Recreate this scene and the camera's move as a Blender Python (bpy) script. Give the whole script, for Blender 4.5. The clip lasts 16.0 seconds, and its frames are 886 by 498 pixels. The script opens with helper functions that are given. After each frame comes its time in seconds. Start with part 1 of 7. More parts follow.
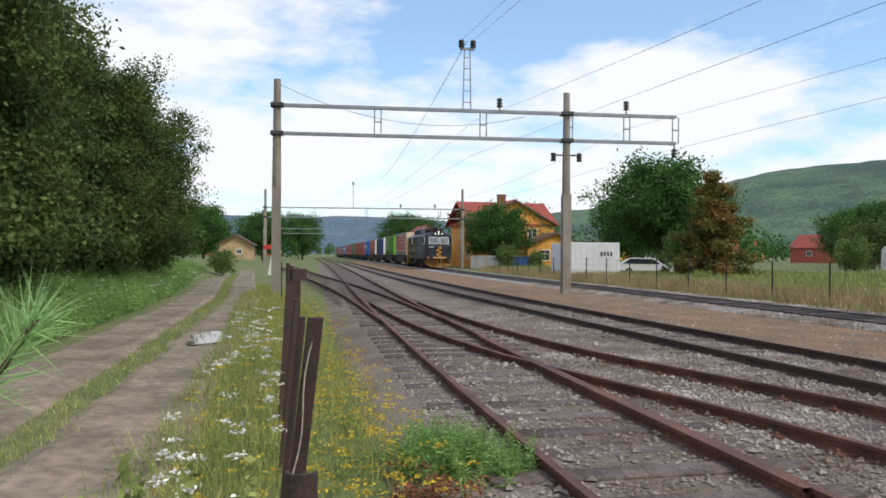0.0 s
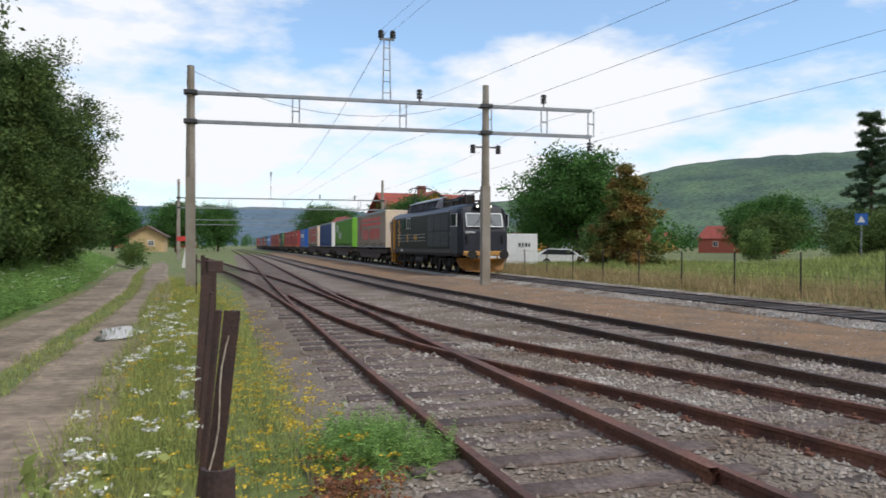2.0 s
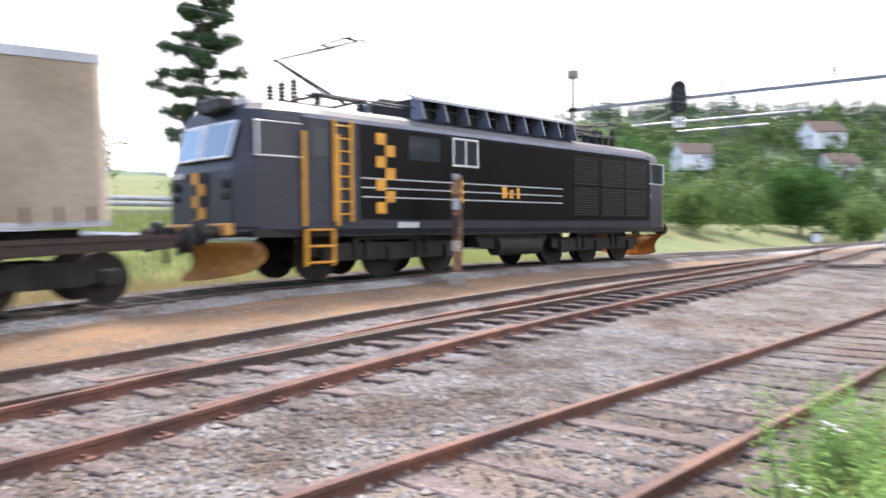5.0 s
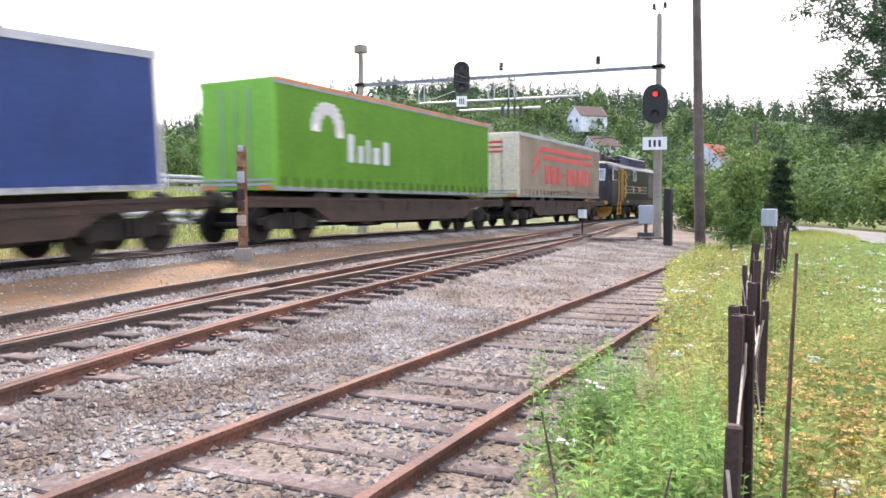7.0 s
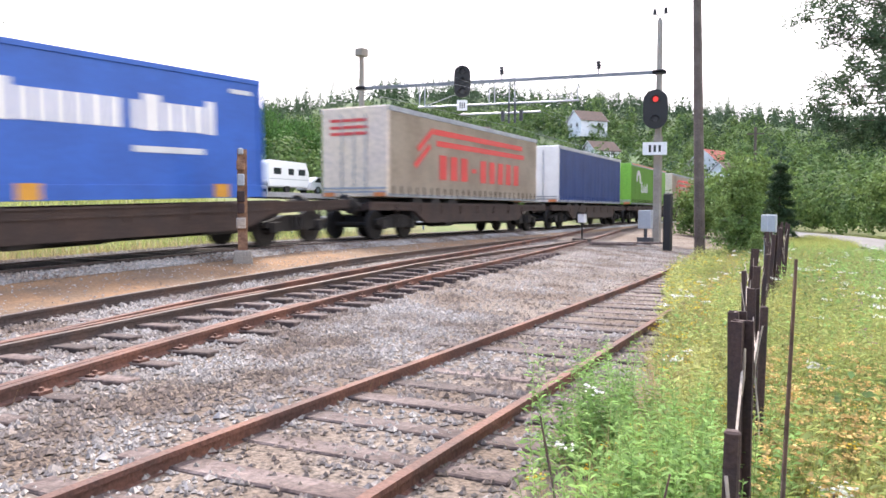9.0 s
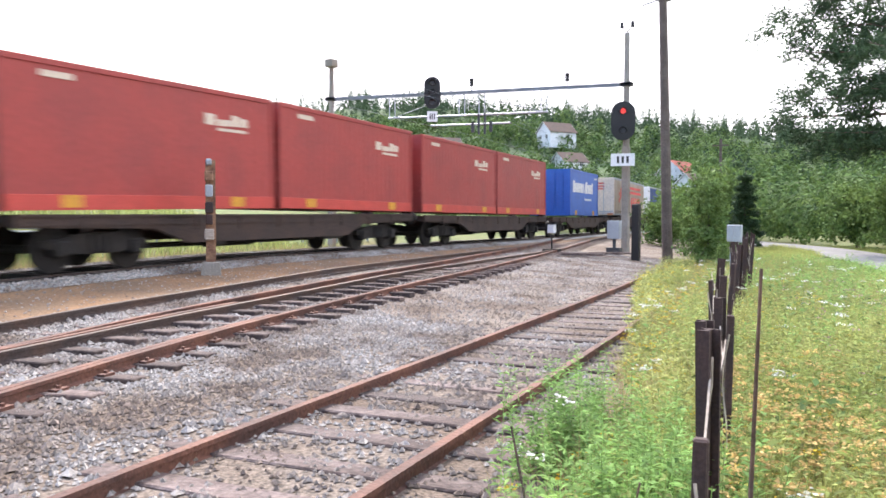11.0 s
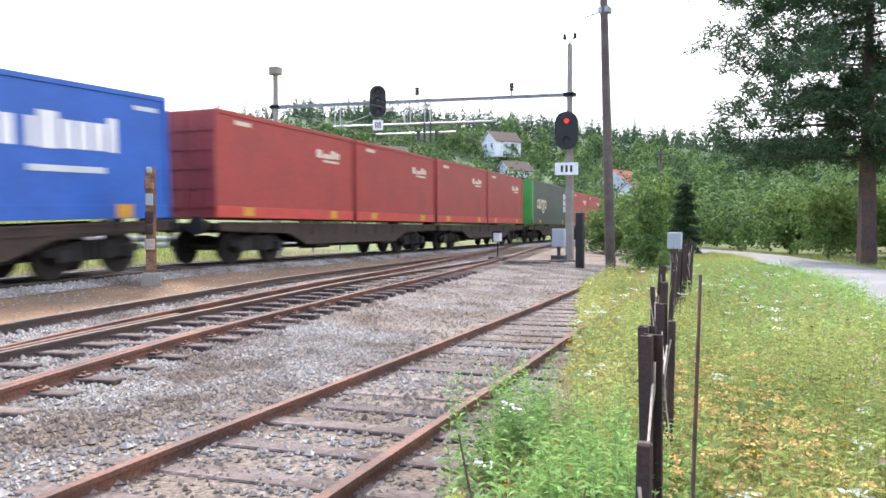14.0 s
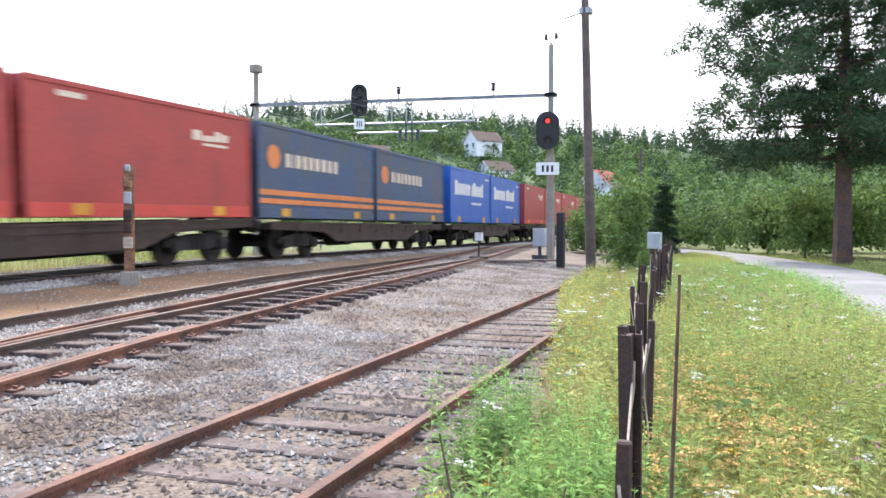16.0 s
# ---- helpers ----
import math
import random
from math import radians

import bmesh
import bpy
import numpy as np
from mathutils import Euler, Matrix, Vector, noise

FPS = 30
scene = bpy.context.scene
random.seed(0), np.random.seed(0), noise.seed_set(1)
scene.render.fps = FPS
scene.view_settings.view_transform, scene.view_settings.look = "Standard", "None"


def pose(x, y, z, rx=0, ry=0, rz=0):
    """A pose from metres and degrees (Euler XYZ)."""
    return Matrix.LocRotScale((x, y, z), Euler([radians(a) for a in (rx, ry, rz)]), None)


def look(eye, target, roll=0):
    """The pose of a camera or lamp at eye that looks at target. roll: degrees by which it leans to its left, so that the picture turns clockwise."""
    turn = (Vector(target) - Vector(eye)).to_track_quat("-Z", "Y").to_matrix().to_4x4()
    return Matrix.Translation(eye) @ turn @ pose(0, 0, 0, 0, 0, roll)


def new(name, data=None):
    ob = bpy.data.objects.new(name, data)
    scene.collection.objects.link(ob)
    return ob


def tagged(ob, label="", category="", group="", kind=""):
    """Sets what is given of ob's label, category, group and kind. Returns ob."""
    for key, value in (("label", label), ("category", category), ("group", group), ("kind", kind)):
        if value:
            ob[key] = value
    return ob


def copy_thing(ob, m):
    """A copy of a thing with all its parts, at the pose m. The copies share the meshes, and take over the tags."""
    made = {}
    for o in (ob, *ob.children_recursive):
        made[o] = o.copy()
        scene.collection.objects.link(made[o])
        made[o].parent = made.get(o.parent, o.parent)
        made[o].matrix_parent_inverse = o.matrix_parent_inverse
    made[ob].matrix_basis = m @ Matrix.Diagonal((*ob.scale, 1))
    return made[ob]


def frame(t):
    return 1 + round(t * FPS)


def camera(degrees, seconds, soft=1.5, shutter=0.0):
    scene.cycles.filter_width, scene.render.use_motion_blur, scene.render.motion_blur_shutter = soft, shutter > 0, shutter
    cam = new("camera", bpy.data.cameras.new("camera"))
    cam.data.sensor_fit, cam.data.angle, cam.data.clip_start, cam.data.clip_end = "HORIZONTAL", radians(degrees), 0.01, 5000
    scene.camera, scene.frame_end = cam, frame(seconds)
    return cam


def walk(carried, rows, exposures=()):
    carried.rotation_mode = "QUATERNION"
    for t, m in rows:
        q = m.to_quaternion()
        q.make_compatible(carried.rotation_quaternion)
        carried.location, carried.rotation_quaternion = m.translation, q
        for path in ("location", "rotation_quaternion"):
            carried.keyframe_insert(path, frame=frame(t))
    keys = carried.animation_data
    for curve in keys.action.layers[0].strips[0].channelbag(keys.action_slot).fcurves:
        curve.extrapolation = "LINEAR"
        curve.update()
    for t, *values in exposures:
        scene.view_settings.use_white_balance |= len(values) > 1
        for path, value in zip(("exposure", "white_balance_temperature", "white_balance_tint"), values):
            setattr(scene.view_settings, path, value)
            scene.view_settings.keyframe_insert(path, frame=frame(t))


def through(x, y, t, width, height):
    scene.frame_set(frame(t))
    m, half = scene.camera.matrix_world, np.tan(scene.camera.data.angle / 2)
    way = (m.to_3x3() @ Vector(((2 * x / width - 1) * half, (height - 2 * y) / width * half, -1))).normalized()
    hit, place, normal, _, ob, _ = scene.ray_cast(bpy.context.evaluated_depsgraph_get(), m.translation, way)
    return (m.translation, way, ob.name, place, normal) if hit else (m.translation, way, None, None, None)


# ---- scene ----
EYE_Z = 1.67
CAM_ROWS = [  # seconds, yaw, pitch, roll
    (0.0, -9.0, 0.37, -0.37), (0.5, -10.33, -0.18, -0.16), (1.0, -12.12, -0.37, -0.19), (1.5, -13.2, -0.44, -0.19),
    (2.0, -14.95, -0.25, -0.21), (2.5, -20.75, -0.29, -0.04), (3.0, -34.25, -0.44, -0.38), (3.5, -52.6, -0.05, 0.0),
    (3.8, -66.8, -0.3, 0.0), (4.0, -80.15, -0.42, -0.05), (4.2, -94.4, -0.8, -0.2), (4.5, -111.9, -1.6, -0.4), (5.0, -129.6, -1.1, 0.5), (5.2, -134.8, -2.0, 0.33),
    (5.8, -141.5, -2.8, 0.25), (6.5, -144.8, -3.05, 0.2), (7.5, -145.4, -3.09, 0.14), (8.0, -145.3, -3.04, -0.28), (8.5, -145.25, -2.88, -0.19),
    (11.0, -147.5, -2.0, -0.07), (11.5, -149.8, -1.87, -0.42), (12.0, -150.46, -1.83, -0.48), (12.5, -150.7, -1.9, -0.49),
    (13.0, -151.0, -1.63, 0.0), (13.5, -151.4, -1.22, 0.12), (14.0, -151.5, -1.36, 0.16), (14.5, -151.75, -1.19, -0.03),
    (15.0, -152.15, -1.26, -0.06), (15.5, -152.6, -1.38, -0.03), (16.0, -152.9, -1.41, -0.02)]
cam = camera(60.0, 16.0, soft=1.6, shutter=0.45)
walk(cam, [(t, pose(0, 0, EYE_Z, 90 + p, r, y)) for t, y, p, r in CAM_ROWS],
     exposures=[(0.0, 0.0, 6500, 9), (3.0, -0.05, 6500, 10), (3.8, 0.12, 6500, 11), (4.2, 0.48, 6500, 13), (4.5, 1.08, 6550, 15), (5.0, 1.5, 6650, 17), (5.4, 1.57, 6800, 19), (8.0, 1.58, 6800, 19), (11.0, 1.56, 6600, 16), (16.0, 1.55, 6450, 14)])

# ---- world and sun ----
world = bpy.data.worlds.new("sky")
scene.world = world
world.use_nodes = True
wn, wl = world.node_tree.nodes, world.node_tree.links
wn.clear()
sky = wn.new("ShaderNodeTexSky")
sky.sky_type, sky.sun_disc = "NISHITA", False
sky.sun_elevation, sky.sun_rotation = radians(50), radians(135)
sky.air_density, sky.dust_density = 1.0, 0.4
co = wn.new("ShaderNodeTexCoord")
sep = wn.new("ShaderNodeSeparateXYZ")
wl.new(co.outputs["Generated"], sep.inputs[0])
cmap = wn.new("ShaderNodeMapping")
cmap.inputs["Scale"].default_value = (1.0, 1.0, 2.6)
wl.new(co.outputs["Generated"], cmap.inputs[0])
cn = wn.new("ShaderNodeTexNoise")
cn.inputs["Scale"].default_value, cn.inputs["Detail"].default_value, cn.inputs["Roughness"].default_value = 3.6, 7.0, 0.55
wl.new(cmap.outputs[0], cn.inputs["Vector"])
low = wn.new("ShaderNodeMapRange")  # cloud cover thickens towards the skyline and to the south
low.inputs["From Min"].default_value, low.inputs["From Max"].default_value = 0.0, 0.45
low.inputs["To Min"].default_value, low.inputs["To Max"].default_value = 0.19, -0.02
wl.new(sep.outputs["Z"], low.inputs["Value"])
south = wn.new("ShaderNodeMapRange")
south.inputs["From Min"].default_value, south.inputs["From Max"].default_value = 0.35, -0.6
south.inputs["To Min"].default_value, south.inputs["To Max"].default_value = 0.0, 0.3
wl.new(sep.outputs["Y"], south.inputs["Value"])
add1 = wn.new("ShaderNodeMath")
wl.new(cn.outputs[0], add1.inputs[0]), wl.new(low.outputs[0], add1.inputs[1])
add2 = wn.new("ShaderNodeMath")
wl.new(add1.outputs[0], add2.inputs[0]), wl.new(south.outputs[0], add2.inputs[1])
ramp = wn.new("ShaderNodeValToRGB")
ramp.color_ramp.elements[0].position, ramp.color_ramp.elements[1].position = 0.53, 0.66
ramp.color_ramp.elements[0].color = (0.16, 0.16, 0.16, 1)  # thin high haze between the clouds
wl.new(add2.outputs[0], ramp.inputs[0])
scale_sky = wn.new("ShaderNodeMix")
scale_sky.data_type, scale_sky.blend_type = "RGBA", "MULTIPLY"
scale_sky.inputs["Factor"].default_value = 1.0
scale_sky.inputs["B"].default_value = (0.135, 0.178, 0.205, 1)
wl.new(sky.outputs[0], scale_sky.inputs["A"])
mixc = wn.new("ShaderNodeMix")
mixc.data_type = "RGBA"
mixc.inputs["B"].default_value = (0.97, 0.99, 1.03, 1)
wl.new(ramp.outputs[0], mixc.inputs["Factor"]), wl.new(scale_sky.outputs["Result"], mixc.inputs["A"])
bgn = wn.new("ShaderNodeBackground")
bgn.inputs["Strength"].default_value = 1.0
wl.new(mixc.outputs["Result"], bgn.inputs[0])
outw = wn.new("ShaderNodeOutputWorld")
wl.new(bgn.outputs[0], outw.inputs[0])
sun = new("sun", bpy.data.lights.new("sun", "SUN"))
sun.data.energy, sun.data.angle, sun.data.color = 2.4, radians(10), (1.0, 0.95, 0.87)
sun.matrix_basis = look((42, -42, 72), (0, 0, 0))


# ---- materials ----
def mat(name, base, rough=0.8, metal=0.0, vary=0.25, size=2.0, fine=30.0, bump=0.2, tint=None, spec=0.5, island=False, emit=None, per=False):
    """A surface with broad stains, fine grain and relief; tint is the second colour of the stains."""
    m = bpy.data.materials.new(name)
    m.use_nodes = True
    n, l = m.node_tree.nodes, m.node_tree.links
    b = n["Principled BSDF"]
    b.inputs["Roughness"].default_value, b.inputs["Metallic"].default_value = rough, metal
    b.inputs["Specular IOR Level"].default_value = spec
    c = n.new("ShaderNodeTexCoord")
    n1, n2 = n.new("ShaderNodeTexNoise"), n.new("ShaderNodeTexNoise")
    n1.inputs["Scale"].default_value, n1.inputs["Detail"].default_value = size, 5
    n2.inputs["Scale"].default_value, n2.inputs["Detail"].default_value = fine, 3
    l.new(c.outputs["Object"], n1.inputs["Vector"]), l.new(c.outputs["Object"], n2.inputs["Vector"])
    two = n.new("ShaderNodeMix")
    two.data_type = "RGBA"
    second = tint or [x * (1 - vary) for x in base]
    two.inputs["A"].default_value, two.inputs["B"].default_value = (*base, 1), (*second, 1)
    r1 = n.new("ShaderNodeMapRange")
    r1.inputs["From Min"].default_value, r1.inputs["From Max"].default_value = 0.38, 0.62
    l.new(n1.outputs[0], r1.inputs["Value"])
    l.new(r1.outputs[0], two.inputs["Factor"])
    hs = n.new("ShaderNodeHueSaturation")
    r2 = n.new("ShaderNodeMapRange")
    r2.inputs["From Min"].default_value, r2.inputs["From Max"].default_value = 0.3, 0.7
    r2.inputs["To Min"].default_value, r2.inputs["To Max"].default_value = 1 - vary, 1 + vary
    l.new(n2.outputs[0], r2.inputs["Value"])
    if island or per:
        g = n.new("ShaderNodeNewGeometry") if island else n.new("ShaderNodeObjectInfo")
        r3 = n.new("ShaderNodeMapRange")
        r3.inputs["To Min"].default_value, r3.inputs["To Max"].default_value = 0.6, 1.4
        l.new(g.outputs["Random Per Island" if island else "Random"], r3.inputs["Value"])
        mu = n.new("ShaderNodeMath")
        mu.operation = "MULTIPLY"
        l.new(r2.outputs[0], mu.inputs[0]), l.new(r3.outputs[0], mu.inputs[1])
        l.new(mu.outputs[0], hs.inputs["Value"])
    else:
        l.new(r2.outputs[0], hs.inputs["Value"])
    l.new(two.outputs["Result"], hs.inputs["Color"])
    l.new(hs.outputs[0], b.inputs["Base Color"])
    if bump:
        bp = n.new("ShaderNodeBump")
        bp.inputs["Strength"].default_value, bp.inputs["Distance"].default_value = bump, 0.02
        l.new(n2.outputs[0], bp.inputs["Height"]), l.new(bp.outputs[0], b.inputs["Normal"])
    if emit:
        b.inputs["Emission Color"].default_value, b.inputs["Emission Strength"].default_value = (*emit[0], 1), emit[1]
    return m


def leaf_mat(name, a, b_, through=0.3):
    m = mat(name, a, 0.75, tint=b_, size=0.6, fine=9, bump=0, vary=0.3, island=True, spec=0.2)
    n, l = m.node_tree.nodes, m.node_tree.links
    p = n["Principled BSDF"]
    t = n.new("ShaderNodeBsdfTranslucent")
    l.new(p.inputs["Base Color"].links[0].from_socket, t.inputs["Color"])
    mx = n.new("ShaderNodeMixShader")
    mx.inputs[0].default_value = through
    l.new(p.outputs[0], mx.inputs[1]), l.new(t.outputs[0], mx.inputs[2])
    l.new(mx.outputs[0], n["Material Output"].inputs[0])
    return m


def glass_mat(name, tint=(0.05, 0.07, 0.08), ior=1.9):
    m = bpy.data.materials.new(name)
    m.use_nodes = True
    b = m.node_tree.nodes["Principled BSDF"]
    b.inputs["Base Color"].default_value = (*tint, 1)
    b.inputs["Roughness"].default_value, b.inputs["Specular IOR Level"].default_value = 0.04, 1.0
    b.inputs["IOR"].default_value = ior
    return m


M = {
    "grass_ground": mat("meadow_soil", (0.15, 0.15, 0.055), 0.95, tint=(0.1, 0.14, 0.038), size=0.25, fine=6, vary=0.35, bump=0.6),
    "gravel": mat("yard_gravel", (0.2, 0.165, 0.135), 0.95, tint=(0.125, 0.09, 0.066), size=0.5, fine=30, vary=0.6, bump=1.0),
    "dirt": mat("brown_cinder", (0.235, 0.135, 0.068), 0.95, tint=(0.15, 0.1, 0.062), size=0.9, fine=20, vary=0.3, bump=0.8),
    "ballast": mat("grey_ballast", (0.29, 0.29, 0.285), 0.95, tint=(0.21, 0.205, 0.195), size=1.0, fine=26, vary=0.5, bump=1.0),
    "oily": mat("oily_ballast", (0.03, 0.027, 0.025), 0.95, tint=(0.055, 0.046, 0.04), size=1.0, fine=26, vary=0.5, bump=1.0, spec=0.1),
    "road": mat("packed_earth", (0.27, 0.21, 0.155), 0.95, tint=(0.16, 0.125, 0.09), size=0.9, fine=7, vary=0.3, bump=1.0),
    "asphalt": mat("old_asphalt", (0.23, 0.225, 0.225), 0.9, tint=(0.17, 0.168, 0.165), size=0.5, fine=25, vary=0.2, bump=0.4),
    "rail_rust": mat("rusty_rail", (0.165, 0.072, 0.048), 0.75, tint=(0.085, 0.042, 0.034), size=1.5, fine=30, vary=0.3, bump=0.4, metal=0.1),
    "rail_dark": mat("dark_rail", (0.065, 0.048, 0.045), 0.6, tint=(0.1, 0.06, 0.045), size=1.5, fine=30, vary=0.3, bump=0.3, metal=0.3),
    "rail_worn": mat("worn_railhead", (0.12, 0.11, 0.115), 0.45, metal=0.7, vary=0.2, bump=0.05),
    "sleeper": mat("weathered_tie", (0.15, 0.115, 0.105), 0.9, tint=(0.075, 0.052, 0.046), size=3, fine=22, vary=0.4, bump=0.8, per=True),
    "stone": mat("loose_stone", (0.33, 0.305, 0.28), 0.9, tint=(0.165, 0.125, 0.1), size=1.0, fine=40, vary=0.3, bump=0.3, island=True),
    "conc": mat("mast_concrete", (0.3, 0.28, 0.25), 0.9, tint=(0.23, 0.2, 0.165), size=0.8, fine=30, vary=0.2, bump=0.4),
    "galv": mat("galvanised_steel", (0.33, 0.36, 0.4), 0.5, metal=0.6, vary=0.2, bump=0.1),
    "steel_dark": mat("dark_steel", (0.07, 0.075, 0.085), 0.6, metal=0.4, vary=0.3, bump=0.1),
    "rust_post": mat("rusty_post", (0.07, 0.036, 0.03), 0.8, tint=(0.04, 0.025, 0.024), size=3, fine=60, vary=0.25, bump=0.25),
    "rust_tan": mat("flaking_tan_rust", (0.3, 0.17, 0.1), 0.85, tint=(0.16, 0.08, 0.05), size=5, fine=30, vary=0.3, bump=0.4),
    "cord": mat("old_rope", (0.5, 0.42, 0.35), 0.9, vary=0.3),
    "wire": mat("contact_wire", (0.2, 0.22, 0.26), 0.6, metal=0.3, vary=0.1, bump=0),
    "black": mat("matt_black", (0.012, 0.012, 0.013), 0.6, vary=0.2, bump=0.1),
    "loco_grey": mat("loco_paint_grey", (0.026, 0.03, 0.044), 0.4, tint=(0.02, 0.023, 0.033), size=0.8, fine=12, vary=0.2, bump=0.03, spec=0.3),
    "loco_black": mat("loco_paint_black", (0.0022, 0.0022, 0.003), 0.4, tint=(0.004, 0.004, 0.004), size=0.8, fine=12, vary=0.25, bump=0.02, spec=0.12),
    "loco_roof": mat("loco_roof_edge", (0.13, 0.15, 0.21), 0.5, tint=(0.1, 0.11, 0.14), size=1, fine=14, vary=0.2, bump=0.05),
    "hood": mat("silver_roof_lid", (0.4, 0.42, 0.47), 0.45, metal=0.3, tint=(0.3, 0.32, 0.36), size=1.2, fine=14, vary=0.15, bump=0.05),
    "under": mat("sooty_running_gear", (0.012, 0.0105, 0.01), 0.85, tint=(0.02, 0.016, 0.013), size=2, fine=20, vary=0.4, bump=0.3),
    "yellow": mat("safety_yellow", (0.62, 0.3, 0.025), 0.6, tint=(0.5, 0.24, 0.03), size=2, fine=14, vary=0.2, bump=0.1),
    "plough": mat("plough_orange", (0.5, 0.26, 0.06), 0.65, tint=(0.36, 0.19, 0.07), size=1.5, fine=10, vary=0.25, bump=0.2),
    "white": mat("white_paint", (0.74, 0.74, 0.74), 0.5, vary=0.08, bump=0.05),
    "stripe": mat("pale_stripe", (0.55, 0.58, 0.6), 0.5, vary=0.1, bump=0),
    "alu": mat("window_aluminium", (0.6, 0.62, 0.64), 0.4, metal=0.5, vary=0.1, bump=0.05),
    "glass": glass_mat("cab_glass"),
    "window": glass_mat("window_glass", (0.03, 0.035, 0.04), ior=1.22),
    "lamp": mat("headlamp_lit", (0.9, 0.9, 0.85), 0.3, vary=0.02, bump=0, emit=((1, 0.97, 0.88), 1.0)),
    "red_lamp": mat("signal_red_lit", (0.7, 0.05, 0.03), 0.3, vary=0.02, bump=0, emit=((1, 0.03, 0.02), 0.3)),
    "wagon": mat("wagon_frame", (0.034, 0.023, 0.02), 0.85, tint=(0.05, 0.03, 0.023), size=1.5, fine=16, vary=0.35, bump=0.3),
    "tarp_beige": mat("dirty_beige_tarpaulin", (0.5, 0.43, 0.34), 0.7, tint=(0.4, 0.33, 0.25), size=0.9, fine=8, vary=0.12, bump=0.2),
    "tarp_rear": mat("dirty_white_doors", (0.68, 0.56, 0.42), 0.7, tint=(0.6, 0.5, 0.42), size=0.7, fine=8, vary=0.15, bump=0.1),
    "tarp_green": mat("green_tarpaulin", (0.15, 0.4, 0.035), 0.6, tint=(0.13, 0.36, 0.03), size=0.8, fine=8, vary=0.12, bump=0.2),
    "tarp_blue": mat("blue_tarpaulin", (0.028, 0.082, 0.3), 0.55, tint=(0.022, 0.066, 0.24), size=0.8, fine=8, vary=0.12, bump=0.2),
    "box_blue": mat("blue_container", (0.012, 0.1, 0.43), 0.5, tint=(0.01, 0.085, 0.37), size=1, fine=10, vary=0.1, bump=0.08),
    "box_red": mat("red_container", (0.335, 0.045, 0.038), 0.6, tint=(0.28, 0.042, 0.038), size=0.8, fine=10, vary=0.12, bump=0.1),
    "box_red_low": mat("red_container_skirt", (0.5, 0.06, 0.045), 0.6, vary=0.15, bump=0.1),
    "box_green": mat("green_container", (0.07, 0.34, 0.065), 0.6, tint=(0.06, 0.3, 0.06), size=0.8, fine=10, vary=0.12, bump=0.1),
    "box_dark": mat("charcoal_panel", (0.045, 0.05, 0.045), 0.6, tint=(0.04, 0.075, 0.045), size=0.35, fine=8, vary=0.15, bump=0.1),
    "box_navy": mat("faded_navy_container", (0.04, 0.075, 0.15), 0.6, tint=(0.06, 0.075, 0.1), size=0.6, fine=10, vary=0.15, bump=0.1),
    "orange": mat("orange_stripe", (0.6, 0.2, 0.06), 0.6, vary=0.15, bump=0),
    "red_text": mat("red_lettering", (0.58, 0.05, 0.045), 0.6, vary=0.1, bump=0),
    "cream": mat("cream_lettering", (0.62, 0.52, 0.42), 0.6, vary=0.1, bump=0),
    "plaster_yellow": mat("ochre_boarding", (0.72, 0.34, 0.06), 0.8, tint=(0.62, 0.29, 0.06), size=1, fine=9, vary=0.1, bump=0.2),
    "tile_red": mat("red_roof_tiles", (0.32, 0.065, 0.042), 0.8, tint=(0.23, 0.055, 0.04), size=1, fine=7, vary=0.25, bump=0.6),
    "tile_brown": mat("brown_roof", (0.11, 0.07, 0.055), 0.85, tint=(0.085, 0.06, 0.05), size=1, fine=7, vary=0.2, bump=0.5),
    "trim": mat("brown_trim", (0.13, 0.08, 0.05), 0.7, vary=0.2),
    "green_door": mat("green_door_paint", (0.07, 0.12, 0.05), 0.6, vary=0.15),
    "brick": mat("chimney_brick", (0.24, 0.1, 0.07), 0.85, vary=0.25, fine=14),
    "house_white": mat("white_boarding", (0.72, 0.73, 0.76), 0.75, tint=(0.65, 0.66, 0.7), size=1, fine=9, vary=0.06, bump=0.2),
    "house_grey": mat("grey_boarding", (0.36, 0.38, 0.43), 0.8, vary=0.1),
    "house_red": mat("red_boarding", (0.36, 0.09, 0.06), 0.8, vary=0.15),
    "tan": mat("tan_boarding", (0.5, 0.36, 0.2), 0.8, vary=0.1),
    "bark": mat("bark", (0.085, 0.065, 0.05), 0.95, tint=(0.05, 0.04, 0.033), size=3, fine=18, vary=0.4, bump=1.0),
    "bark_pine": mat("pine_bark", (0.075, 0.055, 0.05), 0.95, tint=(0.12, 0.07, 0.05), size=2, fine=18, vary=0.35, bump=1.0),
    "pole_wood": mat("creosoted_pole", (0.085, 0.065, 0.055), 0.85, tint=(0.12, 0.095, 0.08), size=2, fine=24, vary=0.3, bump=0.4),
    "leaf_birch": leaf_mat("birch_leaves", (0.12, 0.175, 0.05), (0.055, 0.095, 0.03)),
    "leaf_oak": leaf_mat("broad_leaves", (0.075, 0.17, 0.04), (0.05, 0.12, 0.033)),
    "leaf_rust": leaf_mat("rusty_leaves", (0.27, 0.15, 0.05), (0.12, 0.16, 0.045)),
    "leaf_bush": leaf_mat("bush_leaves", (0.17, 0.25, 0.075), (0.1, 0.175, 0.055)),
    "leaf_slope": leaf_mat("hillside_leaves", (0.13, 0.205, 0.06), (0.065, 0.12, 0.04)),
    "leaf_red": leaf_mat("dark_red_leaves", (0.07, 0.035, 0.025), (0.05, 0.03, 0.02)),
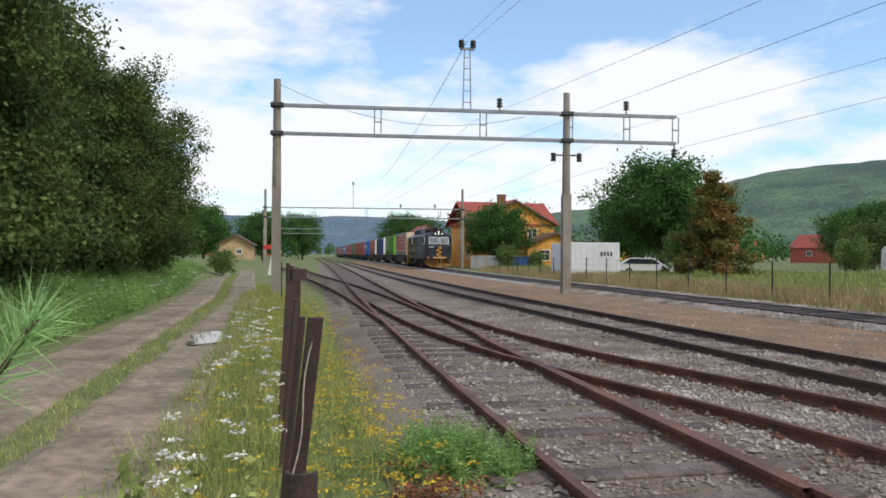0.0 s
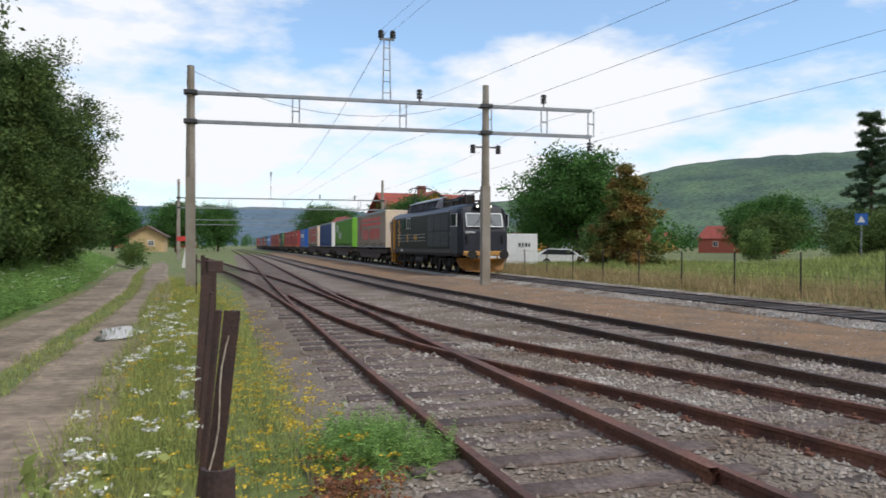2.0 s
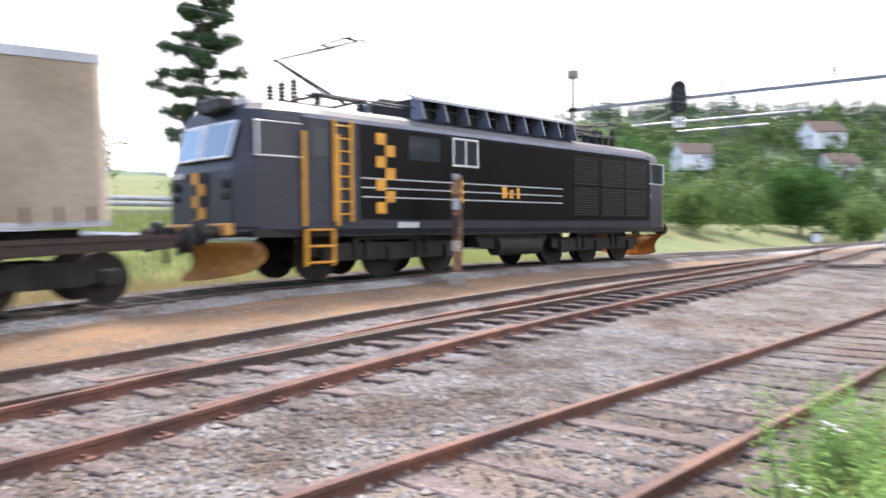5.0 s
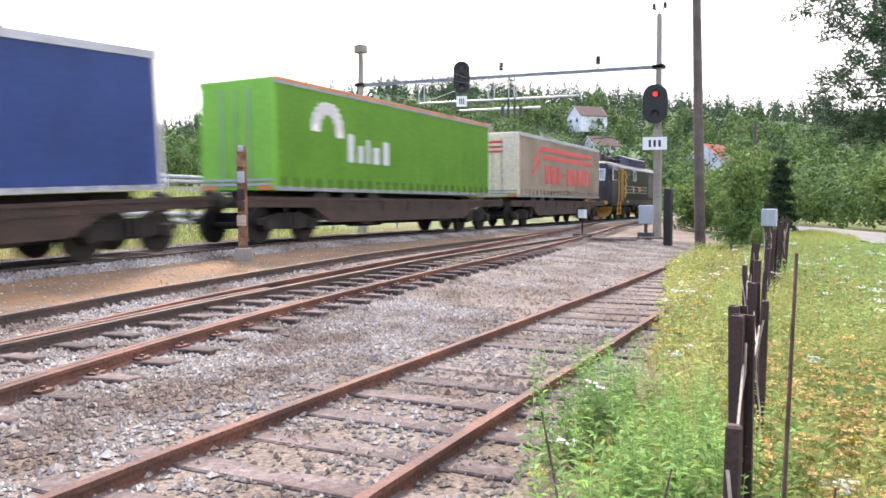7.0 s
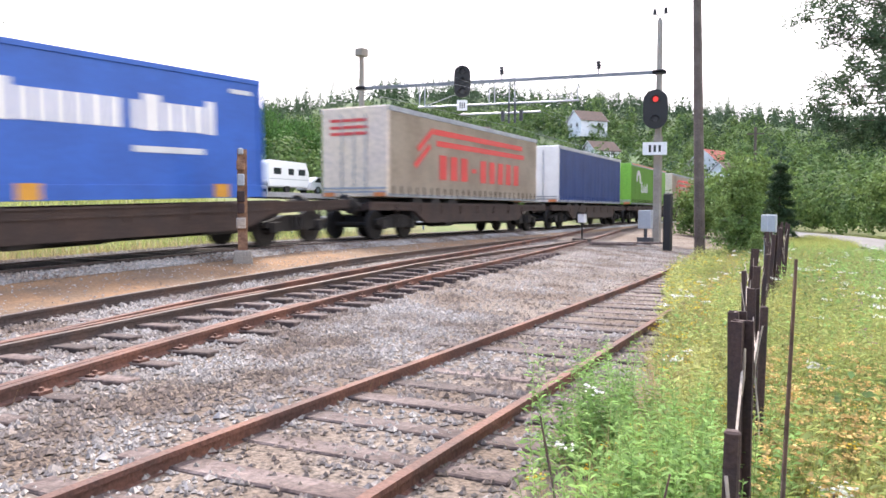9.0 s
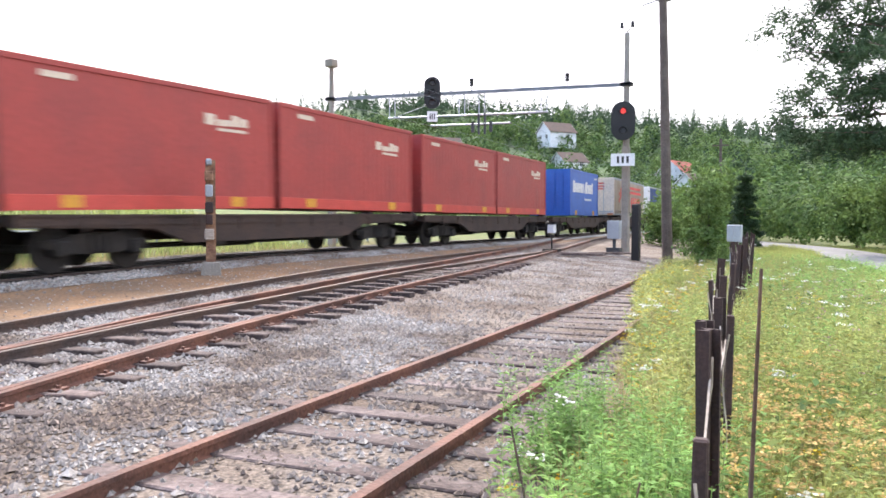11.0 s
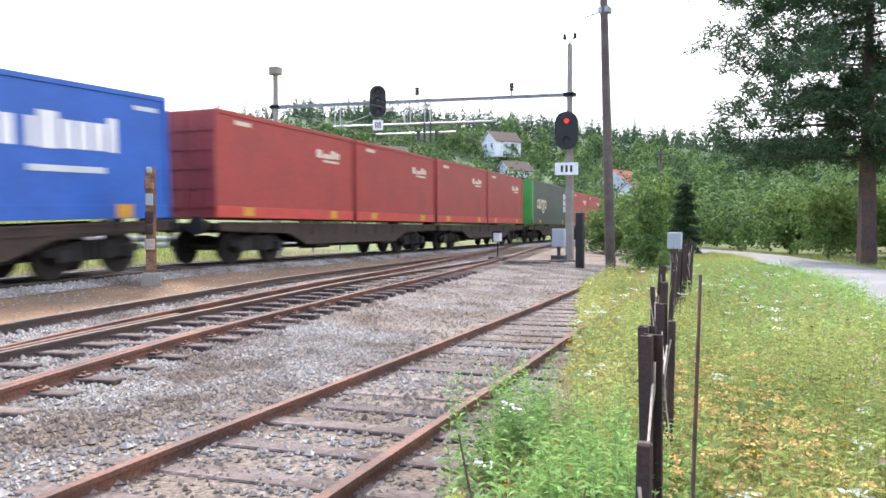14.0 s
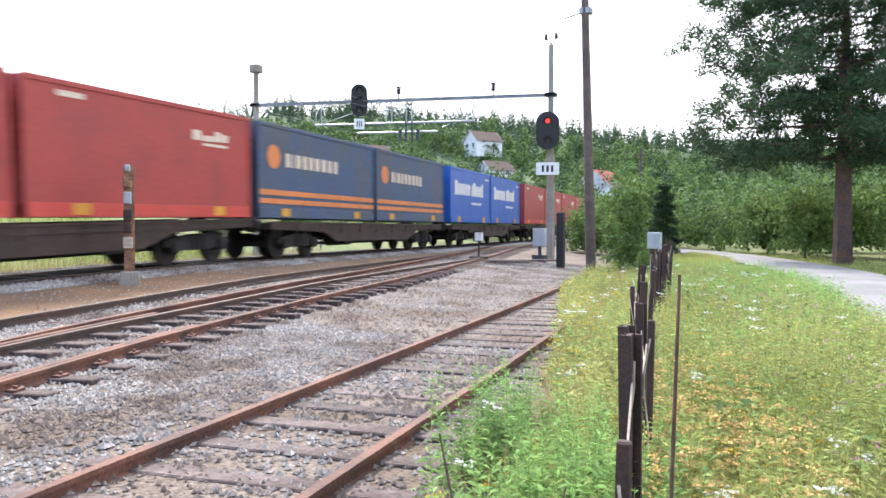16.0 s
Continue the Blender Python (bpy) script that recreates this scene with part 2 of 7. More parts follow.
    "needle": leaf_mat("needles", (0.062, 0.105, 0.05), (0.042, 0.075, 0.04), 0.2),
    "needle_near": leaf_mat("young_needles", (0.42, 0.6, 0.24), (0.3, 0.48, 0.2), 0.45),
    "blade": leaf_mat("grass_blades", (0.44, 0.44, 0.16), (0.31, 0.36, 0.11), 0.45),
    "blade_dry": leaf_mat("dry_stems", (0.42, 0.32, 0.18), (0.3, 0.24, 0.12), 0.3),
    "weed": leaf_mat("weed_leaves", (0.38, 0.41, 0.15), (0.22, 0.28, 0.085), 0.4),
    "feather": leaf_mat("feathery_leaves", (0.27, 0.42, 0.13), (0.19, 0.33, 0.1), 0.4),
    "petal_y": leaf_mat("yellow_petals", (0.66, 0.5, 0.06), (0.6, 0.42, 0.06), 0.3),
    "petal_o": leaf_mat("faded_yellow_petals", (0.7, 0.54, 0.24), (0.6, 0.42, 0.18), 0.3),
    "petal_p": leaf_mat("pink_clover", (0.5, 0.3, 0.36), (0.42, 0.24, 0.3), 0.3),
    "petal_w": leaf_mat("white_umbels", (0.75, 0.75, 0.7), (0.65, 0.66, 0.6), 0.2),
    "petal_r": leaf_mat("reddish_seedheads", (0.26, 0.1, 0.05), (0.2, 0.09, 0.05), 0.2),
    "puddle": glass_mat("puddle_water", (0.1, 0.09, 0.08)),
    "hill_near": mat("wooded_slope", (0.075, 0.125, 0.045), 0.95, tint=(0.05, 0.085, 0.035), size=0.03, fine=0.3, vary=0.35, bump=0),
    "hill_far": mat("distant_ridge", (0.085, 0.14, 0.075), 0.95, tint=(0.036, 0.07, 0.055), size=0.006, fine=0.11, vary=0.5, bump=0),
    # the blue stands for air haze, painted into the far ridge's colour
    "hill_blue": mat("haze_tinted_ridge", (0.09, 0.14, 0.19), 0.95, tint=(0.07, 0.11, 0.15), size=0.006, fine=0.03, vary=0.25, bump=0),
    "blue_plastic": mat("blue_plastic", (0.03, 0.09, 0.3), 0.5, vary=0.1),
    "car_white": mat("white_car_paint", (0.75, 0.76, 0.78), 0.25, vary=0.03, bump=0),
    "rubber": mat("tyre_rubber", (0.02, 0.02, 0.02), 0.85, vary=0.2),
    "sign_blue": mat("sign_blue", (0.02, 0.12, 0.45), 0.4, vary=0.05, bump=0),
    "cabinet_grey": mat("cabinet_grey", (0.36, 0.39, 0.42), 0.6, vary=0.1, bump=0.05),
}


# ---- mesh helpers ----
def mesh_of(name, bm, material):
    me = bpy.data.meshes.new(name)
    bm.to_mesh(me)
    bm.free()
    for m in material if isinstance(material, (list, tuple)) else [material]:
        me.materials.append(m)
    return me


def part(name, bm, material, parent=None, label=""):
    ob = new(name, mesh_of(name, bm, material))
    if parent is not None:
        ob.parent = parent
    return tagged(ob, label)


def thing(name, label, category, m=None, group="", kind=""):
    ob = new(name)
    ob.empty_display_size = 0.3
    if m is not None:
        ob.matrix_basis = m
    return tagged(ob, label, category, group, kind)


def box(bm, c, s, rot=None, bevel=0.0, idx=0):
    """A box at centre c with edges s, turned by the degrees rot, its edges bevelled."""
    m = pose(*c, *(rot or (0, 0, 0))) @ Matrix.Diagonal((*s, 1))
    r = bmesh.ops.create_cube(bm, size=1, matrix=m)
    for f in {f for v in r["verts"] for f in v.link_faces}:
        f.material_index = idx
    if bevel:
        bmesh.ops.bevel(bm, geom=list({e for v in r["verts"] for e in v.link_edges}), offset=bevel, segments=1, affect="EDGES", material=-1)
    return bm


def rod(bm, a, b, r0, r1=None, seg=8, idx=0):
    a, b = Vector(a), Vector(b)
    d = b - a
    q = d.to_track_quat("Z", "Y").to_matrix().to_4x4()
    r = bmesh.ops.create_cone(bm, cap_ends=True, segments=seg, radius1=r0, radius2=r0 if r1 is None else r1, depth=d.length,
                              matrix=Matrix.Translation((a + b) / 2) @ q)
    for f in {f for v in r["verts"] for f in v.link_faces}:
        f.material_index = idx
    return bm


def prism(bm, pts, a, b, axis="x", idx=0):
    """Extrudes the outline pts (two coordinates each) from a to b along an axis."""
    def at(p, h):
        return {"x": (h, p[0], p[1]), "y": (p[0], h, p[1]), "z": (p[0], p[1], h)}[axis]
    va, vb = [bm.verts.new(at(p, a)) for p in pts], [bm.verts.new(at(p, b)) for p in pts]
    n = len(pts)
    fs = [bm.faces.new(va[::-1]), bm.faces.new(vb)] + [bm.faces.new((va[i], va[(i + 1) % n], vb[(i + 1) % n], vb[i])) for i in range(n)]
    for f in fs:
        f.material_index = idx
    bmesh.ops.recalc_face_normals(bm, faces=fs)
    return bm


def raw(name, verts, faces, material, parent=None, label="", smooth=False):
    me = bpy.data.meshes.new(name)
    me.from_pydata([tuple(v) for v in verts], [], [tuple(f) for f in faces])
    me.materials.append(material)
    if smooth:
        me.polygons.foreach_set("use_smooth", [True] * len(me.polygons))
    ob = new(name, me)
    if parent is not None:
        ob.parent = parent
    return tagged(ob, label)


def raw_np(name, verts, nv, material, parent=None, label=""):
    """A mesh of loose polygons, nv corners each, from an array of corners."""
    n = len(verts) // nv
    me = bpy.data.meshes.new(name)
    me.vertices.add(len(verts)), me.loops.add(len(verts)), me.polygons.add(n)
    me.vertices.foreach_set("co", np.asarray(verts, np.float32).ravel())
    me.loops.foreach_set("vertex_index", np.arange(len(verts), dtype=np.int32))
    me.polygons.foreach_set("loop_start", np.arange(0, n * nv, nv, dtype=np.int32))
    me.update(calc_edges=True)
    me.materials.append(material)
    ob = new(name, me)
    if parent is not None:
        ob.parent = parent
    return tagged(ob, label)


def text(name, words, size, material, parent, m, label="", bold=0.0):
    cu = bpy.data.curves.new(name, "FONT")
    cu.body, cu.size, cu.align_x, cu.align_y, cu.extrude, cu.offset = words, size, "CENTER", "CENTER", 0.004, bold
    cu.resolution_u = 2
    tmp = bpy.data.objects.new(name, cu)
    me = bpy.data.meshes.new_from_object(tmp)
    bpy.data.objects.remove(tmp)
    me.materials.clear()
    me.materials.append(material)
    ob = new(name, me)
    ob.parent = parent
    ob.matrix_basis = m
    return tagged(ob, label)


def spline(pts, step=0.5):
    """A smooth line through the points, with its length along the way."""
    p, out = np.array(pts, float), []
    for i in range(len(p) - 1):
        a, b, c, d = p[max(i - 1, 0)], p[i], p[i + 1], p[min(i + 2, len(p) - 1)]
        ln = np.linalg.norm(c - b)
        tb = (c - a) / max(np.linalg.norm(c - b) + np.linalg.norm(b - a), 1e-6) * ln
        tc = (d - b) / max(np.linalg.norm(d - c) + np.linalg.norm(c - b), 1e-6) * ln
        n = max(2, int(ln / step))
        for k in range(n):
            u = k / n
            out.append((2 * u**3 - 3 * u * u + 1) * b + (u**3 - 2 * u * u + u) * tb + (3 * u * u - 2 * u**3) * c + (u**3 - u * u) * tc)
    out.append(p[-1])
    q = np.array(out)
    return q, np.r_[0, np.cumsum(np.linalg.norm(np.diff(q, axis=0), axis=1))]


def sides(q):
    """Unit normals to the right of the way along q."""
    t = np.gradient(q, axis=0)
    t /= np.linalg.norm(t, axis=1)[:, None]
    return np.c_[t[:, 1], -t[:, 0]]


def ribbon(name, q, profile, material, parent=None, label=""):
    """Sweeps an open or closed outline (offset to the right, height) along the line q."""
    nrm = sides(q)
    k = len(profile)
    v = [(x + nx * o, y + ny * o, z) for (x, y), (nx, ny) in zip(q, nrm) for o, z in profile]
    f = [(i * k + j, i * k + j + 1, (i + 1) * k + j + 1, (i + 1) * k + j) for i in range(len(q) - 1) for j in range(k - 1)]
    return raw(name, v, f, material, parent, label)


# ---- the lines of the yard ----
RAIL_Z = 0.17
MAIN, MAIN_S = spline([(6.93, 420), (8.53, 300), (10.53, 180), (11.63, 120), (11.93, 60), (12.75, 30), (13.59, 12), (14.58, -2), (15.75, -14),
                       (18.2, -33), (22.5, -62), (29.8, -110), (48.3, -200), (83.4, -300)], 1.0)
LOOP, LOOP_S = spline([(0.5, 300), (4.0, 120), (5.0, 60), (5.6, 40), (6.15, 26), (7.25, 9), (8.42, -1), (9.75, -7.3), (11.6, -16), (14.2, -30), (16.8, -40), (20.6, -58)], 1.0)
SIDING, SIDING_S = spline([(-2, 300), (1.2, 120), (1.9, 60), (2.1, 21), (2.43, 4.5), (2.85, 0), (3.35, -3), (4.05, -8), (5.5, -18), (7.6, -30)], 1.0)
LINK, LINK_S = spline([(2.1, 27), (2.65, 17), (3.45, 11.4), (4.78, 6.9), (6.22, 0), (7.75, -4.5), (9.0, -9), (11.02, -18), (14.05, -30), (16.7, -40)], 1.0)
def main_rise(y):
    """The main line climbs gently to the south."""
    return np.interp(-np.asarray(y, float), (-6, 0, 7, 14, 30, 60, 320), (0, 0.08, 0.43, 0.6, 0.62, 0.72, 0.9))


def yard_lift(x, y):
    """The yard tilts from the siding up to the main line."""
    a, b = np.interp(-np.asarray(y, float), -SIDING[:, 1], SIDING[:, 0]) + 0.9, np.interp(-np.asarray(y, float), -MAIN[:, 1], MAIN[:, 0]) - 1.0
    return main_rise(y) * np.clip((np.asarray(x, float) - a) / (b - a), 0, 1)


def lifted(ob):
    for v in ob.data.vertices:
        v.co.z += float(yard_lift(v.co.x, v.co.y))
    return ob


SPUR, SPUR_S = spline([(-4.5, 95), (-2.2, 70), (-0.6, 52), (0.6, 40), (1.5, 29), (2.15, 17)], 1.0)


# ---- ground ----
def smooth(a, b, v):
    u = np.clip((np.asarray(v, float) - a) / (b - a), 0, 1)
    return u * u * (3 - 2 * u)


def ground_z(x, y):
    """Height of the land: a flat yard, a low bank to the west, a road embankment and a hillside to the south-east."""
    x, y = np.asarray(x, float), np.asarray(y, float)
    rel = x - np.interp(-y, -MAIN[:, 1], MAIN[:, 0])
    south = smooth(48, 15, y)
    h = -0.04 + 1.1 * smooth(-6.5, -11, x) * smooth(3, 12, y) * smooth(200, 60, y)
    h = h + smooth(5.5, 24, rel) * 2.6 * south
    h = h + smooth(36, 110, rel) * 9 * smooth(20, -30, y)
    h = h + smooth(2, 30, -x) * 1.2 * smooth(0, -15, y)
    return h


def axis(near, far, step, grow):
    v, s = [0.0], step
    while v[-1] < far:
        v.append(v[-1] + s)
        if v[-1] > near:
            s *= grow
    return np.array(sorted({-a for a in v} | set(v)))


gx, gy = axis(40, 4200, 1.4, 1.16), axis(60, 4200, 1.6, 1.16)
GX, GY = np.meshgrid(gx, gy, indexing="ij")
GZ = ground_z(GX, GY)
nx_, ny_ = len(gx), len(gy)
ground = raw("ground", np.c_[GX.ravel(), GY.ravel(), GZ.ravel()],
             [(i * ny_ + j, (i + 1) * ny_ + j, (i + 1) * ny_ + j + 1, i * ny_ + j + 1) for i in range(nx_ - 1) for j in range(ny_ - 1)],
             M["grass_ground"], smooth=True)
tagged(ground, "rough grassland with patches of bare soil", "ground", kind="structure")

near_side = SIDING[(SIDING[:, 1] < 130)]
yard = lifted(ribbon("ground", near_side, [(1.9, -0.03), (1.4, 0.045), (0.9, 0.056), (0.0, 0.056), (-0.9, 0.056), (-2.0, 0.045), (-3.2, 0.028), (-5.2, 0.022), (-7.0, 0.01), (-8.5, -0.03)], M["gravel"]))
tagged(yard, "grey-brown gravel between the sidings of the yard", "gravel", kind="structure")
south_end = MAIN[(MAIN[:, 1] < -28.8) & (MAIN[:, 1] > -80)]
tagged(lifted(ribbon("ground", south_end, [(10.6, -0.4), (9.6, 0.0), (7.0, 0.018), (4.5, 0.02), (2.0, 0.02)], M["gravel"])), "gravel shoulder where the tracks leave the yard", "gravel", kind="structure")
mid = MAIN[(MAIN[:, 1] < 160) & (MAIN[:, 1] > -75)]
dv = []
for x, y in mid:
    x0 = min(float(np.interp(-y, -LOOP[:, 1], LOOP[:, 0])) + 1.1, x - 2.2)
    x0 = max(x0, x - 5.6)
    for u, z in ((0, 0.022), (0.12, 0.05), (0.4, 0.07), (0.75, 0.062), (1.0, 0.055)):
        xx = x0 + (x - 1.2 - x0) * u
        dv.append((xx, y, z + float(yard_lift(xx, y))))
strip_d = raw("ground", dv, [(i * 5 + j, i * 5 + j + 1, (i + 1) * 5 + j + 1, (i + 1) * 5 + j) for i in range(len(mid) - 1) for j in range(4)], M["dirt"])
tagged(strip_d, "strip of bare brown cinder soil beside the main track", "ground", kind="structure")
tagged(lifted(ribbon("ballast_bed", MAIN, [(1.75, 0.04), (1.45, 0.115), (1.2, 0.135), (-1.25, 0.135), (-1.75, 0.12), (-2.7, -0.9)], M["ballast"])),
       "bed of light grey crushed stone under the main track", "ballast", kind="structure")
tagged(lifted(ribbon("ballast_bed", MAIN, [(1.15, 0.137), (0.0, 0.145), (-1.15, 0.137)], M["oily"])),
       "oil-blackened ballast between the rails of the main track", "ballast", kind="structure")
ROADL, _ = spline([(-9.5, 90), (-6.6, 62), (-5.3, 46), (-3.7, 30), (-3.0, 17), (-2.75, 11), (-2.5, 6), (-2.4, 1), (-2.4, -4), (-2.1, -9)], 0.7)
road_w = thing("road", "two-rutted earth track with grass down its middle", "road", kind="structure")
for o in (-0.78, 0.95):
    rut = ribbon("rut", ROADL, [(o - 0.76, -0.07), (o - 0.5, 0.012), (o - 0.2, -0.006), (o, 0.0), (o + 0.25, -0.004), (o + 0.5, 0.014), (o + 0.76, -0.07)], M["road"], road_w)
    for v in rut.data.vertices:
        v.co.x += 0.16 * noise.noise(v.co * 0.9)
        v.co.z += 0.012 * noise.noise(v.co * 1.7 + Vector((5, 0, 0)))
bm = bmesh.new()
bmesh.ops.create_circle(bm, cap_ends=True, segments=28, radius=1)
for v in bm.verts:
    a = math.atan2(v.co.y, v.co.x)
    k = 1 + 0.16 * math.sin(3 * a + 1) + 0.1 * math.sin(5 * a)
    v.co = Vector((v.co.x * 0.42 * k - 2.12, v.co.y * 1.15 * k + 15.5, 0.018))
pud = part("puddle", bm, M["puddle"])
tagged(pud, "rain puddle mirroring the bright sky in a rut", "puddle", kind="structure")
ROADR, _ = spline([(-2.45, -8), (-2.3, -12.6), (-1.3, -22), (0.3, -32.6), (2.9, -42), (6.6, -53), (12, -64), (22, -88)], 1.0)
road_s = ribbon("road", np.array([(x, y) for x, y in ROADR]), [(1.6, 0.2), (1.3, 0.3), (0, 0.34), (-1.3, 0.3), (-1.6, 0.2)], M["asphalt"])
for v in road_s.data.vertices:
    v.co.z += float(ground_z(v.co.x, v.co.y)) - 0.12
tagged(road_s, "narrow pale asphalt lane through the grass", "road", kind="structure")


# ---- tracks ----
def rail_profile(o):
    return [(o - 0.065, 0.035), (o - 0.065, 0.05), (o - 0.012, 0.065), (o - 0.012, 0.125), (o - 0.036, 0.135), (o - 0.036, RAIL_Z),
            (o + 0.036, RAIL_Z), (o + 0.036, 0.135), (o + 0.012, 0.125), (o + 0.012, 0.065), (o + 0.065, 0.05), (o + 0.065, 0.035)]


bm = bmesh.new()
box(bm, (0, 0, 0), (2.5, 0.24, 0.13), bevel=0.012)
for v in bm.verts:
    v.co += Vector((0, 0, noise.noise(v.co * 3) * 0.012))
SLEEPER = mesh_of("sleeper", bm, M["sleeper"])
bm = bmesh.new()
for s in (-0.1, 0.1):
    box(bm, (s, 0, 0.012), (0.09, 0.16, 0.03))
    rod(bm, (s, 0, 0.02), (s, 0, 0.055), 0.022, seg=6)
CHAIR = mesh_of("fastening", bm, M["rail_rust"])


def track(q, s, label, rust, ties, y_hi, y_lo, lift=0.0, sunk=0.0):
    """Two rails on sleepers along q; single sleepers lie between y_hi and y_lo."""
    tr = thing("railway_track", label, "track", kind="structure")
    for o in (-0.752, 0.752):
        r = lifted(ribbon("rail", q, [(a, b + lift) for a, b in rail_profile(o)], rust, tr))
    far_v, n = [], 0
    side = sides(q)
    for d in np.arange(0.3, s[-1], 0.66):
        x, y = np.interp(d, s, q[:, 0]), np.interp(d, s, q[:, 1])
        nx, ny = np.interp(d, s, side[:, 0]), np.interp(d, s, side[:, 1])
        a = math.atan2(ny, nx) + random.uniform(-0.015, 0.015)
        if y > 130:
            continue
        z = (-0.04 if ties else -0.02) + sunk + lift + random.uniform(-0.014, 0.01) + float(yard_lift(x, y))
        if y_lo < y < y_hi:
            ob = new("sleeper", SLEEPER)
            ob.parent = tr
            ob.matrix_basis = pose(x + random.uniform(-0.04, 0.04), y, z, 0, 0, math.degrees(a))
            n += 1
            if abs(y) < 12 and ties:
                for o in (-0.752, 0.752):
                    ch = new("fastening", CHAIR)
                    ch.parent = tr
                    ch.matrix_basis = pose(x + nx * o, y + ny * o, 0.038 + lift + float(yard_lift(x, y)), 0, 0, math.degrees(a))
        else:
            c, si = math.cos(a), math.sin(a)
            for u, w in ((-1.25, -0.12), (1.25, -0.12), (1.25, 0.12), (-1.25, 0.12)):
                far_v.append((x + u * c - w * si, y + u * si + w * c, z + 0.062))
    if far_v:
        st = raw_np("sleeper_row", np.array(far_v), 4, M["sleeper"], tr)
        tagged(st, kind="stuff")
    return tr


track(SIDING, SIDING_S, "rusty siding rails on weathered wooden sleepers in gravel", M["rail_rust"], False, 26, -28, 0.0, 0.03)
track(LINK[3:], LINK_S[3:], "rusty turnout track curving away from the siding", M["rail_rust"], True, 20, -22, 0.004, 0.012)
track(LOOP, LOOP_S, "dark rusty loop track on wooden sleepers in grey gravel", M["rail_dark"], False, 20, -14)
track(SPUR, SPUR_S, "overgrown rusty spur rails joining the siding", M["rail_rust"], False, 0, 0, -0.004)
main_track = track(MAIN, MAIN_S, "dark main line rails on oil-stained ballast", M["rail_dark"], False, 0, 0, 0.0, 0.105)
for o in (-0.752, 0.752):
    lifted(ribbon("running_surface", MAIN, [(o - 0.03, RAIL_Z + 0.003), (o + 0.03, RAIL_Z + 0.003)], M["rail_worn"], main_track))
for i, (q, o) in enumerate(((LINK, 0.68), (SIDING, -0.68), (LOOP, 0.66))):
    w = q[(q[:, 1] > -8.5 + 12 * (i == 1)) & (q[:, 1] < -2 + 16 * (i == 1))]
    tagged(lifted(ribbon("check_rail", w, [(a, b + 0.008) for a, b in rail_profile(o)], M["rail_rust"])), "short rusty guard rail inside a turnout", "rail", kind="structure")


def scatter_stones(n, seed, main=False):
    """Loose stones over the yard, each a squashed octahedron."""
    r = np.random.RandomState(seed)
    along = np.where(r.rand(n) < 0.5, r.uniform(-10, 12, n), r.uniform(-32, 24, n))
    sx = np.interp(along, SIDING[::-1, 1], SIDING[::-1, 0])
    x = sx + r.uniform(-1.3, 6.8, n)
    s = r.uniform(0.011, 0.034, n) * np.where(r.rand(n) < 0.05, 1.7, 1)
    c = np.c_[x, along, np.interp(x - sx, (-1.3, -0.9, 0.9, 2.0, 3.2), (0.045, 0.056, 0.056, 0.045, 0.03)) + s * 0.3 + yard_lift(x, along)]
    thin = r.rand(n) < np.where(np.abs(x - sx) < 1.25, 0.42, 1.0) * np.where(along > 2, 0.5, 1.0)
    if not main:
        c, s, n = c[thin], s[thin], int(thin.sum())
    else:
        along = r.uniform(-32, 40, n)
        near = r.rand(n) < 0.5
        off = np.where(near, np.where(r.rand(n) < 0.68, r.uniform(1.1, 1.75, n), r.uniform(1.7, 4.6, n)), -r.uniform(1.1, 2.3, n))
        s = r.uniform(0.025, 0.05, n) * np.where(off > 1.75, 0.6, 1.0)
        x = np.interp(-along, -MAIN[:, 1], MAIN[:, 0]) - off
        c = np.c_[x, along, np.where(off > 1.7, 0.062, np.where(off > 1.4, 0.118 - (off - 1.4) * 0.22, np.where(off < -1.7, 0.12 + (off + 1.7) * 0.15, 0.128))) + s * 0.3 + yard_lift(x, along)]
    dirs = np.array([(1, 0, 0), (0, 1, 0), (-1, 0, 0), (0, -1, 0), (0, 0, 0.75), (0, 0, -0.75)])
    tri = [(0, 1, 4), (1, 2, 4), (2, 3, 4), (3, 0, 4)]
    ang = r.uniform(0, 6.28, n)
    ca, sa = np.cos(ang), np.sin(ang)
    jit = r.uniform(0.65, 1.3, (n, 6, 1))
    v = dirs[None] * jit * s[:, None, None]
    v = np.stack([v[..., 0] * ca[:, None] - v[..., 1] * sa[:, None], v[..., 0] * sa[:, None] + v[..., 1] * ca[:, None], v[..., 2]], -1) + c[:, None]
    return v[:, np.array(tri).ravel()].reshape(-1, 3)


st = raw_np("loose_gravel", scatter_stones(150000, 5), 3, M["stone"])
tagged(raw_np("crushed_stone", scatter_stones(34000, 6, True), 3, M["stone"]), "crushed grey stone along the main track", "gravel", kind="stuff")
tagged(st, "loose grey and brown stones strewn over the yard", "gravel", kind="stuff")


# ---- the train ----
def wheelset(bm, x, r=0.46):
    for sy in (-1, 1):
        rod(bm, (x, sy * 0.68, r), (x, sy * 0.82, r), r, seg=20)
        rod(bm, (x, sy * 0.82, r), (x, sy * 1.0, r), 0.16, seg=10)
    rod(bm, (x, -0.7, r), (x, 0.7, r), 0.09, seg=8)


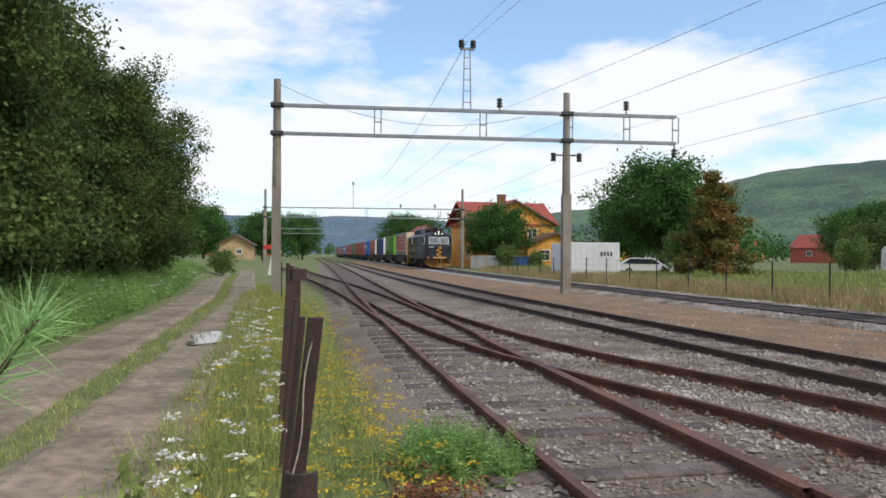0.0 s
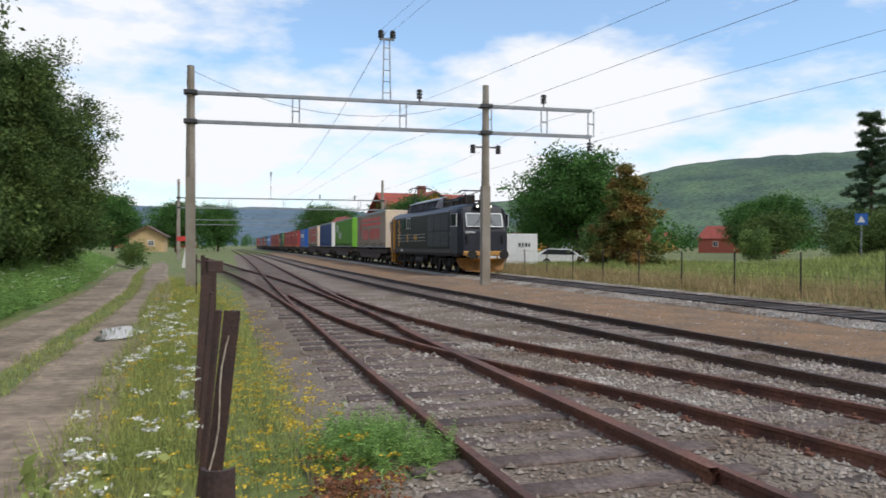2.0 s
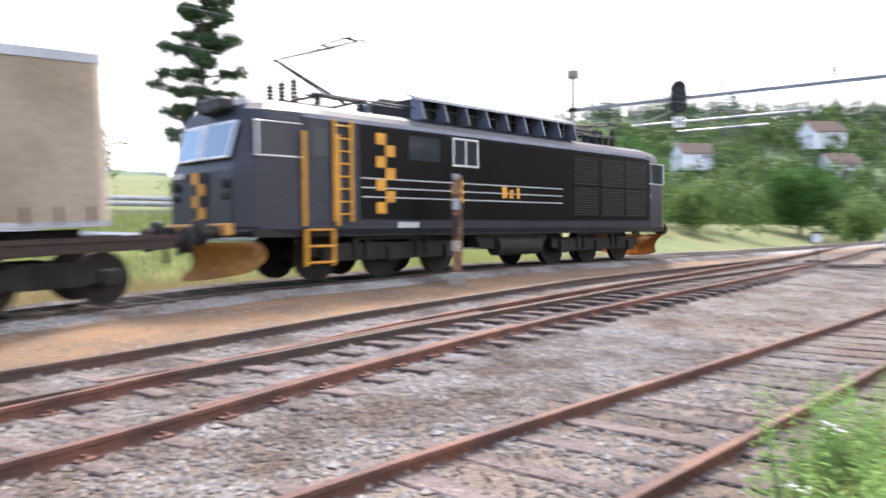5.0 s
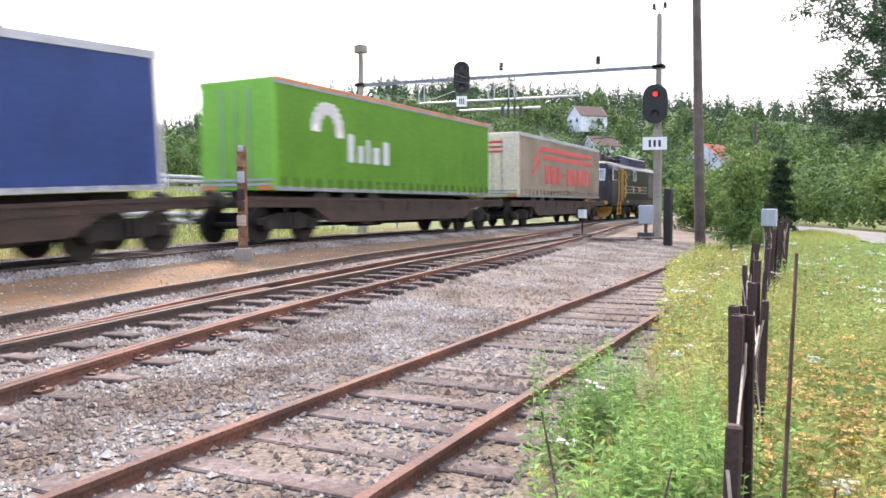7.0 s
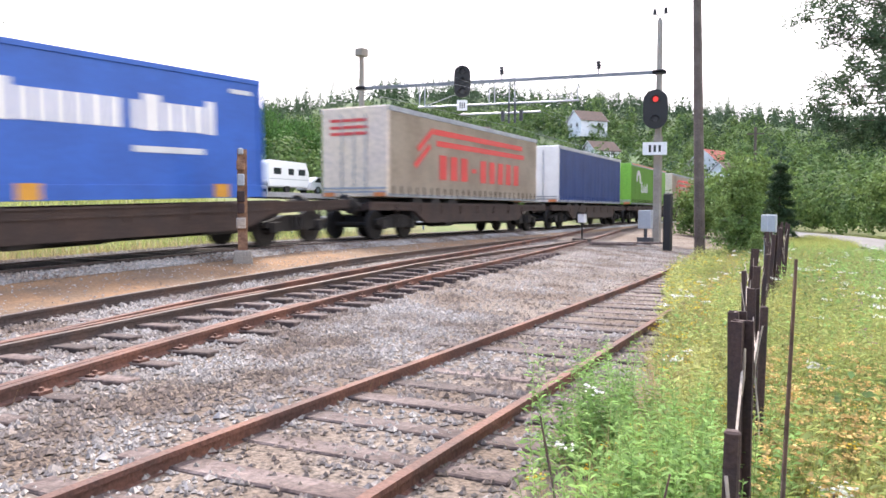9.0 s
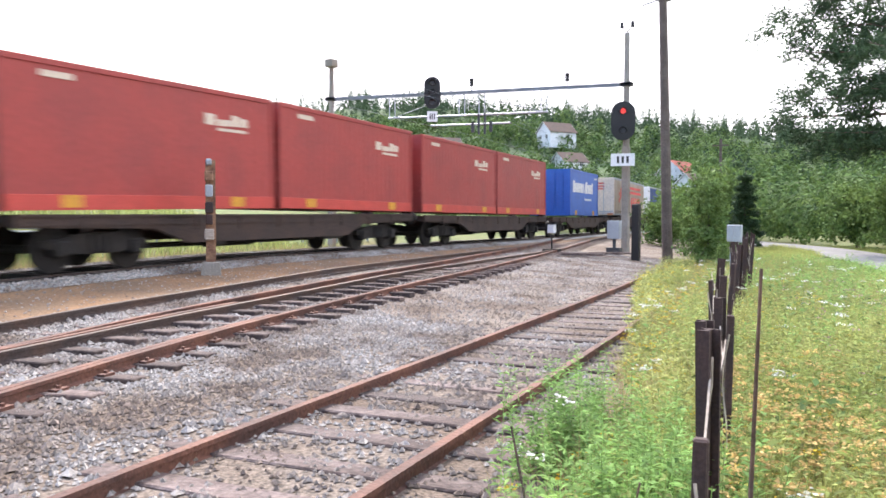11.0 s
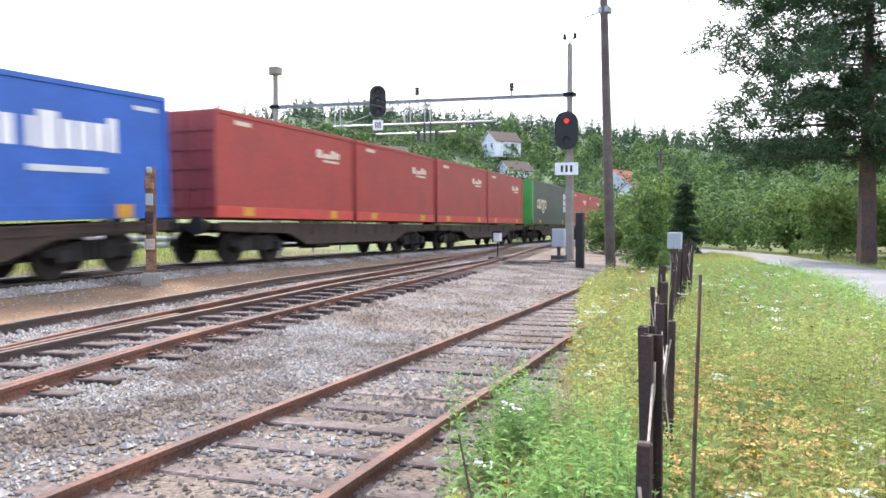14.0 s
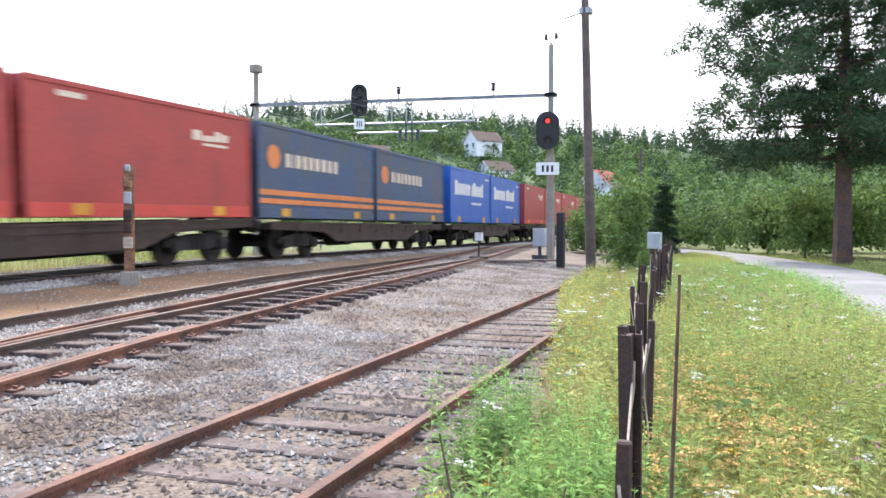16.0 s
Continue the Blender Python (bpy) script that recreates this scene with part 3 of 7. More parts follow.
def bogie(parent, x, half=0.9, material=None, name="bogie"):
    material = material or M["under"]
    bm = bmesh.new()
    for sy in (-1, 1):
        prism(bm, [(x - half - 0.35, 0.5), (x - half - 0.35, 0.62), (x - 0.4, 0.78), (x + 0.4, 0.78), (x + half + 0.35, 0.62), (x + half + 0.35, 0.5),
                   (x + 0.45, 0.36), (x - 0.45, 0.36)], sy * 1.02 - 0.05, sy * 1.02 + 0.05, "y")
        for dx in (-half, half):
            box(bm, (x + dx, sy * 1.1, 0.48), (0.28, 0.14, 0.3), bevel=0.03)
        for dx in (-0.18, 0, 0.18):
            rod(bm, (x + dx, sy * 1.09, 0.4), (x + dx, sy * 1.09, 0.74), 0.07, seg=8)
    box(bm, (x, 0, 0.62), (0.5, 2.0, 0.2))
    fr = part(name, bm, material, parent)
    for dx in (-half, half):
        b2 = bmesh.new()
        wheelset(b2, x + dx)
        part("wheelset", b2, M["under"], fr)
    return fr


def buffers(parent, x, s, material):
    for sy in (-0.87, 0.87):
        bm = bmesh.new()
        rod(bm, (x, sy, 1.05), (x + s * 0.34, sy, 1.05), 0.12, seg=12)
        rod(bm, (x + s * 0.34, sy, 1.05), (x + s * 0.47, sy, 1.05), 0.24, seg=16)
        part("buffer", bm, material, parent)
    bm = bmesh.new()
    box(bm, (x + s * 0.2, 0, 0.95), (0.4, 0.12, 0.16), bevel=0.02)
    box(bm, (x + s * 0.38, 0, 0.8), (0.08, 0.1, 0.4), bevel=0.02)
    part("coupling", bm, material, parent)


def loft(rings):
    """A closed skin over rings of equally many corners."""
    bm = bmesh.new()
    vs = [[bm.verts.new(p) for p in ring] for ring in rings]
    n = len(rings[0])
    for a, b in zip(vs, vs[1:]):
        for i in range(n):
            bm.faces.new((a[i], a[(i + 1) % n], b[(i + 1) % n], b[i]))
    bm.faces.new(vs[0][::-1]), bm.faces.new(vs[-1])
    bmesh.ops.recalc_face_normals(bm, faces=bm.faces[:])
    return bm


def locomotive():
    lo = thing("locomotive", "dark grey and black electric freight locomotive with yellow checker marks", "locomotive")
    half = [(1.42, 0.98), (1.5, 1.1), (1.5, 2.25), (1.49, 3.25), (1.43, 3.42), (1.28, 3.56), (0.9, 3.7), (0.0, 3.78)]
    ring = half + [(-y, z) for y, z in half[-2::-1]]

    def section(x, s, squeeze, slant):
        return [(x - s * max(0, z - 2.2) * slant - s * max(0, z - 3.45) * slant * 3.2, y * squeeze, z) for y, z in ring]
    bm = loft([section(-8.35, -1, 0.8, 0.3), section(-7.9, -1, 0.93, 0.2), section(-7.0, -1, 1, 0.0), section(7.0, 1, 1, 0.0), section(7.9, 1, 0.93, 0.2), section(8.35, 1, 0.8, 0.3)])
    bmesh.ops.bevel(bm, geom=[e for e in bm.edges if abs(abs((e.verts[0].co.x + e.verts[1].co.x) / 2) - 8.25) < 0.2], offset=0.05, segments=2, affect="EDGES")
    body = part("body", bm, M["loco_grey"], lo, "dark grey painted body shell")
    for sy in (-1, 1):
        bm = bmesh.new()
        box(bm, (0.72, sy * 1.5, 2.29), (12.3, 0.03, 1.98))
        sp = part("side_panel", bm, M["loco_black"], lo, "black painted side panel")
        bm = bmesh.new()
        box(bm, (-0.1, sy * 1.475, 3.36), (13.6, 0.05, 0.1), (sy * 18, 0, 0))
        part("roof_gutter", bm, M["loco_roof"], lo, "pale grey-blue roof edge")
        for z in (1.78, 1.98, 2.18):
            bm = bmesh.new()
            box(bm, (-1.72, sy * 1.519, z), (7.36, 0.008, 0.022))
            part("stripe", bm, M["stripe"], sp)
        for i in range(7):
            for k in range(2):
                if (i + k) % 2 == 0:
                    bm = bmesh.new()
                    box(bm, (-4.85 + 0.27 * k, sy * 1.519, 1.55 + i * 0.25), (0.27, 0.012, 0.25))
                    part("check_mark", bm, M["yellow"], sp, "yellow square")
        # yellow emblem and the bars of the operator's name
        for dx, dz, w in ((-0.12, 0, 0.16), (0.02, 0.12, 0.16), (0.02, -0.12, 0.16), (0.16, 0.2, 0.14), (0.16, 0, 0.14), (0.16, -0.2, 0.14)):
            bm = bmesh.new()
            box(bm, (-2.4 + dx, sy * 1.52, 1.98 + dz), (w, 0.012, 0.11), (0, 45, 0))
            part("emblem", bm, M["yellow"], sp)
        for k, (w_, h_) in enumerate(((0.24, 0.3), (0.2, 0.22), (0.16, 0.28))):
            bm = bmesh.new()
            box(bm, ((-0.62 + k * 0.28) * (1 if sy < 0 else -1), sy * 1.52, 1.86 + h_ / 2), (w_ * 0.8, 0.012, h_))
            part("name_bar", bm, M["yellow"], sp, "yellow mark")
        # windows along the machine room
        for wx, ww in ((-2.1, 0.88),):
            fr = bmesh.new()
            for a, b, c, d in ((0, 0.32, ww + 0.08, 0.05), (0, -0.32, ww + 0.08, 0.05), (-ww / 2, 0, 0.05, 0.64), (ww / 2, 0, 0.05, 0.64), (0, 0, 0.05, 0.6)):
                box(fr, (wx + a, sy * 1.52, 2.92 + b), (c, 0.04, d), bevel=0.008)
            f_ = part("window", fr, M["alu"], lo, "sliding window in a pale aluminium frame")
            bm = bmesh.new()
            box(bm, (wx, sy * 1.512, 2.92), (ww, 0.012, 0.62))
            part("pane", bm, M["window"], f_)
        for wx in (-3.5,):
            bm = bmesh.new()
            box(bm, (wx, sy * 1.513, 2.92), (1.0, 0.012, 0.55), bevel=0.004)
            part("window", bm, M["window"], lo, "dark machine room window")
        for gx_ in (3.15, 4.6, 6.0):
            for gz_ in (1.85, 2.75):
                bm = bmesh.new()
                for k in range(12):
                    box(bm, (gx_, sy * 1.512, gz_ - 0.38 + k * 0.069), (1.25, 0.02, 0.03), (sy * 30, 0, 0))
                box(bm, (gx_, sy * 1.517, gz_ + 0.44), (1.36, 0.02, 0.02)), box(bm, (gx_, sy * 1.517, gz_ - 0.44), (1.36, 0.02, 0.02))
                part("air_grille", bm, M["loco_black"], lo, "black louvred air intake")
        for s in (-1, 1):
            # cab side window, door with yellow handrails, steps
            bm = bmesh.new()
            for a, b, c, d in ((0, 0.33, 1.06, 0.025), (0, -0.33, 1.06, 0.035), (-0.5, 0, 0.04, 0.68), (0.5, 0, 0.03, 0.68), (-0.3 * s, 0, 0.07, 0.64)):
                box(bm, (s * 7.42 + a, sy * (1.465 - 0.02), 2.85 + b), (c, 0.06, d), (0, 0, -s * sy * 4.5), bevel=0.01)
            f_ = part("cab_window", bm, M["alu"], lo, "cab side window in a pale frame")
            bm = bmesh.new()
            box(bm, (s * 7.42, sy * (1.462 - 0.02), 2.85), (1.0, 0.02, 0.64), (0, 0, -s * sy * 4.5))
            part("pane", bm, M["window"], f_)
            if (s < 0) == (sy < 0):
                dr = bmesh.new()
                box(dr, (s * 6.5, sy * 1.512, 2.2), (0.66, 0.03, 2.2), bevel=0.01)
                d_ = part("cab_door", dr, M["loco_grey"], lo, "grey cab door")
                bm = bmesh.new()
                box(bm, (s * 6.5, sy * 1.53, 2.85), (0.4, 0.012, 0.6), bevel=0.004)
                part("pane", bm, M["window"], d_)
                for dx in (-0.42, 0.42):
                    bm = bmesh.new()
                    box(bm, (s * 6.5 + dx, sy * 1.57, 2.1), (0.09, 0.05, 1.9), bevel=0.015)
                    part("handrail", bm, M["yellow"], lo, "yellow handrail")
                bm = bmesh.new()
                for dx in (-0.22, 0.22):
                    box(bm, (s * 5.95 + dx, sy * 1.58, 2.3), (0.06, 0.05, 2.1))
                for k in range(8):
                    rod(bm, (s * 5.95 - 0.22, sy * 1.58, 1.4 + k * 0.26), (s * 5.95 + 0.22, sy * 1.58, 1.4 + k * 0.26), 0.018, seg=6)
                part("ladder", bm, M["yellow"], lo, "yellow ladder")
                bm = bmesh.new()
                for dx in (-0.34, 0.34):
                    box(bm, (s * 6.5 + dx, sy * 1.5, 0.72), (0.07, 0.06, 0.75))
                for k in range(3):
                    box(bm, (s * 6.5, sy * 1.5, 0.42 + k * 0.33), (0.66, 0.22, 0.04), bevel=0.01)
                part("steps", bm, M["yellow"], lo, "yellow entry steps")
    bm = bmesh.new()
    for sy in (-1, 1):
        box(bm, (0, sy * 1.3, 1.02), (16.0, 0.24, 0.16))
        prism(bm, [(-1.3, 0.62), (-1.5, 0.98), (1.6, 0.98), (1.4, 0.62), (0.9, 0.55), (-0.7, 0.55)], sy * 0.85, sy * 1.25, "y")
    part("underframe", bm, M["under"], lo)
    bm = bmesh.new()
    rod(bm, (-0.7, -1.2, 0.62), (1.1, -1.2, 0.62), 0.24, seg=14)
    part("air_tank", bm, M["under"], lo)
    for s in (-1, 1):
        fr = bmesh.new()
        for sy in (-1, 1):
            prism(fr, [(s * 1.9, 0.55), (s * 1.9, 0.8), (s * 6.6, 0.8), (s * 6.6, 0.55), (s * 5.8, 0.42), (s * 2.8, 0.42)], sy * 1.06, sy * 1.18, "y")
            for k in (2.4, 4.25, 6.1):
                box(fr, (s * k, sy * 1.2, 0.55), (0.36, 0.16, 0.34), bevel=0.03)
            for k in (3.32, 5.18):
                for dx in (-0.16, 0.16):
                    rod(fr, (s * k + dx, sy * 1.2, 0.5), (s * k + dx, sy * 1.2, 0.98), 0.075, seg=8)
            rod(fr, (s * 4.25 - 1.2, sy * 1.26, 0.9), (s * 4.25 + 1.2, sy * 1.26, 0.9), 0.04, seg=6)
        b_ = part("bogie", fr, M["under"], lo)
        for k in (2.4, 4.25, 6.1):
            b2 = bmesh.new()
            wheelset(b2, s * k, 0.55)
            part("wheelset", b2, M["under"], b_)
        # the front: windscreens, lamps, checks, buffer beam, plough
        for sy in (-1, 1):
            lean = -s * 17
            fm = bmesh.new()
            for a, b, c, d in ((0, 0.36, 0.96, 0.06), (0, -0.36, 0.96, 0.06), (-0.46, 0, 0.06, 0.74), (0.46, 0, 0.06, 0.74)):
                box(fm, (0, a, b), (0.05, c, d), bevel=0.015)
            f_ = part("windscreen", fm, M["alu"], lo, "windscreen in a pale rubber frame")
            f_.matrix_basis = pose(s * 8.19, sy * 0.53, 2.84, 0, lean, s * sy * 3)
            bm = bmesh.new()
            box(bm, (0, 0, 0), (0.03, 0.92, 0.72))
            part("pane", bm, M["glass"], f_)
            bm = bmesh.new()
            rod(bm, (0.05, sy * 0.1, -0.36), (0.06, -sy * 0.22, 0.02), 0.012, seg=5)
            rod(bm, (0.06, -sy * 0.3, 0.2), (0.06, -sy * 0.14, -0.16), 0.012, seg=5)
            part("wiper", bm, M["black"], f_)
            bm = bmesh.new()
            for dz, rr in ((0.0, 0.1), (-0.24, 0.07)):
                rod(bm, (s * 8.3, sy * 0.98, 1.98 + dz), (s * 8.4, sy * 0.98, 1.98 + dz), rr, seg=12)
            part("marker_lamp", bm, M["black"], lo, "small black marker lamp")
        bm = bmesh.new()
        box(bm, (s * 7.95, 0, 3.6), (0.34, 0.95, 0.3), bevel=0.06)
        lh = part("lamp_housing", bm, M["black"], lo, "black headlamp cluster on the roof edge")
        for yy, zz in ((-0.36, 3.56), (0.36, 3.56), (0, 3.72), (0, 3.52)):
            bm = bmesh.new()
            rod(bm, (s * 8.08, yy, zz), (s * 8.14, yy, zz), 0.075, seg=14)
            part("headlamp", bm, M["lamp"] if s > 0 else M["steel_dark"], lh, "lit white headlamp" if s > 0 else "")
        for i in range(5):
            for k in range(2):
                bm = bmesh.new()
                box(bm, (s * 8.356, (k - 0.5) * 0.23, 1.2 + i * 0.23), (0.02, 0.23, 0.23))
                part("check_mark", bm, M["yellow"] if (i + k) % 2 else M["black"], lo, "yellow square" if (i + k) % 2 else "")
        for k in range(6):
            bm = bmesh.new()
            box(bm, (s * 8.36, -s * 1.05 + s * k * 0.09, 2.2), (0.012, 0.06, 0.11))
            part("number_bar", bm, M["stripe"], lo)
        bm = bmesh.new()
        box(bm, (s * 8.36, 0, 1.1), (0.16, 2.4, 0.24), bevel=0.03)
        part("buffer_beam", bm, M["plough"], lo, "yellow buffer beam")
        buffers(lo, s * 8.4, s, M["black"])
        bm = bmesh.new()
        cols = []
        for i in range(13):
            yy = -1.45 + i * 2.9 / 12
            bow = 0.85 * (1 - abs(yy / 1.45)) ** 0.8
            col = []
            for j in range(7):
                u = j / 6
                low = 0.1 + 0.16 * (abs(yy) / 1.45) ** 2
                zz = low + u * (0.86 - low)
                col.append(bm.verts.new((s * (7.65 + bow + 0.28 * (2 * u - 1) ** 2), yy * (0.8 + 0.2 * u), zz)))
            cols.append(col)
        for a, b in zip(cols, cols[1:]):
            for j in range(6):
                bm.faces.new((a[j], b[j], b[j + 1], a[j + 1]))
        bmesh.ops.solidify(bm, geom=bm.faces[:], thickness=0.03)
        bmesh.ops.recalc_face_normals(bm, faces=bm.faces[:])
        pl = part("snow_plough", bm, M["plough"], lo, "scuffed orange-yellow curved snow plough")
        for f in pl.data.polygons:
            f.use_smooth = True
    for sy in (-1,):
        text("cab_number", "1", 0.2, M["stripe"], lo, pose(6.95, -1.506, 2.1, 90, 0, 0))
        for k in range(6):
            bm = bmesh.new()
            box(bm, (-4.3 + 0.11 * k, -1.508, 1.18), (0.08, 0.01, 0.13))
            part("number_bar", bm, M["stripe"], lo)
    # roof: raised ventilator hood, pantographs, insulators
    for sy in (-1, 1):
        bm = bmesh.new()
        prism(bm, [(sy * 0.45, 4.36), (sy * 0.45, 4.4), (sy * 1.12, 4.2), (sy * 1.12, 4.13)], -3.35, 3.25, "x")
        for v in bm.verts:
            v.co.x *= 1 - 0.12 * (1.12 - abs(v.co.y))
        part("roof_hood", bm, M["hood"], lo, "pale silver-grey sloping ventilator lid")
        for k in range(9):
            bm = bmesh.new()
            prism(bm, [(sy * 0.76, 3.68), (sy * 1.22, 3.68), (sy * 1.08, 4.14), (sy * 0.76, 4.26)], -3.2 + k * 0.79, -3.14 + k * 0.79, "x")
            part("hood_bracket", bm, M["loco_roof"], lo)
    bm = bmesh.new()
    box(bm, (0, 0, 3.95), (6.3, 1.5, 0.56), bevel=0.03)
    part("roof_core", bm, M["under"], lo)
    for k in range(14):
        bm = bmesh.new()
        box(bm, (-2.9 + k * 0.45, 0, 4.0), (0.05, 1.7, 0.4))
        part("fin", bm, M["under"], lo)
    for s, raised in ((1, False), (-1, True)):
        c = s * 5.2
        fm = bmesh.new()
        for dx in (-0.6, 0.6):
            for yy in (-0.55, 0.55):
                rod(fm, (c + dx, yy, 3.7), (c + dx, yy, 3.98), 0.06, seg=8)
                for k in range(3):
                    rod(fm, (c + dx, yy, 3.76 + k * 0.07), (c + dx, yy, 3.79 + k * 0.07), 0.1, seg=8)
            rod(fm, (c + dx, -0.65, 4.0), (c + dx, 0.65, 4.0), 0.035, seg=6)
        for yy in (-0.55, 0.55):
            rod(fm, (c - 0.8, yy, 4.0), (c + 0.8, yy, 4.0), 0.035, seg=6)
        p_ = part("pantograph", fm, M["black"], lo, "raised single-arm pantograph" if raised else "folded dark pantograph")
        bm = bmesh.new()
        if raised:
            knee, head = (c - 1.3, 0, 4.75), (c + 0.45, 0, 5.35)
        else:
            knee, head = (c - 1.35, 0, 4.26), (c + 0.95, 0, 4.46)
        rod(bm, (c + 0.6, 0, 4.03), knee, 0.045, 0.035, seg=6)
        part("lower_arm", bm, M["black"], p_)
        bm = bmesh.new()
        rod(bm, (c + 0.35, 0, 4.03), (knee[0] + 0.08, 0, knee[2] - 0.06), 0.02, seg=6)
        part("guide_rod", bm, M["black"], p_)
        for yy in (-0.35, 0.35):
            bm = bmesh.new()
            rod(bm, (knee[0], yy * 0.3, knee[2]), (head[0], yy, head[2]), 0.022, seg=6)
            part("upper_arm", bm, M["black"], p_)
        bm = bmesh.new()
        for yy in (-0.45, 0.45):
            rod(bm, (head[0] - 0.18, yy, head[2] + 0.06), (head[0] + 0.18, yy, head[2] + 0.06), 0.02, seg=6)
        for dx in (-0.18, 0.18):
            rod(bm, (head[0] + dx, -0.6, head[2] + 0.06), (head[0] + dx, 0.6, head[2] + 0.06), 0.025, seg=6)
            for e in (-1, 1):
                rod(bm, (head[0] + dx, e * 0.6, head[2] + 0.06), (head[0] + dx, e * 0.85, head[2] - 0.12), 0.02, seg=6)
        part("collector_head", bm, M["black"], p_)
        if not raised:
            bm = bmesh.new()
            box(bm, (c - 0.25, 0, 4.2), (1.5, 0.3, 0.2), bevel=0.04)
            box(bm, (c + 0.55, 0, 4.05), (0.32, 0.5, 0.5), bevel=0.03)
            part("drive_box", bm, M["black"], p_)
        for k in range(3):
            bm = bmesh.new()
            for j in range(7):
                rod(bm, (s * 6.35, (k - 1) * 0.45, 3.74 + j * 0.08), (s * 6.35, (k - 1) * 0.45, 3.78 + j * 0.08), 0.1, seg=10)
            rod(bm, (s * 6.35, (k - 1) * 0.45, 3.7), (s * 6.35, (k - 1) * 0.45, 4.34), 0.045, seg=8)
            part("insulator", bm, M["rust_post"], lo)
    bm = bmesh.new()
    for yy in (-0.25, 0.05):
        rod(bm, (-6.2, yy - 0.6, 3.98), (6.2, yy - 0.6, 4.0), 0.02, seg=6)
    rod(bm, (7.0, -0.6, 3.7), (7.0, -0.6, 4.1), 0.02, seg=6)
    part("roof_conductor", bm, M["steel_dark"], lo)
    return lo


def flat_wagon(ln, pocket, material):
    """A long flat wagon of length ln between its buffers, with its origin at its middle on the railhead."""
    wa = thing("flat_wagon", "brown fishbelly flat wagon carrying swap bodies" if not pocket else "rust-brown pocket wagon carrying a road trailer", "wagon",
               group="wagons of the freight train")
    h = ln / 2
    for sy in (-1, 1):
        bm = bmesh.new()
        if pocket:
            prof = [(-h, 0.95), (-h, 1.18), (h, 1.18), (h, 0.95), (h - 2.7, 0.9), (h - 3.5, 0.5), (-h + 3.5, 0.5), (-h + 2.7, 0.9)]
        else:
            prof = [(-h, 0.9), (-h, 1.14), (h, 1.14), (h, 0.9), (h - 3.2, 0.84), (h - 4.2, 0.5), (-h + 4.2, 0.5), (-h + 3.2, 0.84)]
        prism(bm, prof, sy * 1.2, sy * 1.3, "y")
        box(bm, (0, sy * 1.31, 1.12), (ln, 0.04, 0.05)), box(bm, (0, sy * 1.31, 0.94), (ln, 0.03, 0.03))
        for k in range(9):
            box(bm, (-h * 0.8 + k * h * 0.2, sy * 1.315, 0.95), (0.05, 0.03, 0.3))
        part("side_beam", bm, material, wa)
    bm = bmesh.new()
    box(bm, (0, 0, 1.0), (ln, 0.5, 0.2))
    part("centre_sill", bm, material, wa)
    if pocket:
        bm = bmesh.new()
        box(bm, (0, 0, 0.62), (ln - 7, 2.3, 0.1))
        part("pocket_floor", bm, material, wa)
    for k in range(8):
        bm = bmesh.new()
        box(bm, (-h + 0.15 + k * (ln - 0.3) / 7, 0, 1.022), (0.22, 2.39, 0.18))
        part("cross_beam", bm, material, wa)
    for x in (-h + 2.0, h - 2.0):
        bogie(wa, x)
    for s in (-1, 1):
        buffers(wa, s * h, s, M["under"])
    bm = bmesh.new()
    box(bm, (h * 0.35, -1.1, 0.62), (1.1, 0.3, 0.4), bevel=0.03)
    part("battery_box", bm, M["under"], wa)
    bm = bmesh.new()
    box(bm, (-h * 0.3, -1.1, 0.6), (0.6, 0.3, 0.4), bevel=0.03)
    part("brake_gear", bm, M["under"], wa)
    bm = bmesh.new()
    rod(bm, (-1.2, 0.2, 0.5), (0.6, 0.2, 0.5), 0.2, seg=12)
    part("air_tank", bm, M["under"], wa)
    for yy in (-0.55, 0.75):
        bm = bmesh.new()
        rod(bm, (-h + 2.6, yy, 0.42), (h - 2.6, yy, 0.42), 0.035, seg=6)
        part("brake_rod", bm, M["under"], wa)
    return wa


def marks(parent, words, size, material, sx, z, ylev=1.283, extra=0.0, label=""):
    for sy in (-1, 1):
        text("lettering", words, size, material, parent, pose(sx * (1 if sy < 0 else -1), sy * ylev, z, 90, 0, 0 if sy < 0 else 180), label, extra)


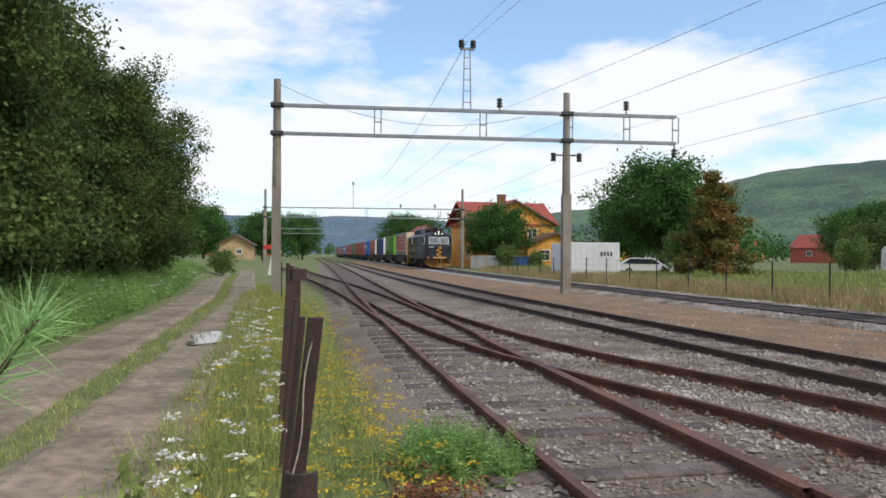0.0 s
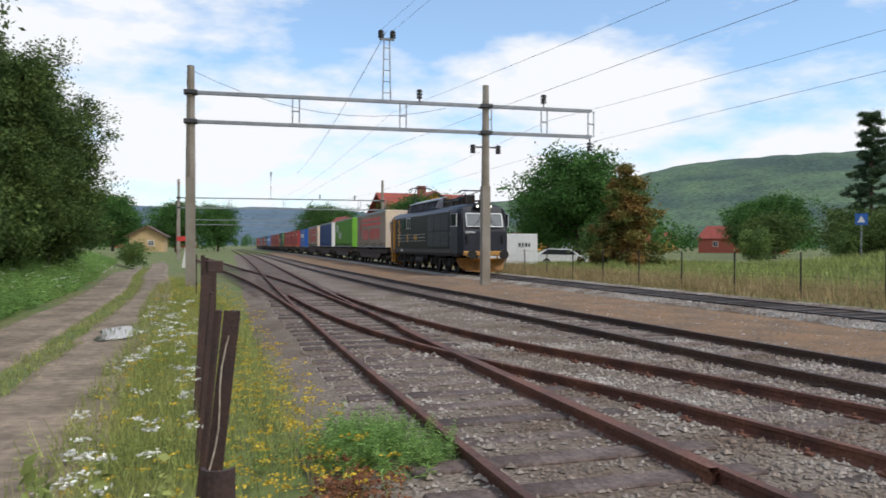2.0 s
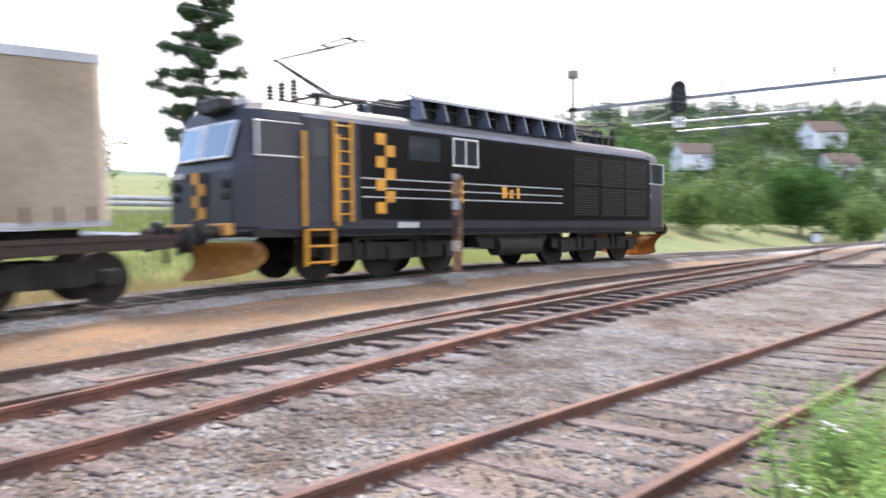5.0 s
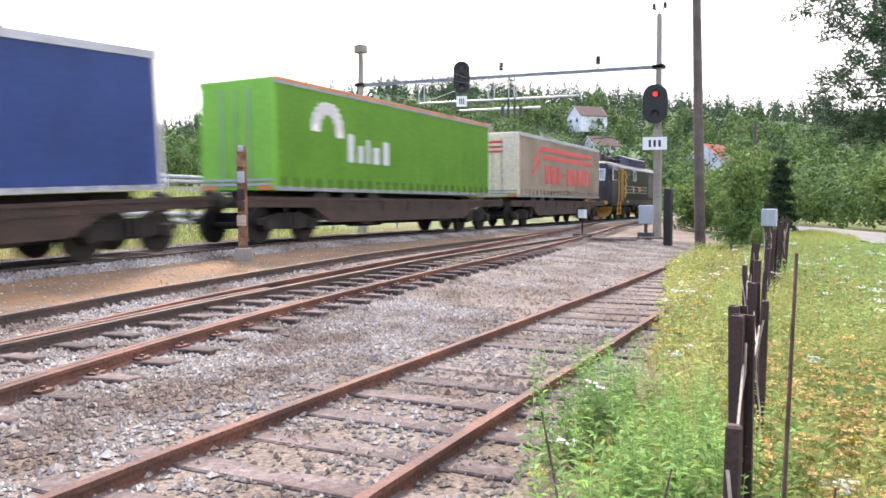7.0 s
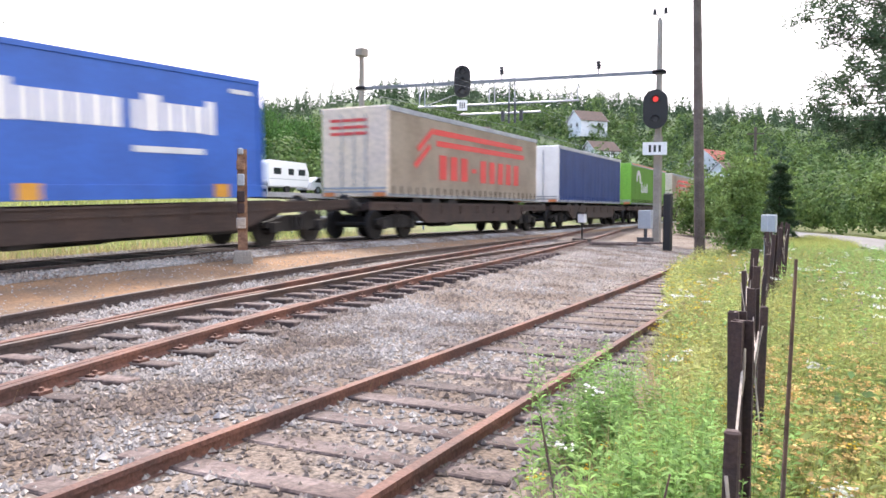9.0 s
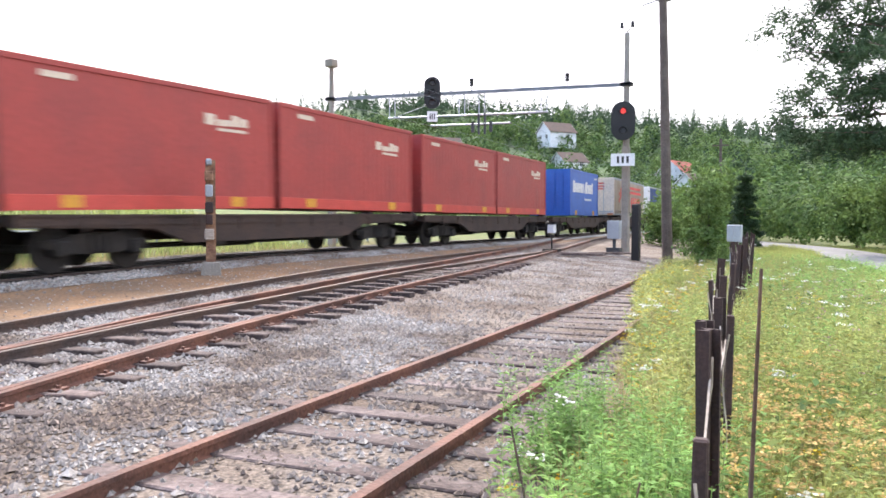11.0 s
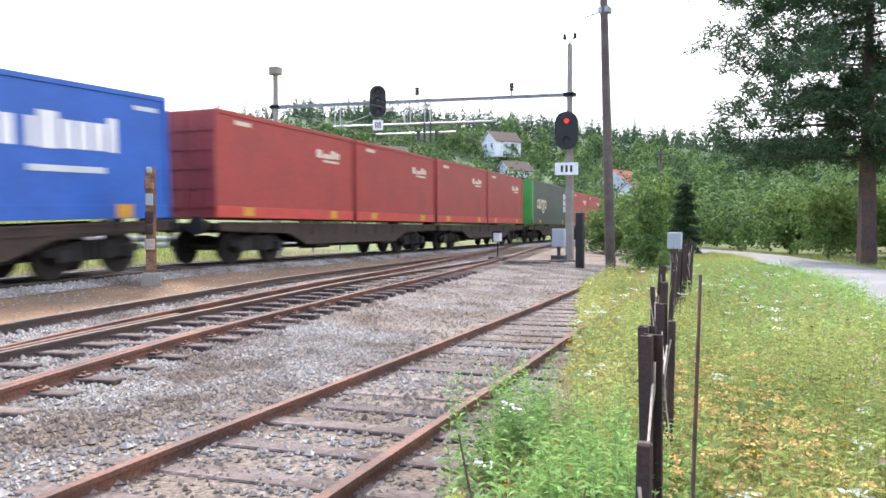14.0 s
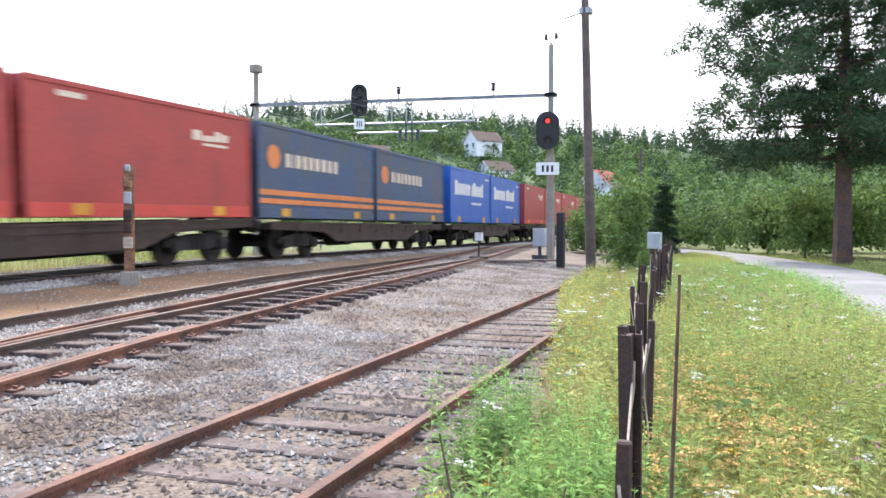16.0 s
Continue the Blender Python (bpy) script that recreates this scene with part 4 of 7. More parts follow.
def trailer(ln, colour, label, scheme):
    """A curtain-sided road semi-trailer: origin at its middle above the railhead, front towards +x."""
    tr = thing("semi_trailer", label, "trailer")
    z0, z1, h = 1.34, 4.19, ln / 2
    bm = bmesh.new()
    box(bm, (0, 0, (z0 + z1) / 2), (ln, 2.5, z1 - z0), bevel=0.03)
    bd = part("body", bm, {"nc": M["tarp_rear"], "blue": M["white"], "green": M["tarp_green"]}[scheme], tr, "end walls and roof of the trailer")
    for sy in (-1, 1):
        bm = bmesh.new()
        n = 60
        va = []
        for i in range(n + 1):
            x = -h + 0.12 + (ln - 0.24) * i / n
            bulge = 0.012 * math.sin(i * 1.3) + 0.008 * math.sin(i * 0.37)
            va.append([bm.verts.new((x, sy * (1.262 + b + abs(bulge) * k), z)) for z, b, k in ((z0 + 0.12, 0.0, 1), (2.2, 0.004, 1), (3.2, 0.004, 0.6), (z1 - 0.16, 0.0, 0.2))])
        for a, b in zip(va, va[1:]):
            for j in range(3):
                bm.faces.new((a[j], b[j], b[j + 1], a[j + 1]))
        bmesh.ops.solidify(bm, geom=bm.faces[:], thickness=0.006)
        cu = part("curtain", bm, colour, tr, "hanging side curtain")
        bm = bmesh.new()
        box(bm, (0, sy * 1.27, z1 - 0.08), (ln, 0.03, 0.16)), box(bm, (0, sy * 1.27, z0 + 0.06), (ln, 0.03, 0.1))
        part("side_rail", bm, M["galv"], tr)
        bm = bmesh.new()
        box(bm, (0, 0, 0), (0.05, 0.02, 0.3))
        strap = mesh_of("strap", bm, M["wagon"] if scheme != "blue" else M["tarp_blue"])
        for k in range(26):
            so = new("strap", strap)
            so.parent = tr
            so.location = (-h + 0.3 + k * (ln - 0.6) / 25, sy * 1.285, z0 + 0.2)
    bm = bmesh.new()
    for dz in (1.5, 1.62):
        box(bm, (-h - 0.015, 0, dz), (0.03, 2.4, 0.06))
    for yy in (-0.45, 0.45):
        rod(bm, (-h - 0.03, yy, 1.4), (-h - 0.03, yy, 3.95), 0.02, seg=6)
    box(bm, (-h - 0.02, 0, 2.7), (0.02, 0.02, 2.5))
    part("door_gear", bm, M["galv"], tr)
    for yy in (-0.95, 0.95):
        bm = bmesh.new()
        box(bm, (-h - 0.02, yy, 1.42), (0.03, 0.42, 0.14), bevel=0.01)
        part("rear_light", bm, M["orange"], tr, "orange-red rear light")
    for k in (-h + 2.0, -h + 3.3, -h + 4.6):
        for sy in (-1, 1):
            bm = bmesh.new()
            rod(bm, (k, sy * 0.75, 0.98), (k, sy * 1.2, 0.98), 0.42, seg=18)
            rod(bm, (k, sy * 1.19, 0.98), (k, sy * 1.22, 0.98), 0.2, seg=12)
            part("wheel", bm, M["rubber"], tr)
    bm = bmesh.new()
    box(bm, (0, 0, 1.24), (ln - 0.4, 0.9, 0.16)), box(bm, (h - 1.2, 0, 1.22), (0.5, 1.4, 0.12))
    part("chassis", bm, M["under"], tr)
    if scheme == "nc":
        for sy in (-1, 1):
            for k in range(9):
                bm = bmesh.new()
                g, x = (1 if sy < 0 else -1), -2.9 + k * 0.86
                if k == 3:
                    box(bm, (g * x, sy * 1.284, 2.42), (0.4, 0.006, 0.16))
                else:
                    box(bm, (g * x, sy * 1.284, 2.42), (0.56, 0.006, 0.86), bevel=0.002)
                part("name_bar", bm, M["red_text"], tr, "red block mark")
            for i, (x0, x1, z) in enumerate(((-3.6, 4.7, 3.62), (-3.4, 4.9, 3.24))):
                bm = bmesh.new()
                box(bm, ((x0 + x1) / 2 * (1 if sy < 0 else -1), sy * 1.284, z), (x1 - x0, 0.006, 0.2))
                part("stripe", bm, M["red_text"], tr, "red stripe")
            for x, z in ((-4.2, 3.3), (-4.4, 2.75)):
                bm = bmesh.new()
                box(bm, (x * (1 if sy < 0 else -1), sy * 1.284, z), (1.3, 0.006, 0.2), (0, -35 * (1 if sy < 0 else -1), 0))
                part("stripe", bm, M["red_text"], tr, "red stripe")
        bm = bmesh.new()
        for dz in (0, 0.2, 0.42):
            box(bm, (-h - 0.012, 0.2, 3.35 + dz), (0.02, 1.4, 0.1))
        part("name_bar", bm, M["red_text"], tr, "red block marks")
    if scheme == "green":
        for sy in (-1, 1):
            bm = bmesh.new()
            for a in range(10):
                t_ = a * 0.33
                box(bm, ((-4.3 + 0.55 * math.cos(t_)) * (1 if sy < 0 else -1), sy * 1.286, 3.0 + 0.62 * math.sin(t_)), (0.34, 0.006, 0.3))
            part("emblem", bm, M["white"], tr, "pale curved emblem")
            for k, (w, x, hh) in enumerate(((0.35, -3.2, 0.8), (0.32, -2.7, 0.5), (0.2, -2.3, 0.7), (0.4, -1.85, 0.5), (0.4, -1.3, 0.7))):
                bm = bmesh.new()
                box(bm, (x * (1 if sy < 0 else -1), sy * 1.286, 2.45 + hh / 2 - 0.25), (w * 0.8, 0.006, hh))
                part("name_bar", bm, M["stripe"], tr)
            bm = bmesh.new()
            box(bm, (0, sy * 1.29, z1 - 0.05), (ln, 0.012, 0.06))
            part("top_stripe", bm, M["orange"], tr)
    return tr


def swap_body(ln, colour, label, scheme, rail=1.24, height=2.84):
    """A box container of length ln resting at the height rail above the railhead."""
    co_ = thing("container", label, "container")
    h, z0, z1 = ln / 2, rail, rail + height
    ribs = scheme in ("red", "cargo", "navy")
    bm = bmesh.new()
    box(bm, (0, 0, (z0 + z1) / 2), (ln - 0.06, 2.42, height - 0.04))
    part("body", bm, colour, co_)
    dark = M["box_dark"] if scheme == "cargo" else colour
    for sy in (-1, 1):
        n = int(ln / 0.14)
        vv, ff = [], []
        for i in range(n + 1):
            x = -h + 0.12 + (ln - 0.24) * i / n
            o = (0.012 if i % 2 else -0.004) if ribs else 0.002
            vv += [(x, sy * (1.22 + o), z0 + 0.3), (x, sy * (1.22 + o), z1 - 0.1)]
        ff = [(2 * i, 2 * i + 2, 2 * i + 3, 2 * i + 1) for i in range(n)]
        raw("side_wall", vv, ff, dark, co_)
        bm = bmesh.new()
        box(bm, (0, sy * 1.225, z1 - 0.06), (ln, 0.05, 0.12), bevel=0.008)
        part("top_rail", bm, dark, co_)
        bm = bmesh.new()
        box(bm, (0, sy * 1.228, z0 + 0.17), (ln, 0.05, 0.3), bevel=0.008)
        part("bottom_rail", bm, M["box_red_low"] if scheme == "red" else dark, co_)
        for x in (-h + 0.05, h - 0.05):
            bm = bmesh.new()
            box(bm, (x * (0.98 if scheme == "cargo" else 1), sy * 1.228, (z0 + z1) / 2), (0.3 if scheme == "cargo" else 0.1, 0.05, height), bevel=0.008)
            part("corner_post", bm, colour, co_)
        for x in (-h * 0.62, h * 0.62):
            bm = bmesh.new()
            box(bm, (x, sy * 1.258, z0 + 0.19), (0.46, 0.012, 0.3 if scheme == "blue" else 0.24))
            part("grab_plate", bm, M["yellow"], co_, "yellow lifting plate")
    for s in (-1, 1):
        for yy in (-0.8, -0.3, 0.3, 0.8):
            bm = bmesh.new()
            rod(bm, (s * (h + 0.01), yy, z0 + 0.15), (s * (h + 0.01), yy, z1 - 0.15), 0.022, seg=6)
            part("lock_rod", bm, colour, co_)
        for k in range(5):
            bm = bmesh.new()
            box(bm, (s * (h - 0.005), 0, z0 + 0.3 + k * 0.5), (0.03, 2.3, 0.05))
            part("door_rib", bm, colour, co_)
    if scheme == "red":
        for sy in (-1, 1):
            g = 1 if sy < 0 else -1
            for dx, dz, w, hh in ((0, 0.08, 0.34, 0.26), (0.36, 0.02, 0.24, 0.15), (0.6, 0.03, 0.2, 0.15), (0.86, 0.1, 0.26, 0.26), (1.16, 0.08, 0.26, 0.2), (0.75, -0.14, 1.0, 0.07)):
                bm = bmesh.new()
                box(bm, (g * (h - 2.3 + dx), sy * 1.24, z0 + 2.05 + dz), (w, 0.008, hh))
                part("name_bar", bm, M["cream"], co_)
            bm = bmesh.new()
            box(bm, (g * (-h + 1.2), sy * 1.24, z1 - 0.28), (0.7, 0.008, 0.12))
            part("code_bar", bm, M["cream"], co_)
    if scheme == "blue":
        for sy in (-1, 1):
            g = 1 if sy < 0 else -1
            x = -h + 0.75
            for k, w in enumerate((0.46, 0.32, 0.3, 0.32, 0.3, 0.38, 0.32, 0.2, 0.5, 0.34, 0.32, 0.38, 0.26)):
                bm = bmesh.new()
                box(bm, (g * (x + w / 2), sy * 1.236, z0 + 1.75 + (0.06 if k in (0, 8, 12) else 0)), (w * 0.9, 0.008, 0.58 + (0.16 if k in (0, 8, 12) else 0)))
                part("name_bar", bm, M["white"], co_)
                x += w + 0.05 + (0.2 if k == 6 else 0)
            bm = bmesh.new()
            box(bm, (g * 0.9, sy * 1.236, z0 + 1.05), (1.9, 0.008, 0.13))
            part("name_bar", bm, M["stripe"], co_)
            bm = bmesh.new()
            box(bm, (g * (h - 0.7), sy * 1.236, z1 - 0.35), (0.7, 0.008, 0.1))
            part("code_bar", bm, M["stripe"], co_)
    if scheme == "cargo":
        marks(co_, "cargo", 1.35, M["cream"], -h + 2.95, z0 + 1.5, 1.24, 0.025, "cream lettering")
        for sy in (-1, 1):
            g = 1 if sy < 0 else -1
            for k in range(3):
                for j in range(2):
                    bm = bmesh.new()
                    box(bm, (g * (h - 1.85 + j * 0.5), sy * 1.24, z0 + 1.2 + k * 0.5), (0.42, 0.008, 0.42), bevel=0.003)
                    part("mark", bm, M["stripe"], co_)
    if scheme == "navy":
        for sy in (-1, 1):
            g = 1 if sy < 0 else -1
            bm = bmesh.new()
            box(bm, (0, sy * 1.24, z0 + 0.78), (ln - 0.1, 0.01, 0.16)), box(bm, (0, sy * 1.24, z0 + 0.52), (ln - 0.1, 0.01, 0.15))
            part("stripe", bm, M["orange"], co_, "orange stripe")
            bm = bmesh.new()
            rod(bm, (g * (-h + 0.85), sy * 1.2, z0 + 1.85), (g * (-h + 0.85), sy * 1.243, z0 + 1.85), 0.36, seg=14)
            part("emblem", bm, M["orange"], co_, "round orange emblem")
            x = -h + 1.5
            for w in (0.3, 0.12, 0.34, 0.3, 0.3, 0.34, 0.36, 0.32, 0.32):
                bm = bmesh.new()
                box(bm, (g * (x + w / 2), sy * 1.241, z0 + 1.8), (w * 0.8, 0.008, 0.42))
                part("name_bar", bm, M["cream"], co_)
                x += w + 0.09
    return co_


TRAIN = []  # (thing, metres of its middle behind the front of the locomotive)
TRAIN.append((locomotive(), 8.6))
pocket = flat_wagon(15.4, True, M["wagon"])
flat = flat_wagon(14.9, False, M["wagon"])
nc = trailer(13.2, M["tarp_beige"], "dirty beige curtain-sided trailer with red stripes and lettering", "nc")
gr = trailer(13.0, M["tarp_green"], "bright green curtain-sided trailer with a pale emblem", "green")
bl = trailer(13.0, M["tarp_blue"], "plain blue curtain-sided trailer with white rear doors", "blue")
red = swap_body(7.5, M["box_red"], "weathered red swap body container with faded cream marks", "red")
blu = swap_body(7.5, M["box_blue"], "bright blue swap body container with white marks", "blue")
cgo = swap_body(12.7, M["box_green"], "green container with charcoal sides lettered cargo", "cargo", height=2.96)
nav = swap_body(7.9, M["box_navy"], "faded navy container with an orange stripe and emblem", "navy")
used = set()


def put(ob, behind):
    """Joins a vehicle or a load to the train; the first use takes the thing itself, later ones a copy."""
    c = ob if ob not in used else copy_thing(ob, Matrix())
    used.add(ob)
    TRAIN.append((c, behind))


for k, load in enumerate((nc, gr, bl, nc)):
    put(pocket, 25.7 + k * 16.35), put(load, 25.7 + k * 16.35)
put(flat, 91.0), put(blu, 90.7)
for mid_, loads in ((107.1, (red, red)), (123.0, (red, red)), (139.1, (cgo,)), (155.6, (red, red)), (171.0, (red, red)), (187.7, (blu, blu)), (204.3, (nav, nav)),
                    (220.2, (red, red)), (236.0, (nav, nav)), (252.0, (red, red)), (268.0, (red, red))):
    put(flat, mid_)
    if len(loads) == 1:
        put(loads[0], mid_)
    else:
        w = 4.05 if loads[0] is nav else 3.82
        put(loads[0], mid_ - w), put(loads[1], mid_ + w)


def train_front(t):
    """Metres of the front along the main line: steady, then slowing a little."""
    drift = np.interp(t, (0, 2.5, 3.5, 4.2, 5.2, 6.5, 8, 8.5, 11, 12.5, 14.5, 16), (-0.3, 0.7, -0.35, -0.4, -0.7, -0.2, 1.05, 1.4, 4.0, 6.1, 9.1, 11.6))
    return 342.9 + 19.9 * t - drift


def on_main(s):
    return np.interp(s, MAIN_S, MAIN[:, 0]), np.interp(s, MAIN_S, MAIN[:, 1])


def train_pose(s):
    x, y = on_main(s)
    a, b = on_main(s + 4), on_main(s - 4)
    return pose((a[0] + b[0]) / 2, (a[1] + b[1]) / 2, RAIL_Z + 0.003 + float(main_rise(a[1]) + main_rise(b[1])) / 2, 0, math.degrees(math.atan2(float(main_rise(b[1]) - main_rise(a[1])), 8)), math.degrees(math.atan2(a[1] - b[1], a[0] - b[0])))


TIMES = [0, 1, 2, 2.5, 3, 3.5, 4.2, 5.2, 6, 7, 8, 8.5, 9, 10, 11, 12, 13, 14, 14.5, 15, 16]


# ---- masts, gantries, signals ----
def tube(bm, pts, r, seg=5):
    """One unbroken tube through the points."""
    rings = []
    for i, p in enumerate(pts):
        d = (pts[min(i + 1, len(pts) - 1)] - pts[max(i - 1, 0)]).normalized()
        q = d.to_track_quat("Z", "Y")
        rings.append([bm.verts.new(p + q @ Vector((r * math.cos(6.2832 * k / seg), r * math.sin(6.2832 * k / seg), 0))) for k in range(seg)])
    for a, b in zip(rings, rings[1:]):
        for k in range(seg):
            bm.faces.new((a[k], a[(k + 1) % seg], b[(k + 1) % seg], b[k]))

def lattice_gantry(name, label, masts, beam_z, depth, reach, hang, mast_mat, r=0.17):
    """A portal over the tracks: masts (x, y, height), an upper and a lower beam, uprights between them and hanging insulators."""
    g = thing(name, label, "gantry")
    (x0, y0, h0), (x1, y1, h1) = masts
    for x, y, h in masts:
        bm = bmesh.new()
        z = float(ground_z(x, y))
        prism(bm, [(x - r, y - r), (x + r, y - r), (x + r, y + r), (x - r, y + r)], z - 0.2, z + h * 0.5, "z")
        rod(bm, (x, y, z + h * 0.5 - 0.01), (x, y, z + h), r * 1.05, r * 0.8, seg=8)
        part("mast", bm, mast_mat, g, "weathered concrete mast")
        for bz in (beam_z, beam_z - depth):
            bm = bmesh.new()
            box(bm, (x, y, bz), (0.5, 0.44, 0.16), bevel=0.02)
            part("clamp", bm, M["steel_dark"], g)
    d = Vector((x1 - x0, y1 - y0, 0))
    ln = d.length
    d /= ln
    a = math.degrees(math.atan2(d.y, d.x))
    c = Vector((x0, y0, 0)) + d * (ln + reach) / 2
    for bz in (beam_z, beam_z - depth):
        bm = bmesh.new()
        for o in (-0.1, 0.1):
            n = Vector((-d.y, d.x, 0)) * o
            box(bm, (c.x + n.x, c.y + n.y, bz), (ln + reach, 0.03, 0.12), (0, 0, a))
        for k in range(int((ln + reach) / 0.7)):
            q = Vector((x0, y0, 0)) + d * (0.35 + k * 0.7)
            box(bm, (q.x, q.y, bz + 0.05), (0.06, 0.24, 0.015), (0, 0, a + (28 if k % 2 else -28)))
        part("beam", bm, M["galv"], g, "grey steel beam")
    for u in [k * (ln + reach) for k in (0.24, 0.5, 0.72, 0.87, 1.0)]:
        q = Vector((x0, y0, 0)) + d * u
        bm = bmesh.new()
        for o in (-0.13, 0.13):
            rod(bm, (q.x + d.x * o, q.y + d.y * o, beam_z), (q.x + d.x * o, q.y + d.y * o, beam_z - depth), 0.025, seg=6)
        box(bm, (q.x, q.y, beam_z - depth * 0.5), (0.32, 0.04, 0.05), (0, 0, a))
        part("hanger", bm, M["galv"], g)
    for u, zz, up in hang:
        q = Vector((x0, y0, 0)) + d * u
        bm = bmesh.new()
        rod(bm, (q.x, q.y, zz), (q.x, q.y, zz + up), 0.03, seg=6)
        s = 1 if up > 0 else -1
        for k in range(3):
            e = zz + up - s * 0.13 * k
            rod(bm, (q.x, q.y, e - 0.045), (q.x, q.y, e + 0.045), 0.13, 0.09, seg=10)
        part("insulator", bm, M["black"], g, "dark ribbed insulator")
    return g


gn = lattice_gantry("catenary_gantry", "catenary portal with two concrete masts and grey steel beams", [(-1.75, 30.6, 8.5), (9.9, 30.3, 8.35)], 7.45, 1.1, 4.7,
                    [(8.85, 7.5, 0.45), (14.2, 7.5, 0.5), (16.3, 6.4, -0.6)], M["conc"])
bm = bmesh.new()
for o in (-0.16, 0.16):
    rod(bm, (5.75 + o, 30.4, 7.5), (5.75 + o * 0.7, 30.4, 9.9), 0.025, seg=6)
for k in range(5):
    rod(bm, (5.6, 30.4, 7.8 + k * 0.45), (5.9, 30.4, 7.8 + k * 0.45), 0.018, seg=6)
box(bm, (5.75, 30.4, 9.95), (0.6, 0.1, 0.08))
part("top_frame", bm, M["galv"], gn)
for o in (-0.24, 0.24):
    bm = bmesh.new()
    for k in range(3):
        rod(bm, (5.75 + o, 30.4, 10.02 + k * 0.1), (5.75 + o, 30.4, 10.1 + k * 0.1), 0.13, 0.09, seg=10)
    part("insulator", bm, M["black"], gn, "dark ribbed insulator")
bm = bmesh.new()
for o in (-0.55, 0.55):
    rod(bm, (9.9, 30.3, 5.75), (9.9 + o, 30.3, 5.75), 0.03, seg=6)
    for k in range(3):
        rod(bm, (9.9 + o, 30.3, 5.5 + k * 0.12), (9.9 + o, 30.3, 5.6 + k * 0.12), 0.12, 0.09, seg=10)
part("insulator", bm, M["black"], gn, "dark insulators on a short cross arm")
lattice_gantry("catenary_gantry", "distant catenary portal across the yard", [(-6.4, 90, 9.0), (16.3, 88.6, 9.3)], 6.9, 1.1, 0.3,
               [(10.0, 6.9, 3.0), (15.5, 6.9, 0.5), (19.5, 6.9, 0.5), (17.0, 5.8, -0.5)], M["conc"])
lattice_gantry("catenary_gantry", "far catenary portal across the yard", [(-9, 165, 8.5), (17, 163, 8.5)], 6.8, 1.0, 0.3, [(12.0, 6.8, 0.6)], M["conc"])
sg = lattice_gantry("signal_gantry", "signal gantry with concrete and steel masts over the tracks", [(11.83, -34.1, 10.3), (26.0, -30.2, 9.6)], 7.95, 0.02, 0.3,
                    [(2.7, 8.0, 0.55), (7.3, 8.0, 0.55)], M["conc"], 0.15)
gd = Vector((13.8, 3.8, 0)).normalized()


def gpt(u, z):
    return (12.2 + gd.x * u, -34.0 + gd.y * u, z)


bm = bmesh.new()
for u0, u1, z in ((3.2, 11.2, 6.85), (5.0, 9.0, 6.4)):
    rod(bm, gpt(u0, z), gpt(u1, z), 0.05, seg=6)
for u in (3.4, 6.4, 7.4, 11.0):
    for o in (-0.14, 0.14):
        rod(bm, gpt(u + o, 7.9), gpt(u + o, 6.85), 0.025, seg=6)
rod(bm, gpt(3.6, 6.9), gpt(7.2, 7.9), 0.015, seg=5), rod(bm, gpt(10.8, 6.9), gpt(7.6, 7.9), 0.015, seg=5)
part("lower_frame", bm, M["galv"], sg)
bm = bmesh.new()
for o in (-0.15, 0.15):
    rod(bm, gpt(6.4 + o, 6.9), gpt(6.4 + o, 5.9), 0.06, seg=8)
    rod(bm, gpt(6.4 + o * 3, 6.5), gpt(6.4 + o * 3, 6.0), 0.09, seg=8)
part("switch_gear", bm, M["steel_dark"], sg)
bm = bmesh.new()
box(bm, (26.0, -30.2, 9.75), (0.5, 0.5, 0.4), bevel=0.03)
part("mast_cap", bm, M["conc"], sg)
bm = bmesh.new()
for o in (-0.25, 0.25):
    rod(bm, (11.83, -34.1, 10.3), (11.83 + o, -34.1, 10.55), 0.025, seg=5)
    rod(bm, (11.83 + o, -34.1, 10.5), (11.83 + o, -34.1, 10.75), 0.09, 0.07, seg=8)
part("insulator", bm, M["black"], sg)


